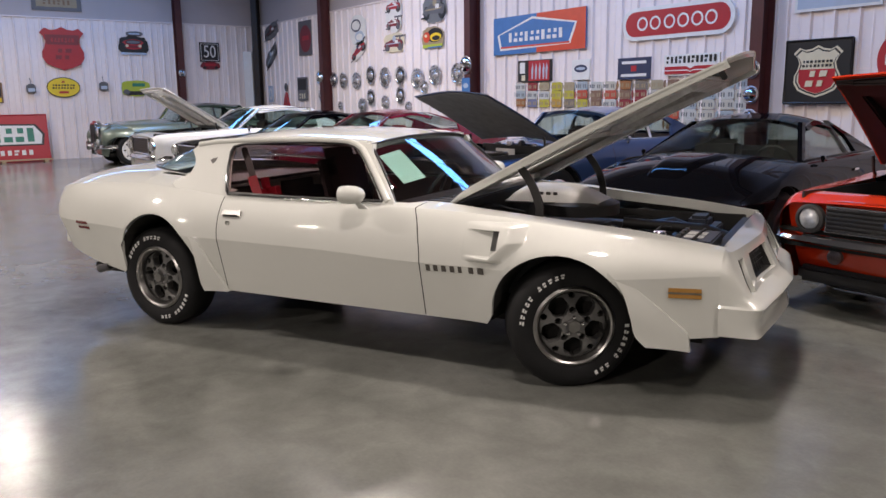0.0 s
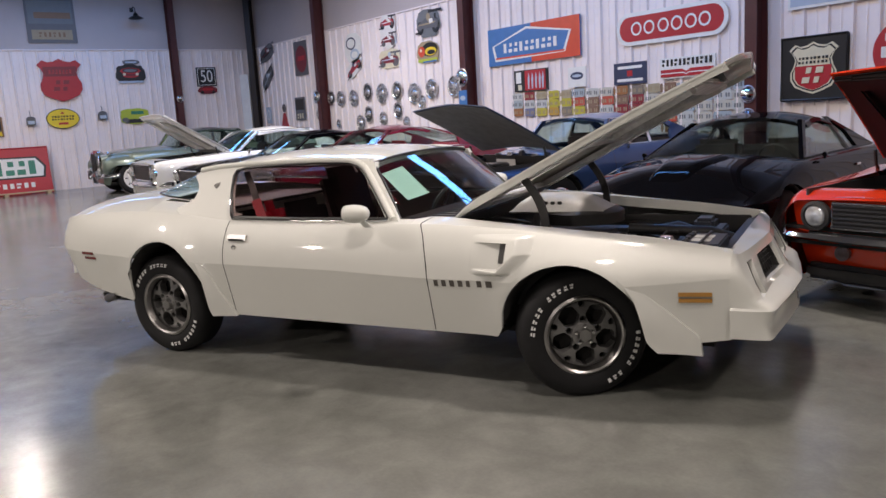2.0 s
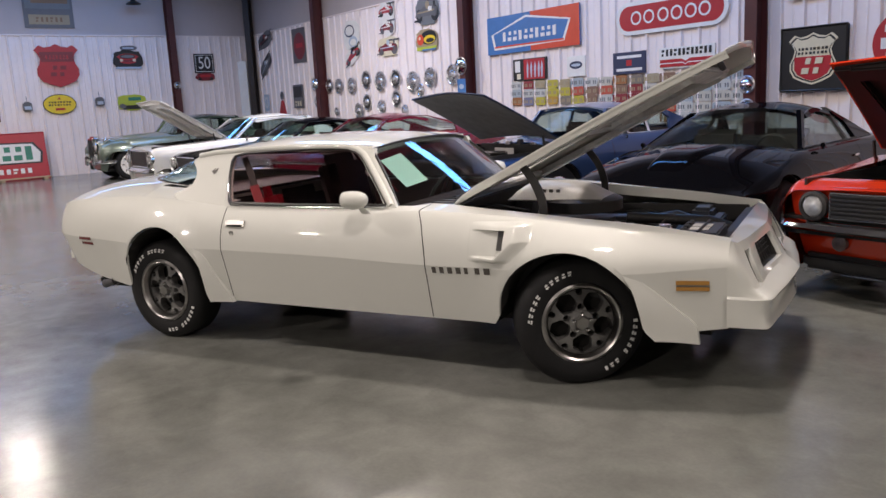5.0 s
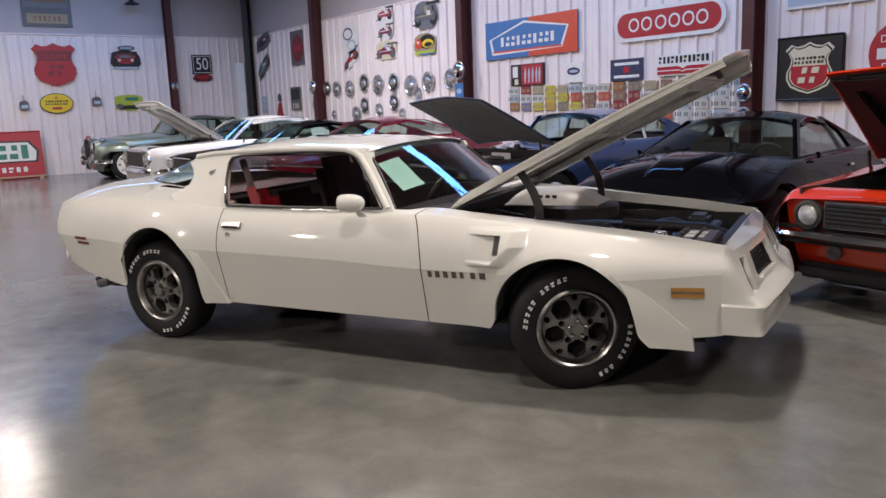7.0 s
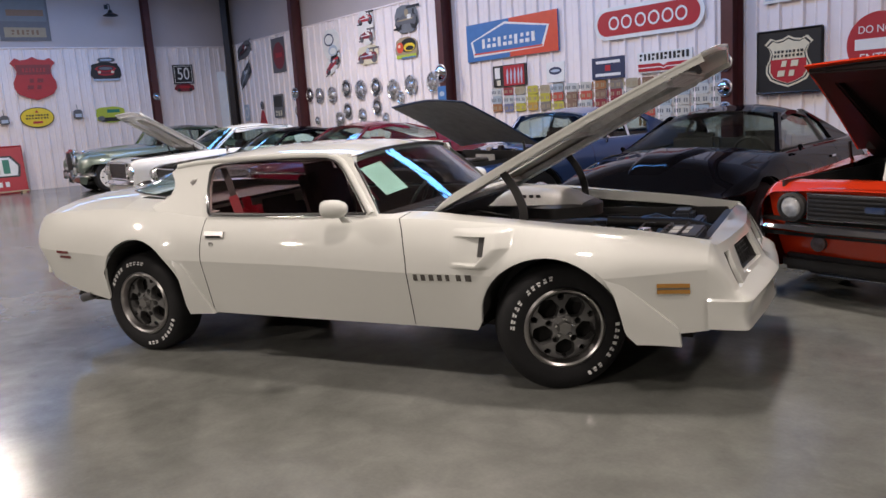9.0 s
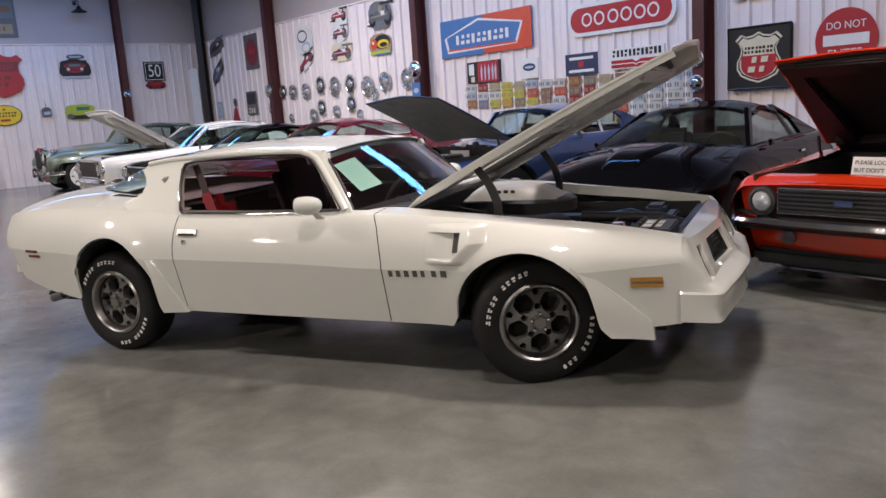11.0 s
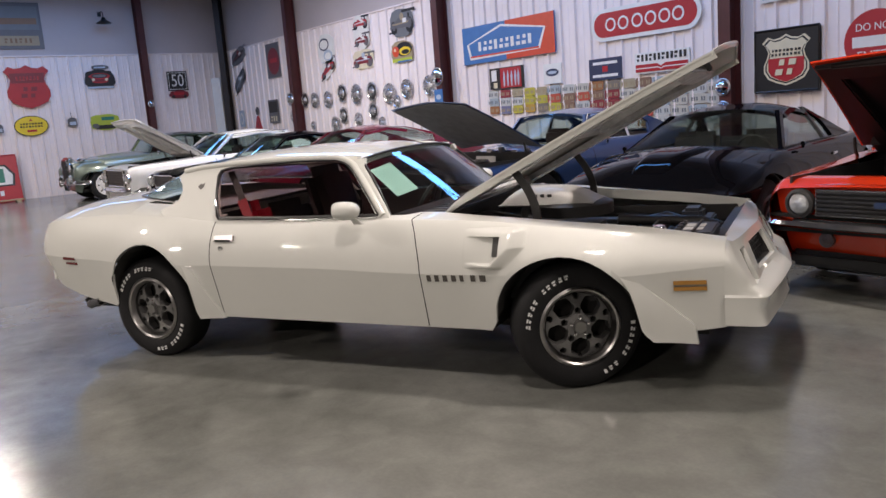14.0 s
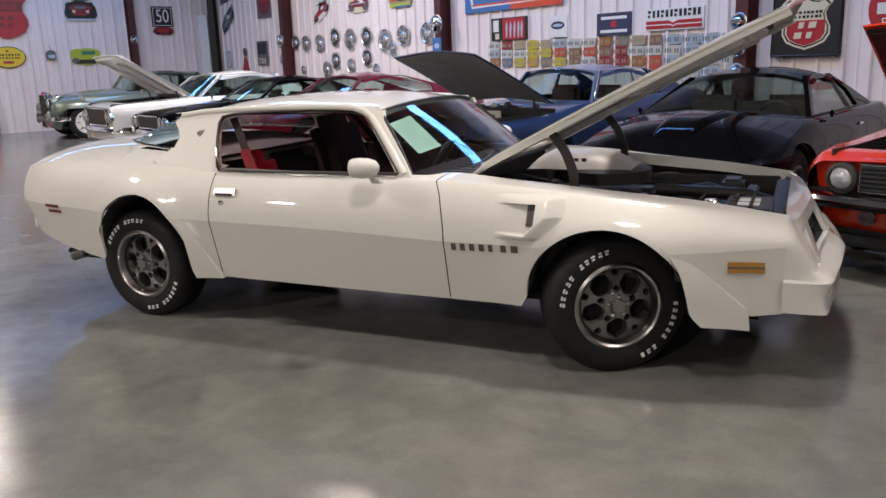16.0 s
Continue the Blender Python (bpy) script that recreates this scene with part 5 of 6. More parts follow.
part("brake_booster", lathed([(0.0, 0.0), (0.12, 0.0), (0.13, 0.04), (0.10, 0.11), (0.03, 0.13), (0.0, 0.22)], 20, "x", pose(-0.80, 0.42, 0.68)), GREYMETAL, coupe, smooth=40)

# hood, propped on its hinges
hood = new("hood")
hood.parent = coupe
hood.matrix_basis = pose(-0.80, 0, 0.893, 0, -27.4, 0)
HL = 1.575


def hood_at(u, v):
    a = 2 * v - 1
    w = mix(0.655, 0.56, u ** 5)
    return (HL * u + 0.075 * (1 - abs(a) ** 1.3) * u ** 3, a * w, 0.03 * (1 - a * a) - 0.035 * max(0, (0.12 - u) / 0.12) ** 1.5 - 0.028 * u ** 3)


bm = bmesh.new()
grid(bm, hood_at, 34, 20, skip=lambda u, v: 0.10 < u < 0.44 and abs(2 * v - 1) < 0.34)
part("hood_skin", solid(bm, 0.01), CREAM, hood, "cream-white hood panel with an opening for the scoop", smooth=40)
for sg in (1, -1):
    bm = bmesh.new()
    grid(bm, lambda u, v: (HL * u, sg * (hood_at(u, 1)[1] - 0.002 - 0.012 * v), hood_at(u, 1)[2] - 0.002 - 0.036 * v * min(1, u * 6 + 0.3)), 24, 2)
    part("hood_side_lip", solid(bm, 0.006), CREAM, hood, smooth=50)
bm = bmesh.new()
grid(bm, lambda u, v: (Vector(hood_at(1, u)) + Vector((0.004 - 0.02 * v, 0, -0.022 * v))), 16, 2)
part("hood_front_lip", solid(bm, 0.006), CREAM, hood, smooth=50)
fr = bmesh.new()
for a, b, c, d in ((0.05, HL - 0.16, -0.615, -0.46), (0.05, HL - 0.16, 0.46, 0.615), (0.04, 0.16, -0.46, 0.46), (HL - 0.27, HL - 0.13, -0.45, 0.45), (0.76, 0.86, -0.46, 0.46)):
    box(fr, a, b, c * 0.97, d * 0.97, -0.034, 0.0, 0.012)
for sg in (1, -1):
    tube(fr, [(0.84, sg * 0.1, -0.02), (HL - 0.2, sg * 0.42, -0.03)], 0.028, 6)
for v in fr.verts:
    v.co.z -= 0.028 * (max(0, v.co.x) / HL) ** 3
part("hood_inner_frame", fr, UNDER, hood, "scuffed grey-white pressed inner frame")
part("hood_latch", boxed(HL - 0.12, HL - 0.09, -0.02, 0.02, -0.06, 0.0, 0.006), GREYMETAL, hood)

# inside
part("cabin_floor", boxed(-2.6, -0.86, -0.66, 0.66, 0.33, 0.36), BLACKVINYL, coupe)
part("dashboard", boxed(-1.22, -0.92, -0.74, 0.74, 0.66, 0.855, 0.05), BLACKVINYL, coupe, "black padded dashboard")
part("steering_wheel", lathed([(0.165, -0.014), (0.18, 0), (0.165, 0.014), (0.152, 0)], 28, "x", pose(-1.36, 0.36, 0.80, 0, 24, 0), closed=True), BLACK, coupe, smooth=60)
for a in (0, 120, 240):
    part("steering_spoke", boxed(-0.006, 0.006, -0.014, 0.014, 0, 0.16, m=pose(-1.36, 0.36, 0.80, 0, 24, 0) @ Matrix.Rotation(radians(a), 4, "X")), STEEL, coupe)
part("steering_column", tubed([(-1.36, 0.36, 0.80), (-1.1, 0.36, 0.72)], 0.03, 8), BLACK, coupe)
for sg in (1, -1):
    st = new("front_seat")
    st.parent = coupe
    st.matrix_basis = pose(-1.95, sg * 0.36, 0.36)
    part("seat_cushion", boxed(0.0, 0.5, -0.25, 0.25, 0.04, 0.24, 0.06), REDVINYL, st)
    part("seat_back", boxed(-0.14, 0.02, -0.25, 0.25, 0.18, 0.56 if sg < 0 else 0.78, 0.075, m=pose(0, 0, 0, 0, -14, 0)), BLACKVINYL, st, "dark vinyl seat back", smooth=50)
    if sg < 0:
        part("seat_bolster", boxed(-0.12, 0.05, -0.27, -0.08, 0.20, 0.63, 0.07, m=pose(0, 0, 0, 0, -14, 0)), REDVINYL, st, "glossy red side bolster", smooth=50)
    bt = bmesh.new()
    bx, bz, bo = cv((0, -2.24), (0.35, -2.15), (0.75, -2.04), (1, -1.95)), cv((0, 1.15), (0.35, 1.04), (0.75, 0.88), (1, 0.74)), cv((0, 0.05), (0.5, 0.07), (1, 0.13))
    grid(bt, lambda u, v: pane(bx(u) + (v - 0.5) * 0.045, bz(u) + (v - 0.5) * 0.012, bo(u), sg), 12, 2)
    part("seat_belt", solid(bt, 0.003), BLACK, coupe, "dark webbing shoulder belt", smooth=60)
    # The belt's lower half, a red strip laid over the dark one.
    bt = bmesh.new()
    grid(bt, lambda u, v: pane(bx(0.5 + u / 2) + (v - 0.5) * 0.062, bz(0.5 + u / 2) + (v - 0.5) * 0.016, bo(0.5 + u / 2) - 0.006, sg), 8, 2)
    part("belt_lower_half", solid(bt, 0.004), REDVINYL, coupe, "red lower half of the shoulder belt", smooth=60)
    part("door_panel", boxed(-2.15, -0.92, sg * 0.765 - 0.012, sg * 0.765 + 0.012, 0.36, 0.872, 0.01), BLACKVINYL, coupe, "black vinyl inner door panel")
    part("armrest", boxed(-1.9, -1.4, sg * 0.73 - 0.03, sg * 0.73 + 0.03, 0.62, 0.68, 0.02), BLACKVINYL, coupe)
    part("sun_visor", boxed(-1.46, -1.32, sg * 0.32 - 0.2, sg * 0.32 + 0.2, 1.165, 1.18, 0.006), BLACKVINYL, coupe)
for sg in (1, -1):
    part("rear_seat_back", boxed(-0.08, 0.08, -0.25, 0.25, 0.0, 0.48, 0.07, m=pose(-2.42, sg * 0.30, 0.40, 0, -14, 0)), BLACKVINYL, coupe, smooth=50)
    part("rear_seat_cushion", boxed(-2.36, -2.02, sg * 0.30 - 0.25, sg * 0.30 + 0.25, 0.40, 0.56, 0.06), BLACKVINYL, coupe, smooth=50)
part("headliner", boxed(-2.45, -1.40, -0.52, 0.52, 1.165, 1.175), BLACKVINYL, coupe, "dark red-black headliner")
part("parcel_shelf", boxed(-3.0, -2.45, -0.62, 0.62, 0.90, 0.92), BLACKVINYL, coupe)
part("console", boxed(-1.9, -1.1, -0.08, 0.08, 0.36, 0.56, 0.03), BLACKVINYL, coupe)
part("rear_view_mirror", boxed(-1.30, -1.285, -0.12, 0.12, 1.09, 1.14, 0.01), BLACK, coupe)
# paper sheet standing behind the windshield on the near side
sheet = new("info_sheet")
sheet.parent = coupe
s00, s10, s11, s01 = (Vector(shield(a, b)) + Vector((-0.02, 0, -0.012)) for a, b in ((0.07, 0.30), (0.18, 0.34), (0.18, 0.84), (0.035, 0.81)))
bm = bmesh.new()
grid(bm, lambda u, v: s00.lerp(s10, u).lerp(s01.lerp(s11, u), v), 4, 6)
part("paper", solid(bm, 0.001), PAPER, sheet, "pale green printed sheet")
for k in range(9):
    v0 = 0.1 + k * 0.095
    bm = bmesh.new()
    grid(bm, lambda u, v: s00.lerp(s10, mix(0.1, 0.9 - 0.25 * (k % 3 == 1), u)).lerp(s01.lerp(s11, mix(0.1, 0.9 - 0.25 * (k % 3 == 1), u)), v0 + v * 0.009) + Vector((0.002, 0, 0.0025)), 4, 1)
    part("print_line", bm, INK, sheet)
for sg in (0.1, -0.55):
    part("wiper", tubed([(-0.80, sg, 0.90), (-0.80, sg + 0.2, 0.925), (-0.84, sg + 0.45, 0.94)], 0.006, 5), BLACK, coupe)

# ---- the row of parked cars ----
HOODLINER = material("grey_hood_liner", (0.24, 0.235, 0.23), 0.8, var=0.2, scale=8)
MUSCLE = dict(front=0.93, base=2.74, rear=1.03, width=1.88, hood=0.86, belt=0.87, deck=0.93, roof=1.29, cowl=-0.55, roof_front=-1.15, roof_rear=-2.1, back=-2.85, tyre=0.33)
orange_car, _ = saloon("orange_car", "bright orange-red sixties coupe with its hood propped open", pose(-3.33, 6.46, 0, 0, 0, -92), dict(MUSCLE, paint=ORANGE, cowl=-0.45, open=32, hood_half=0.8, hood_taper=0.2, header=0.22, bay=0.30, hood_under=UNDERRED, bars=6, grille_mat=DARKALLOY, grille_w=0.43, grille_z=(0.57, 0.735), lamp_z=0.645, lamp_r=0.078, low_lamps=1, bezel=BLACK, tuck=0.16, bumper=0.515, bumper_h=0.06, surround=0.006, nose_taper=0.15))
saloon("black_car", "glossy black seventies coupe with a long sloping hood", pose(-5.62, 6.5, 0, 0, 0, -80), dict(MUSCLE, slope=0.21, crown=0.085, fender=0.25, scoop=0.05, paint=BLACKG, glass=GLASSC, roof=1.27, roof_front=-1.22, roof_rear=-1.85, back=-2.7, deck=0.86, trim=BLACK, rear=0.8, tail_taper=0.2, lamps=0, bright=0, grille_z=(0.42, 0.55), bumper_mat=BLACKG, mirror_paint=BLACKG, mirror_size=0.4, nose_taper=0.22, wheel="dark", b_pillar=-1.85, roof_half=0.55))
blue_car, _ = saloon("blue_car", "metallic blue sixties coupe with its grey-lined hood propped open", pose(-8.56, 7.0, 0, 0, 0, -93), dict(MUSCLE, front=1.1, base=2.6, rear=0.5, width=1.84, slope=0.05, header=0.16, bay=0.17, tail_taper=0.2, hinge=-0.20, cowl=-0.74, roof_front=-1.03, roof_rear=-1.85, back=-2.65, c_front=-2.06, c_lean=-0.07, b_pillar=-1.62, mirror=-1.10, paint=BLUEP, glass=GLASSB, roof=1.34, roof_half=0.62, belt=0.94, hood=0.88, deck=0.97, hip=0.98, open=30, hood_half=0.79, hood_taper=0.04, flat_hood=1, hood_crown=0.06, hood_under=HOODLINER))
part("air_cleaner_decal", boxed(-0.05, -0.04, -0.36, 0.02, 0.74, 0.84, 0.002), CARD, blue_car, "pale printed plate on the engine")
part("radiator_bar", tubed([(0.86, -0.62, 0.83), (0.90, 0.0, 0.85), (0.86, 0.62, 0.83)], 0.015, 8), CHROME, blue_car, "bright bar over the radiator", smooth=60)
for k in range(5):
    part("cowl_fitting", boxed(-0.20, -0.14, -0.52 + 0.24 * k, -0.44 + 0.24 * k + 0.03 * (k % 2), 0.86, 0.90 + 0.02 * (k % 3), 0.012), CHROME if k % 2 else GREYMETAL, blue_car, "bright fitting under the hood hinge")
saloon("maroon_car", "maroon sixties fastback coupe", pose(-12.95, 6.5, 0, 0, 0, -90), dict(MUSCLE, paint=REDP, rear=0.8, roof=1.31, belt=0.9, back=-3.2, roof_rear=-1.95, grille_w=0.36, trim=REDVINYL))
saloon("dark_coupe", "black sixties coupe with chrome trim and paired headlights", pose(-14.75, 6.0, 0, 0, 0, -90), dict(MUSCLE, width=1.76, paint=BLACKP, lamps=2, lamp_r=0.075, grille_w=0.45))
saloon("white_car", "white sixties two-door hardtop with its hood propped open", pose(-16.75, 5.8, 0, 0, 0, -90), dict(MUSCLE, front=0.95, base=2.95, rear=1.0, width=1.96, paint=WHITEP, open=33, header=0.32, bay=0.34, hood_under=WHITEP, roof=1.4, belt=0.95, hood=0.95, deck=0.98, lamps=2, lamp_r=0.075, grille_w=0.5, roof_rear=-2.3, back=-2.9))
green_car, _ = saloon("green_saloon", "sage green vintage luxury saloon with an upright chrome grille", pose(-21.75, 5.78, 0, 0, 0, -90), dict(front=0.63, base=3.0, rear=1.1, width=1.86, hood=1.02, belt=1.0, deck=0.95, roof=1.47, cowl=-1.0, roof_front=-1.35, roof_rear=-2.8, back=-3.3, tyre=0.37, rim=0.25, wheel="satin", paint=GREENP, roof_paint=DGREENP, pillar_paint=DGREENP, b_pillar=-2.1, grille_w=0.22, grille_z=(0.5, 1.0), vertical=1, bars=12, grille_mat=CHROME, lamp_r=0.10, lamp_z=0.80, skirt=0.12, nose_taper=0.3, arch=0.47))
for sg in (1, -1):
    wing = lathed([(0.0, 0.80), (0.10, 0.78), (0.18, 0.70), (0.235, 0.5), (0.25, 0.2), (0.24, -0.3), (0.15, -0.9), (0.0, -1.3)], 24, "x")
    for v in wing.verts:
        v.co.z = max(v.co.z * 1.15, 0.03 if v.co.x < 0.55 else -0.3)
    o = part("front_wing", wing, GREENP, green_car, "rounded sage green front wing", smooth=60)
    o.matrix_basis = pose(-0.12, sg * 0.70, 0.66)
    part("side_lamp", lathed([(0.0, 0.06), (0.04, 0.045), (0.05, 0.0), (0.0, -0.14)], 14, "x", pose(0.50, sg * 0.70, 0.97)), CHROME, green_car, smooth=50)
    part("overrider", boxed(0.68, 0.78, sg * 0.34 - 0.03, sg * 0.34 + 0.03, 0.36, 0.58, 0.02), CHROME, green_car)
    part("fog_lamp", lathed([(0.085, 0.0), (0.085, 0.04), (0.0, 0.06)], 18, "x", pose(0.66, sg * 0.42, 0.56)), LENS, green_car, smooth=50)
part("radiator_shell", boxed(0.48, 0.68, -0.25, 0.25, 0.45, 1.06, 0.05), CHROME, green_car, "upright chrome radiator shell")
for k in range(11):
    part("radiator_slat", boxed(0.67, 0.692, -0.20 + 0.04 * k - 0.008, -0.20 + 0.04 * k + 0.008, 0.52, 0.98, 0.002), DARKALLOY, green_car)

# a printed card standing in the orange car's engine bay
card = thing("notice_card", "white printed card propped in the open engine bay", "sign", pose(-3.33, 5.80, 0.79, -14, 0, -8) @ Matrix.Scale(0.82, 4))
part("card", boxed(-0.16, 0.16, -0.002, 0.002, 0.0, 0.15), CARD, card)

# ---- signs and trophies on the walls ----
def flat(name, rgb, rough=0.4, var=0.08):
    return material(name, rgb, rough, var=var, scale=7, fine=45)


S_RED, S_ORANGE, S_BLUE, S_NAVY = flat("sign_red", (0.42, 0.02, 0.03)), flat("sign_orange_red", (0.62, 0.07, 0.03)), flat("sign_blue", (0.05, 0.17, 0.42)), flat("sign_navy", (0.03, 0.04, 0.09))
S_WHITE, S_CREAM, S_BLACK, S_YELLOW = flat("sign_white", (0.75, 0.75, 0.73)), flat("sign_cream", (0.68, 0.62, 0.45)), flat("sign_black", (0.015, 0.015, 0.016)), flat("sign_yellow", (0.75, 0.55, 0.03))
S_GREEN, S_LIME, S_GREY, S_PALE = flat("sign_green", (0.03, 0.20, 0.13)), flat("sign_lime", (0.42, 0.50, 0.05)), flat("sign_grey", (0.12, 0.12, 0.13)), flat("sign_pale_blue", (0.42, 0.50, 0.60))
S_INK, S_TAN = flat("worn_ink", (0.16, 0.17, 0.18)), flat("worn_tan", (0.34, 0.27, 0.17))
S_MAROON, S_BROWN = flat("sign_dark_red", (0.20, 0.02, 0.03)), flat("sign_brown", (0.22, 0.12, 0.06))


def on_north(x, z, off=0.035, tilt=0.0):
    return pose(x, NORTH - off, z, 0, tilt, 0)


def on_west(y, z, off=0.035, tilt=0.0):
    return pose(WEST + off, y, z, 0, 0, 90) @ pose(0, 0, 0, 0, tilt, 0)


def slab(bm, pts, y0, y1):
    return prism(bm, pts, lambda x, z: (x, y0, z), lambda x, z: (x, y1, z))


def rect(w, h, cx=0.0, cz=0.0):
    return [(cx - w / 2, cz - h / 2), (cx + w / 2, cz - h / 2), (cx + w / 2, cz + h / 2), (cx - w / 2, cz + h / 2)]


def oval(w, h, cx=0.0, cz=0.0, n=28, p=2.0):
    return [(cx + w / 2 * abs(math.cos(a)) ** (2 / p) * (1 if math.cos(a) > 0 else -1), cz + h / 2 * abs(math.sin(a)) ** (2 / p) * (1 if math.sin(a) > 0 else -1)) for a in (2 * math.pi * k / n for k in range(n))]


def stadium(w, h, cx=0.0, cz=0.0, n=12):
    r = h / 2
    return [(cx + w / 2 - r + r * math.sin(math.pi * k / n), cz - r * math.cos(math.pi * k / n)) for k in range(n + 1)] + [(cx - w / 2 + r - r * math.sin(math.pi * k / n), cz + r * math.cos(math.pi * k / n)) for k in range(n + 1)]


def shield_shape(w, h, s=1.0):
    half = [(0.0, -0.5), (0.2, -0.44), (0.38, -0.36), (0.47, -0.22), (0.47, -0.08), (0.40, 0.05), (0.37, 0.17), (0.42, 0.28), (0.5, 0.36), (0.38, 0.47), (0.26, 0.42), (0.12, 0.44), (0.0, 0.5)]
    half = [(x * s, z * s) for x, z in half]
    return [(x * w, z * h) for x, z in half] + [(-x * w, z * h) for x, z in half[-2:0:-1]]


def sign(name, label, at, outline, mat, layers=(), thick=0.025, category="sign", group="", edge=None):
    """A sign: a backing plate and flat layers on it, each 3 mm prouder than the last."""
    s = thing(name, label, category, at, group)
    part("backing", slab(bmesh.new(), outline, 0.0, -thick), mat, s)
    y = -thick
    for k, (nm, pts, m) in enumerate(layers):
        part(nm, slab(bmesh.new(), pts, y + 0.0005, y - 0.003 - 0.0004 * k), m, s)
        y -= 0.0002
    if edge:
        part("rim", tubed([(x, -thick - 0.002, z) for x, z in outline] + [(outline[0][0], -thick - 0.002, outline[0][1])], edge[0], 6), edge[1], s)
    return s


def words(text, size, mat, parent, x, z, y, squash=1.0):
    c = bpy.data.curves.new("lettering", "FONT")
    c.body, c.size, c.align_x, c.align_y, c.extrude = text, size, "CENTER", "CENTER", 0.002
    o = new("lettering", c)
    c.materials.append(mat)
    o.parent = parent
    o.matrix_basis = pose(x, y, z, 90, 0, 0) @ Matrix.Diagonal((squash, 1, 1, 1))
    return o


def bars(n, w, h, cx, cz, mat, lean=0.0, gap=0.3):
    """Plain bars in place of lettering, one or two to a character."""
    p = w / n
    out = []
    for k in range(n):
        x0, x1 = cx - w / 2 + k * p + p * gap / 2, cx - w / 2 + (k + 1) * p - p * gap / 2
        q = x1 - x0
        strokes = (((x0, x1, 0.12, 0.5), (x0, x1 - q * 0.3, -0.5, -0.12)), ((x0 + q * 0.1, x1 - q * 0.1, -0.5, 0.5),), ((x0 + q * 0.3, x1, 0.12, 0.5), (x0, x1, -0.5, -0.12)))[(k * k + n) % 3]
        for a, b, c, d in strokes:
            out.append(("letter_bar", [(a + lean * h * c, cz + c * h), (b + lean * h * c, cz + c * h), (b + lean * h * d, cz + d * h), (a + lean * h * d, cz + d * h)], mat))
    return out


penta = [(-1.02, -0.27), (0.86, -0.24), (1.02, 0.12), (-0.12, 0.30), (-1.10, 0.02)]
sign("tyre_sign", "large enamel sign in blue and red with a white-edged blue pentagon", on_north(-12.16, 2.63), rect(2.44, 0.69), S_BLUE,
     [("red_field", [(-0.0, -0.345), (1.22, -0.345), (1.22, 0.345), (-0.0, 0.345)], S_ORANGE), ("pentagon_edge", penta, S_WHITE), ("pentagon", [(x * 0.945, z * 0.86) for x, z in penta], S_BLUE), ("underline", rect(1.85, 0.03, -0.08, -0.215), S_ORANGE)] + bars(10, 1.5, 0.17, -0.05, -0.04, S_WHITE, gap=0.35))
cs = sign("oil_sign", "long red pill-shaped sign with a white border and rounded white shapes", on_north(-9.10, 2.58), stadium(2.06, 0.50), S_WHITE, [("red_field", stadium(1.92, 0.38), S_RED)] )
for k, x in enumerate((-0.62, -0.37, -0.10, 0.15, 0.40, 0.64)):
    part("letter_ring", lathed([(0.075, -0.031), (0.105, -0.031), (0.105, -0.026), (0.075, -0.026)], 24, "y", pose(x, 0, 0, 0, 0, 0), closed=True), S_WHITE, cs)
sign("photo_sign", "small poster, half dark photograph and half red", on_north(-12.21, 1.955), rect(0.90, 0.39), S_BLACK, [("photo_patch", rect(0.14, 0.2, -0.33, 0.06), S_WHITE), ("photo_patch", rect(0.1, 0.1, -0.3, -0.12), S_CREAM), ("red_field", rect(0.55, 0.36, 0.12, 0), S_RED)] + [("pale_streak", [(x, -0.15), (x + 0.03, -0.15), (x + 0.045, 0.05), (x + 0.02, 0.14), (x - 0.01, 0.02)], S_PALE) for x in (-0.07, 0.03, 0.13, 0.23, 0.31)])
sign("oval_badge_sign", "white square sign with a small dark blue oval", on_north(-11.04, 1.93), rect(0.42, 0.34), S_WHITE, [("oval", oval(0.30, 0.13, 0, 0.02), S_NAVY), ("oval_ring", oval(0.22, 0.05, 0, 0.02), S_PALE)])
sign("shop_sign", "navy sign with white lines and a red square", on_north(-9.87, 1.905), rect(0.67, 0.34), S_NAVY, [("text_bar", rect(0.5, 0.045, 0, 0.095), S_WHITE), ("red_square", rect(0.11, 0.09, 0, 0.0), S_RED), ("text_bar", rect(0.52, 0.045, 0, -0.105), S_WHITE)])
sign("oilfield_sign", "white sign with tall black lettering bars over a red chevron", on_north(-8.78, 1.92), rect(0.99, 0.31), S_WHITE, bars(12, 0.92, 0.10, 0, 0.08, S_BLACK, gap=0.35) + [("chevron", [(-0.47, -0.13), (0.47, -0.13), (0.47, -0.02), (0.08, -0.02), (0.0, -0.06), (-0.08, -0.02), (-0.47, -0.02)], S_RED), ("chevron_line", [(-0.47, -0.085), (-0.05, -0.085), (0.0, -0.11), (0.05, -0.085), (0.47, -0.085), (0.47, -0.07), (0.05, -0.07), (0.0, -0.095), (-0.05, -0.07), (-0.47, -0.07)], S_WHITE)])
sign("shield_sign", "black framed sign with a cream-edged red and cream route shield", on_north(-6.80, 1.745), rect(0.87, 0.80), S_BLACK,
     [("shield_edge", shield_shape(0.66, 0.66), S_CREAM), ("shield_line", shield_shape(0.61, 0.61), S_BLACK), ("shield_top", shield_shape(0.57, 0.57), S_CREAM), ("shield_red", [(-0.245, 0.03), (-0.245, -0.13), (-0.2, -0.2), (-0.1, -0.25), (0, -0.28), (0.1, -0.25), (0.2, -0.2), (0.245, -0.13), (0.245, 0.03)], S_RED)] + bars(8, 0.42, 0.085, 0, 0.10, S_BLACK, gap=0.35) + bars(2, 0.32, 0.20, 0, -0.09, S_CREAM, lean=0.2, gap=0.4), thick=0.06, edge=(0.018, S_BLACK))
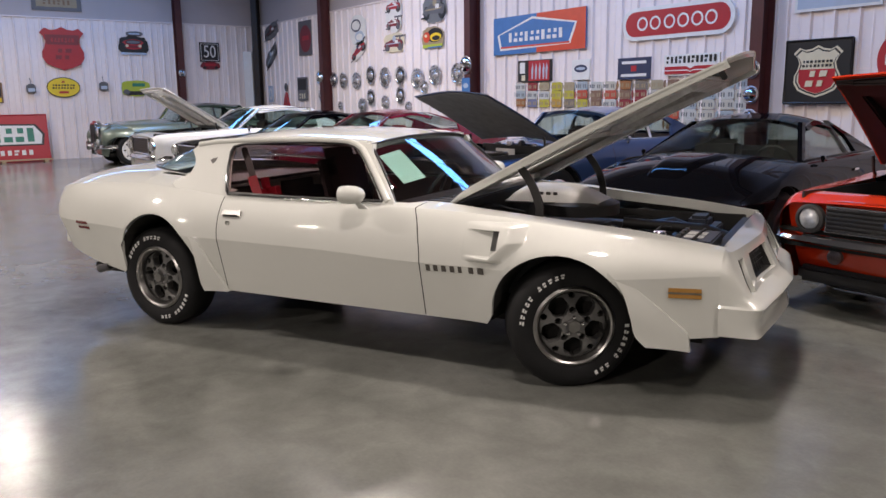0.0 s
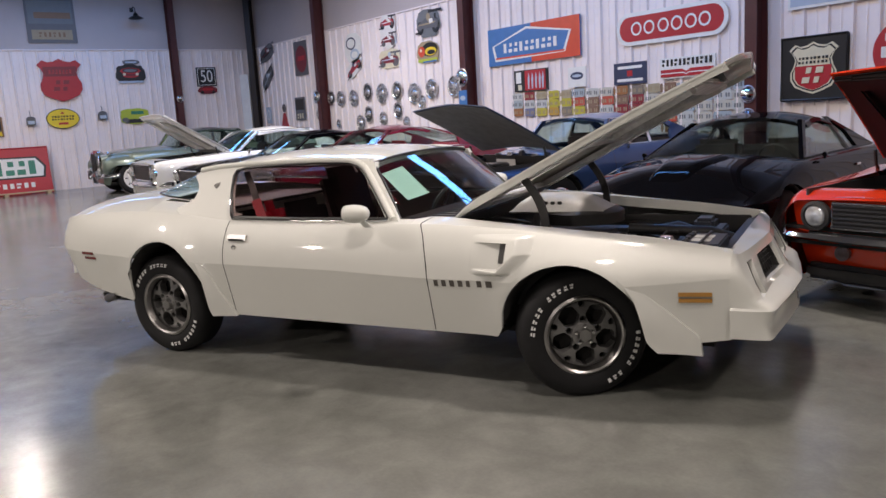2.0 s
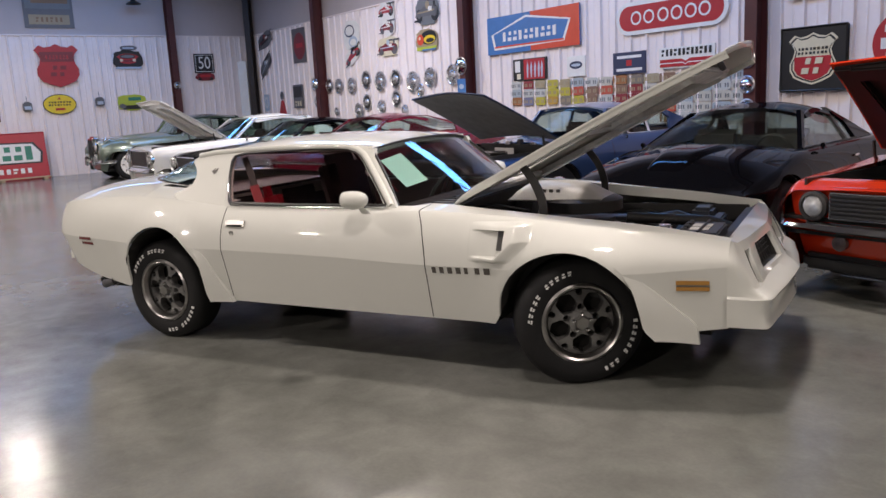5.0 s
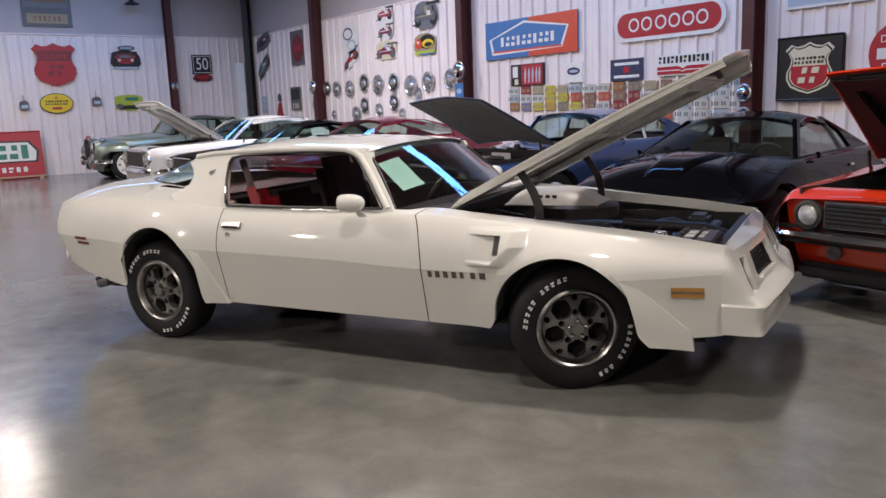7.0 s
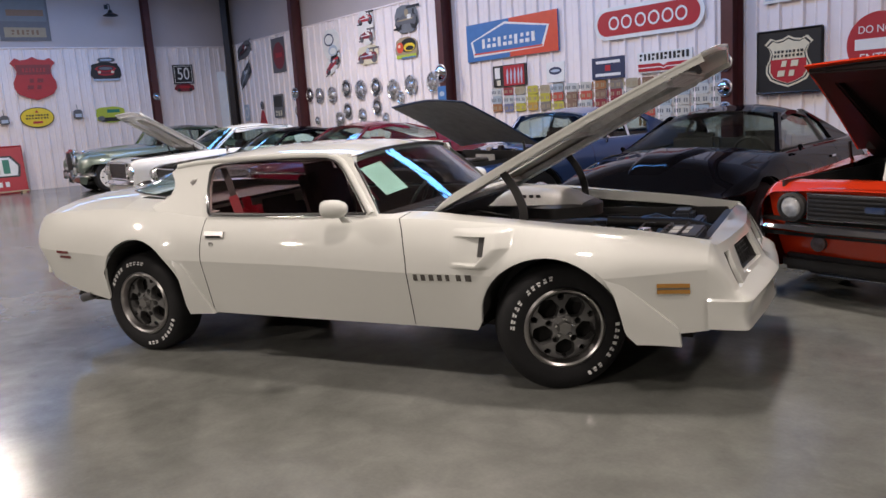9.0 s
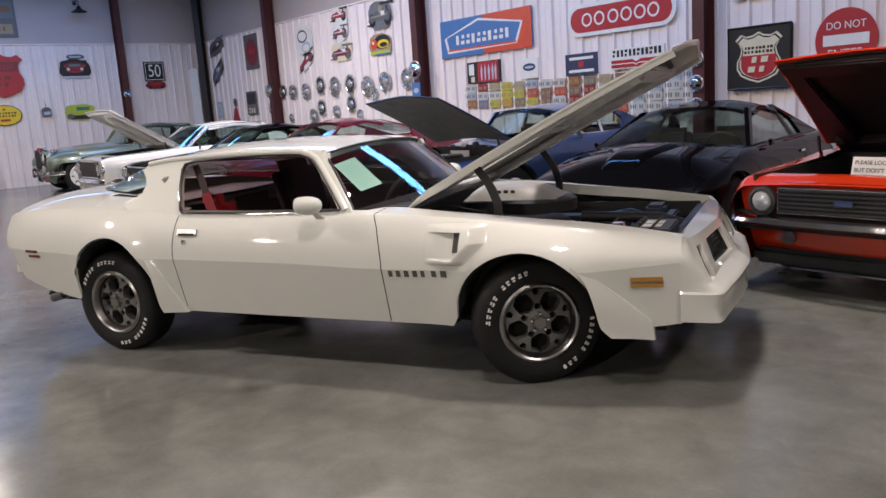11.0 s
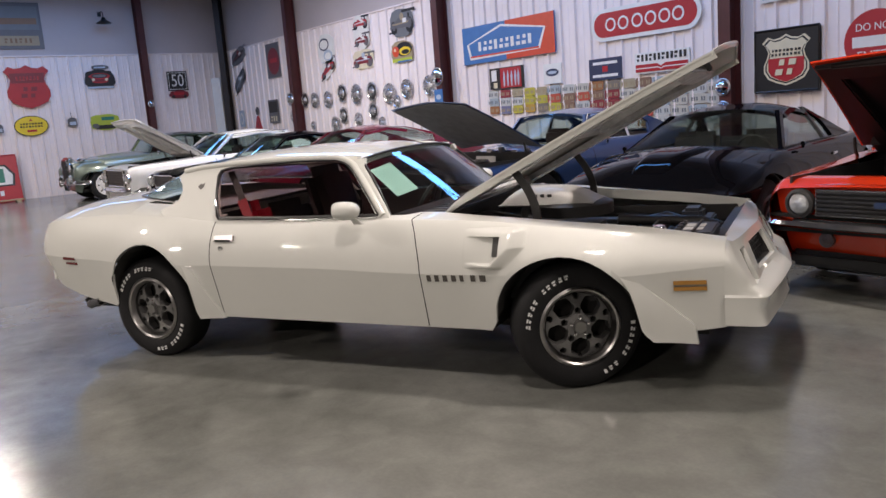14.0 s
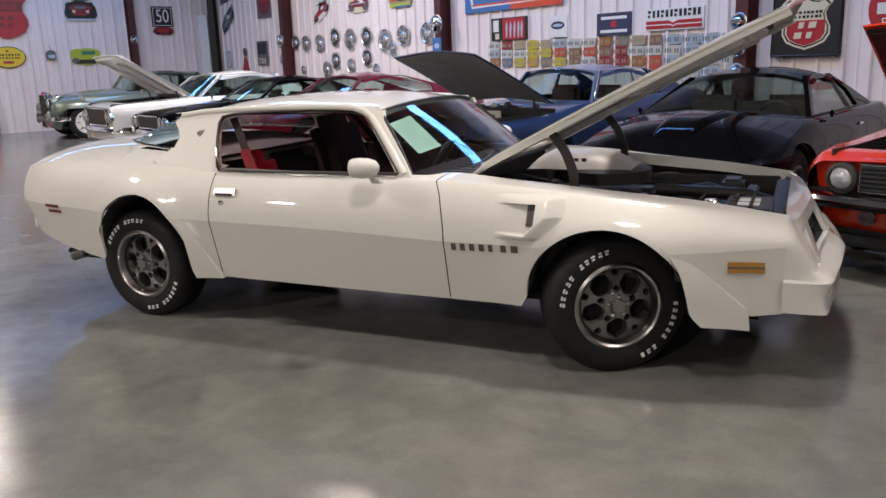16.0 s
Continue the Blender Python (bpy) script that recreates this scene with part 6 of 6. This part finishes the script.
sign("pale_sign", "pale blue-grey worn metal sign with a white border", on_north(-6.62, 2.72), rect(1.12, 0.42), S_WHITE, [("field", rect(1.05, 0.35), S_PALE), ("ghost_bar", rect(0.7, 0.12, 0, 0.02), S_WHITE)])
dn = sign("do_not_sign", "round red traffic sign with a white bar and white words", on_north(-5.70, 1.86), oval(0.75, 0.75, n=40), S_RED, [("white_bar", rect(0.55, 0.13), S_WHITE)], thick=0.012)
words("DO NOT", 0.125, S_WHITE, dn, 0.0, 0.17, -0.016, 0.95)
words("ENTER", 0.155, S_WHITE, dn, 0.0, -0.17, -0.016, 0.95)


def licence_plates():
    """Rows of old number plates, each its own tin plate with plain bars for its characters."""
    tints = ((0.50, 0.48, 0.42), (0.46, 0.28, 0.05), (0.30, 0.13, 0.05), (0.36, 0.31, 0.21), (0.45, 0.08, 0.05), (0.22, 0.13, 0.09), (0.34, 0.40, 0.44), (0.45, 0.40, 0.05), (0.16, 0.17, 0.27), (0.50, 0.51, 0.49), (0.20, 0.17, 0.14), (0.24, 0.03, 0.04))
    mats = [flat("plate_tin", c, 0.45, 0.15) for c in tints]
    pale = [6, 9, 6, 0]
    pm = bpy.data.meshes.new("plate")
    bm = slab(bmesh.new(), [(x, z) for x, z in oval(0.305, 0.145, n=16, p=7)], 0, -0.004)
    bm.to_mesh(pm)
    bm.free()
    tm = bpy.data.meshes.new("bar")
    bm = boxed(-0.012, 0.012, -0.003, 0, -0.03, 0.03)
    bm.to_mesh(tm)
    bm.free()
    rng = random.Random(5)
    for r in range(5):
        for c in range(16):
            x, z = -12.62 + c * 0.317, 1.675 - r * 0.149 - 0.0075 * c * 0.5
            if r > 2 and x < -9.2:
                continue
            m = mats[pale[rng.randrange(4)]] if x > -9.1 else mats[rng.randrange(len(mats))]
            p = thing("licence_plate", "old embossed tin number plate, its characters worn", "plate", on_north(x + rng.uniform(-0.01, 0.01), z + rng.uniform(-0.006, 0.006), 0.036, rng.uniform(-1.5, 1.5)), "rows of number plates")
            d = new("tin", pm)
            d.parent = p
            me = d.data
            if not me.materials:
                me.materials.append(None)
            d.material_slots[0].link = "OBJECT"
            d.material_slots[0].material = m
            ink = S_INK if sum(m.node_tree.nodes["Vector Math"].inputs[0].default_value) > 0.9 else S_TAN
            for k in range(6):
                if k == 3:
                    continue
                b = new("character_bar", tm)
                b.parent = p
                b.matrix_basis = pose(-0.105 + k * 0.042, -0.004, -0.004)
                if not tm.materials:
                    tm.materials.append(None)
                b.material_slots[0].link = "OBJECT"
                b.material_slots[0].material = ink


licence_plates()


def hubcap(at, r, kind):
    h = thing("hubcap", "chromed steel hubcap hanging on the wall" if kind != 1 else "chromed hubcap with a dark painted ring", "hubcap", at, "hubcaps on the wall")
    part("dish", lathed([(r, 0.0), (r * 0.98, -0.018), (r * 0.86, -0.022), (r * 0.78, -0.008), (r * 0.5, -0.016), (r * 0.42, -0.04), (r * 0.2, -0.055), (0.0, -0.058)], 26, "y"), HUBCAP, h, smooth=35)
    if kind:
        part("ring", lathed([(r * 0.76, -0.011), (r * 0.52, -0.018), (r * 0.52, -0.014), (r * 0.76, -0.007)], 26, "y", closed=True), BLACK if kind == 1 else STEEL, h, smooth=35)
    if kind == 2:
        for k in range(8):
            part("vane", boxed(r * 0.48, r * 0.8, -0.03, -0.012, -0.008, 0.008, 0.003, m=Matrix.Rotation(math.pi * k / 4, 4, "Y")), HUBCAP, h)
    return h


for k, (x, z, r) in enumerate(((-19.93, 2.02, 0.19), (-19.43, 1.98, 0.20), (-18.77, 1.96, 0.21), (-18.06, 2.07, 0.22), (-17.42, 2.0, 0.24), (-16.75, 2.02, 0.22), (-16.06, 1.92, 0.24), (-15.77, 1.73, 0.15), (-15.38, 1.98, 0.22), (-18.08, 1.54, 0.20), (-17.42, 1.39, 0.19), (-16.76, 1.575, 0.20), (-19.63, 1.35, 0.11), (-18.5, 1.34, 0.2), (-16.43, 1.30, 0.14), (-14.57, 1.99, 0.22), (-20.75, 2.09, 0.18), (-20.66, 1.63, 0.17))):
    hubcap(on_north(x, z, 0.04), r, (1, 2, 0, 1, 2, 1, 0, 0, 2, 1, 0, 1, 0, 2, 0, 2, 0, 2)[k])


def chrome_dome(x, y, z, r, rz=0):
    d = thing("chrome_cap", "small domed chrome hubcap fixed to a steel column", "hubcap", pose(x, y, z, 0, 0, rz), "domed caps on the columns")
    part("dome", lathed([(r, 0.0), (r * 1.0, -0.012), (r * 0.93, -0.03), (r * 0.7, -0.075), (r * 0.35, -0.10), (0.0, -0.106)], 24, "y"), CHROME, d, smooth=50)
    part("dome_rim", lathed([(r * 1.06, 0.0), (r * 1.07, -0.01), (r * 0.98, -0.016), (r * 0.98, 0.0)], 24, "y", closed=True), STEEL, d, smooth=50)


CF = NORTH - 0.05 - 0.255
for z in (1.80, 1.46, 1.15):
    chrome_dome(-7.60, CF, z, 0.115)
chrome_dome(-13.95, CF, 2.13, 0.17)
chrome_dome(-20.2, CF, 2.09, 0.13)
chrome_dome(WEST + 0.305, 8.3, 2.32, 0.10, 90)
sign("small_blue_sign", "small blue metal sign on the steel column", pose(-13.95, CF, 1.73), rect(0.26, 0.30), S_BLUE, [("patch", oval(0.16, 0.1), S_PALE)], thick=0.008)


def cutout(name, label, at, w, h, base, extra, seed):
    """A die-cut tin picture: a rough-edged plate with coloured shapes on it."""
    rng = random.Random(seed)
    pts = []
    for k in range(22):
        a = 2 * math.pi * k / 22
        q = 0.86 + 0.14 * rng.random()
        c, s = math.cos(a), math.sin(a)
        pts.append((w / 2 * q * math.copysign(abs(c) ** 0.7, c), h / 2 * q * math.copysign(abs(s) ** 0.7, s)))
    return sign(name, label, at, pts, base, [("shape", [(x * w, z * h) for x, z in p], m) for p, m in extra], thick=0.012, category="wall art")


def blob(cx, cz, w, h):
    return oval(w, h, cx, cz, 16)


def racer(body, trim, dark=None, tall=0.0):
    """Shapes of a racing car on a tin picture: wheels, body, wing, driver and stripes."""
    dark = dark or S_BLACK
    return [(rect(0.5, 0.09, 0.28, 0.30 + tall), dark), (rect(0.07, 0.26, 0.28, 0.16), dark), (blob(-0.31, -0.14, 0.25, 0.46), dark), (blob(0.29, -0.12, 0.29, 0.54), dark), ([(-0.47, -0.16), (0.36, -0.2), (0.4, 0.06), (0.1, 0.2), (-0.12, 0.16), (-0.42, -0.02)], body), (blob(0.02, 0.2, 0.15, 0.28), trim), ([(-0.38, -0.06), (0.3, -0.04), (0.3, 0.02), (-0.34, -0.01)], trim), (blob(-0.31, -0.14, 0.11, 0.2), S_GREY), (blob(0.29, -0.12, 0.13, 0.24), S_GREY), (rect(0.14, 0.15, 0.12, 0.06), S_WHITE), (rect(0.3, 0.06, -0.36, -0.3), dark)]


cutout("tin_figure_sign", "white die-cut tin picture with blue outlines", on_north(-18.62, 3.17), 0.86, 0.76, S_WHITE, [(blob(-0.1, 0.15, 0.55, 0.4), S_NAVY), (blob(-0.1, 0.15, 0.45, 0.3), S_WHITE), (blob(0.08, -0.2, 0.5, 0.35), S_PALE), (blob(0.08, -0.22, 0.36, 0.22), S_WHITE)], 1)
cutout("tin_racer_sign", "red and white die-cut tin racing car", on_north(-18.63, 2.70, tilt=-25), 0.85, 0.38, S_WHITE, racer(S_RED, S_NAVY), 2)
cutout("tin_wheels_sign", "red and black die-cut tin picture of stacked racing cars", on_north(-16.98, 3.39), 0.72, 0.82, S_WHITE, [([(x * 0.95, z * 0.5 + 0.24) for x, z in p], m) for p, m in racer(S_RED, S_WHITE)] + [([(x * 0.9, z * 0.5 - 0.22) for x, z in p], m) for p, m in racer(S_MAROON, S_WHITE, S_GREY)], 3)
cutout("tin_grand_prix_sign", "dark die-cut tin picture of an open-wheel racer", on_north(-15.37, 3.37), 0.94, 0.60, S_INK, racer(S_GREY, S_TAN, S_BLACK, 0.08), 4)
cutout("tin_van_sign", "pale die-cut tin racing car with red panels", on_north(-16.99, 2.76), 0.92, 0.47, S_CREAM, racer(S_MAROON, S_PALE, S_GREY), 5)
cutout("tin_beetle_sign", "black and yellow die-cut tin picture with a red ball", on_north(-15.45, 2.77), 0.84, 0.50, S_TAN, [(blob(0.1, 0.1, 0.7, 0.6), S_BLACK), (blob(0.14, 0.02, 0.5, 0.36), S_YELLOW), (blob(0.16, -0.02, 0.34, 0.2), S_BLACK), (blob(-0.26, 0.04, 0.3, 0.46), S_ORANGE), (blob(-0.29, 0.1, 0.1, 0.14), S_CREAM), (rect(0.86, 0.14, 0, -0.34), S_LIME), (rect(0.6, 0.06, 0.1, -0.4), S_BLUE)], 6)
cutout("tin_dark_car_sign", "dark grey die-cut tin car", on_north(-23.72, 3.53, tilt=-15), 1.1, 0.46, S_GREY, racer(S_BLACK, S_MAROON, S_INK), 7)
cutout("tin_grey_car_sign", "grey die-cut tin car", on_north(-23.79, 2.80, tilt=-35), 1.0, 0.42, S_GREY, racer(S_INK, S_PALE, S_BLACK), 8)
sign("red_oval_sign", "dark square sign with a large dull red oval", on_north(-21.49, 3.18), rect(0.78, 0.92), S_GREY, [("oval", oval(0.66, 0.72, 0.03, -0.02), S_MAROON), ("band", rect(0.4, 0.12, 0.03, 0.0), S_RED)])
sign("slate_sign", "dark grey rectangular tin sign with pale lettering bars", on_north(-21.79, 1.82), rect(0.58, 0.64), S_GREY, [("field", rect(0.5, 0.3, 0, 0.12), S_BLACK)] + bars(3, 0.42, 0.14, 0, -0.2, S_CREAM, gap=0.4))
sign("red_cone_sign", "small red triangular tin sign", on_north(-22.86, 1.52), [(-0.24, -0.2), (0.24, -0.2), (0.05, 0.22), (-0.05, 0.22)], S_RED, [("patch", oval(0.1, 0.1, 0, -0.02), S_MAROON)])
sign("small_lantern_sign", "small dark round tin badge", on_north(-22.86, 1.88), oval(0.18, 0.24), S_GREY, [("patch", oval(0.08, 0.1), S_BLACK)])
sign("faded_sign", "narrow faded pale tin sign", on_north(-23.93, 1.71), rect(0.3, 0.48), S_PALE, [("patch", oval(0.2, 0.36), S_WHITE), ("ring", oval(0.12, 0.22), S_PALE)])

sign("red_shield_sign", "large dull red route shield in painted metal", on_west(5.215, 2.94), shield_shape(1.1, 1.13), S_RED, [("band", [(-0.4, 0.10), (0.4, 0.10), (0.43, 0.36), (-0.43, 0.36)], S_MAROON)] + bars(2, 0.46, 0.28, 0.0, -0.14, S_MAROON, lean=0.15, gap=0.35) + bars(7, 0.6, 0.1, 0, 0.22, S_RED, gap=0.4), thick=0.05)
sign("oval_oil_sign", "yellow oval enamel sign with black lettering bars", on_west(5.14, 1.92), oval(0.84, 0.54), S_BLACK, [("yellow_field", oval(0.80, 0.50), S_YELLOW), ("red_bar", rect(0.24, 0.06, 0, -0.13), S_RED), ("red_tip", [(-0.05, 0.13), (0.05, 0.13), (0, 0.19)], S_RED)] + bars(8, 0.58, 0.12, 0, 0.02, S_BLACK, gap=0.35))
cutout("tin_red_racer_sign", "dark red die-cut tin racing car seen from the front", on_west(7.06, 3.08), 0.88, 0.56, S_BLACK, [(blob(0, 0.05, 0.72, 0.5), S_RED), (blob(0, 0.16, 0.5, 0.22), S_BLACK), (blob(0, 0.16, 0.42, 0.14), S_INK), (blob(-0.34, -0.12, 0.2, 0.5), S_BLACK), (blob(0.34, -0.12, 0.2, 0.5), S_BLACK), (rect(0.3, 0.12, 0, -0.06), S_MAROON), (blob(-0.2, -0.02, 0.1, 0.14), S_CREAM), (blob(0.2, -0.02, 0.1, 0.14), S_CREAM), (rect(0.8, 0.1, 0, -0.4), S_PALE)], 9)
cutout("tin_wing_sign", "thin grey tin wing above the red racer", on_west(7.1, 3.40), 0.5, 0.14, S_GREY, [(rect(0.6, 0.3), S_PALE)], 19)
f5 = sign("number_sign", "black square sign with the white number 50", on_west(9.24, 2.95), rect(0.60, 0.56), S_BLACK, [("inner_line", rect(0.53, 0.49), S_WHITE), ("inner_field", rect(0.50, 0.46), S_BLACK)])
words("50", 0.50, S_WHITE, f5, 0.0, 0.0, -0.031, 0.78)
cutout("tin_small_red_car", "small dark red tin car under the number sign", on_west(9.24, 2.56, 0.05), 0.62, 0.24, S_MAROON, [(rect(0.5, 0.3, 0, 0.1), S_RED), (blob(-0.28, -0.25, 0.16, 0.4), S_BLACK), (blob(0.28, -0.25, 0.16, 0.4), S_BLACK)], 10)
cutout("tin_lime_car", "lime green die-cut tin car", on_west(7.03, 1.90), 0.86, 0.46, S_LIME, [(rect(0.6, 0.24, 0.0, -0.3), S_BLACK), (rect(0.4, 0.2, 0.1, 0.2), S_GREEN), (blob(-0.3, -0.22, 0.22, 0.3), S_GREY)], 11)
for y, z in ((4.34, 1.90), (6.16, 1.96)):
    ln = thing("wall_lantern", "small dark grey metal box lantern hanging on the wall", "lantern", on_west(y, z, 0.09), "box lanterns")
    part("case", boxed(-0.11, 0.11, -0.05, 0.05, -0.12, 0.05, 0.012), S_GREY, ln)
    part("glass", boxed(-0.08, 0.08, -0.056, -0.05, -0.09, 0.0), S_PALE, ln)
    part("cap", prism(bmesh.new(), [(-0.12, 0.05), (0.12, 0.05), (0.05, 0.11), (-0.05, 0.11)], lambda x, q: (x, -0.055, q), lambda x, q: (x, 0.055, q)), S_GREY, ln)
    part("hanger", tubed([(0, 0.0, 0.1), (0, 0.03, 0.2), (0, 0.08, 0.26)], 0.008, 6), S_GREY, ln)
sign("faded_banner", "faded grey and brown cloth banner on the insulation", on_west(5.17, 4.52, 0.02), rect(1.22, 1.2), S_GREY, [("picture", rect(1.1, 0.6, 0, 0.2), S_INK), ("picture_band", rect(0.9, 0.16, 0.05, 0.12), S_BROWN), ("caption", rect(1.0, 0.25, 0, -0.38), S_TAN)] + bars(6, 0.7, 0.12, 0, -0.38, S_BROWN, gap=0.4), thick=0.006, category="banner")
sign("edge_sign", "dark brown narrow sign with a yellow foot", on_west(3.50, 1.78), rect(0.34, 0.52), S_BROWN, [("field", rect(0.26, 0.3, 0, 0.06), S_BLACK), ("foot", rect(0.26, 0.1, 0, -0.18), S_YELLOW)])
bl = thing("barn_lamp", "small dark enamel barn lamp on a bent arm", "lamp", on_west(7.3, 4.62, 0.0))
part("arm", tubed([(0, 0, 0.22), (0, -0.2, 0.28), (0, -0.34, 0.22), (0, -0.36, 0.1)], 0.012, 8), S_BLACK, bl, smooth=60)
part("shade", lathed([(0.02, 0.10), (0.05, 0.08), (0.07, 0.02), (0.20, -0.05), (0.205, -0.065), (0.06, 0.0), (0.0, 0.05)], 24, "z", pose(0, -0.36, 0.0)), S_BLACK, bl, smooth=40)
part("wall_plate", boxed(-0.05, 0.05, -0.012, 0, 0.16, 0.28, 0.004), S_BLACK, bl)
sign("parts_store_sign", "big red panel sign with green lettering bars leaning on the wall", pose(WEST + 0.35, 3.42, 0.0, 0, 0, 90) @ pose(0, 0, 0, -8, 0, 0) @ pose(0, 0, 0.61), rect(2.36, 1.2), S_RED,
     [("letter_ground", [(-1.05, -0.2), (1.05, -0.2), (1.1, 0.1), (0.9, 0.36), (-1.05, 0.4)], S_BLACK), ("letter_edge", [(-1.0, -0.16), (1.0, -0.16), (1.04, 0.09), (0.86, 0.32), (-1.0, 0.36)], S_WHITE)] + bars(7, 1.86, 0.36, -0.04, 0.08, S_GREEN, gap=0.25) + bars(9, 1.5, 0.13, 0.05, -0.38, S_WHITE, gap=0.3), thick=0.05, edge=(0.02, S_RED))

words("PLEASE LOOK", 0.045, DECAL, card, 0, 0.105, -0.003)
words("BUT DON'T", 0.045, DECAL, card, -0.02, 0.045, -0.003)

PLANK = material("bare_pine", (0.42, 0.32, 0.2), 0.6, var=0.2, scale=9, bump=0.2)
skid = thing("wooden_skid", "pale timber skid lying on the floor below the red sign", "skid", pose(WEST + 0.72, 3.42, 0, 0, 0, 90))
for y in (-0.1, 0.0, 0.1):
    part("plank", boxed(-1.15, 1.15, y - 0.045, y + 0.045, 0.05, 0.075, 0.004), PLANK, skid)
for x in (-1.0, 0.0, 1.0):
    part("bearer", boxed(x - 0.05, x + 0.05, -0.15, 0.15, 0.0, 0.05, 0.004), PLANK, skid)
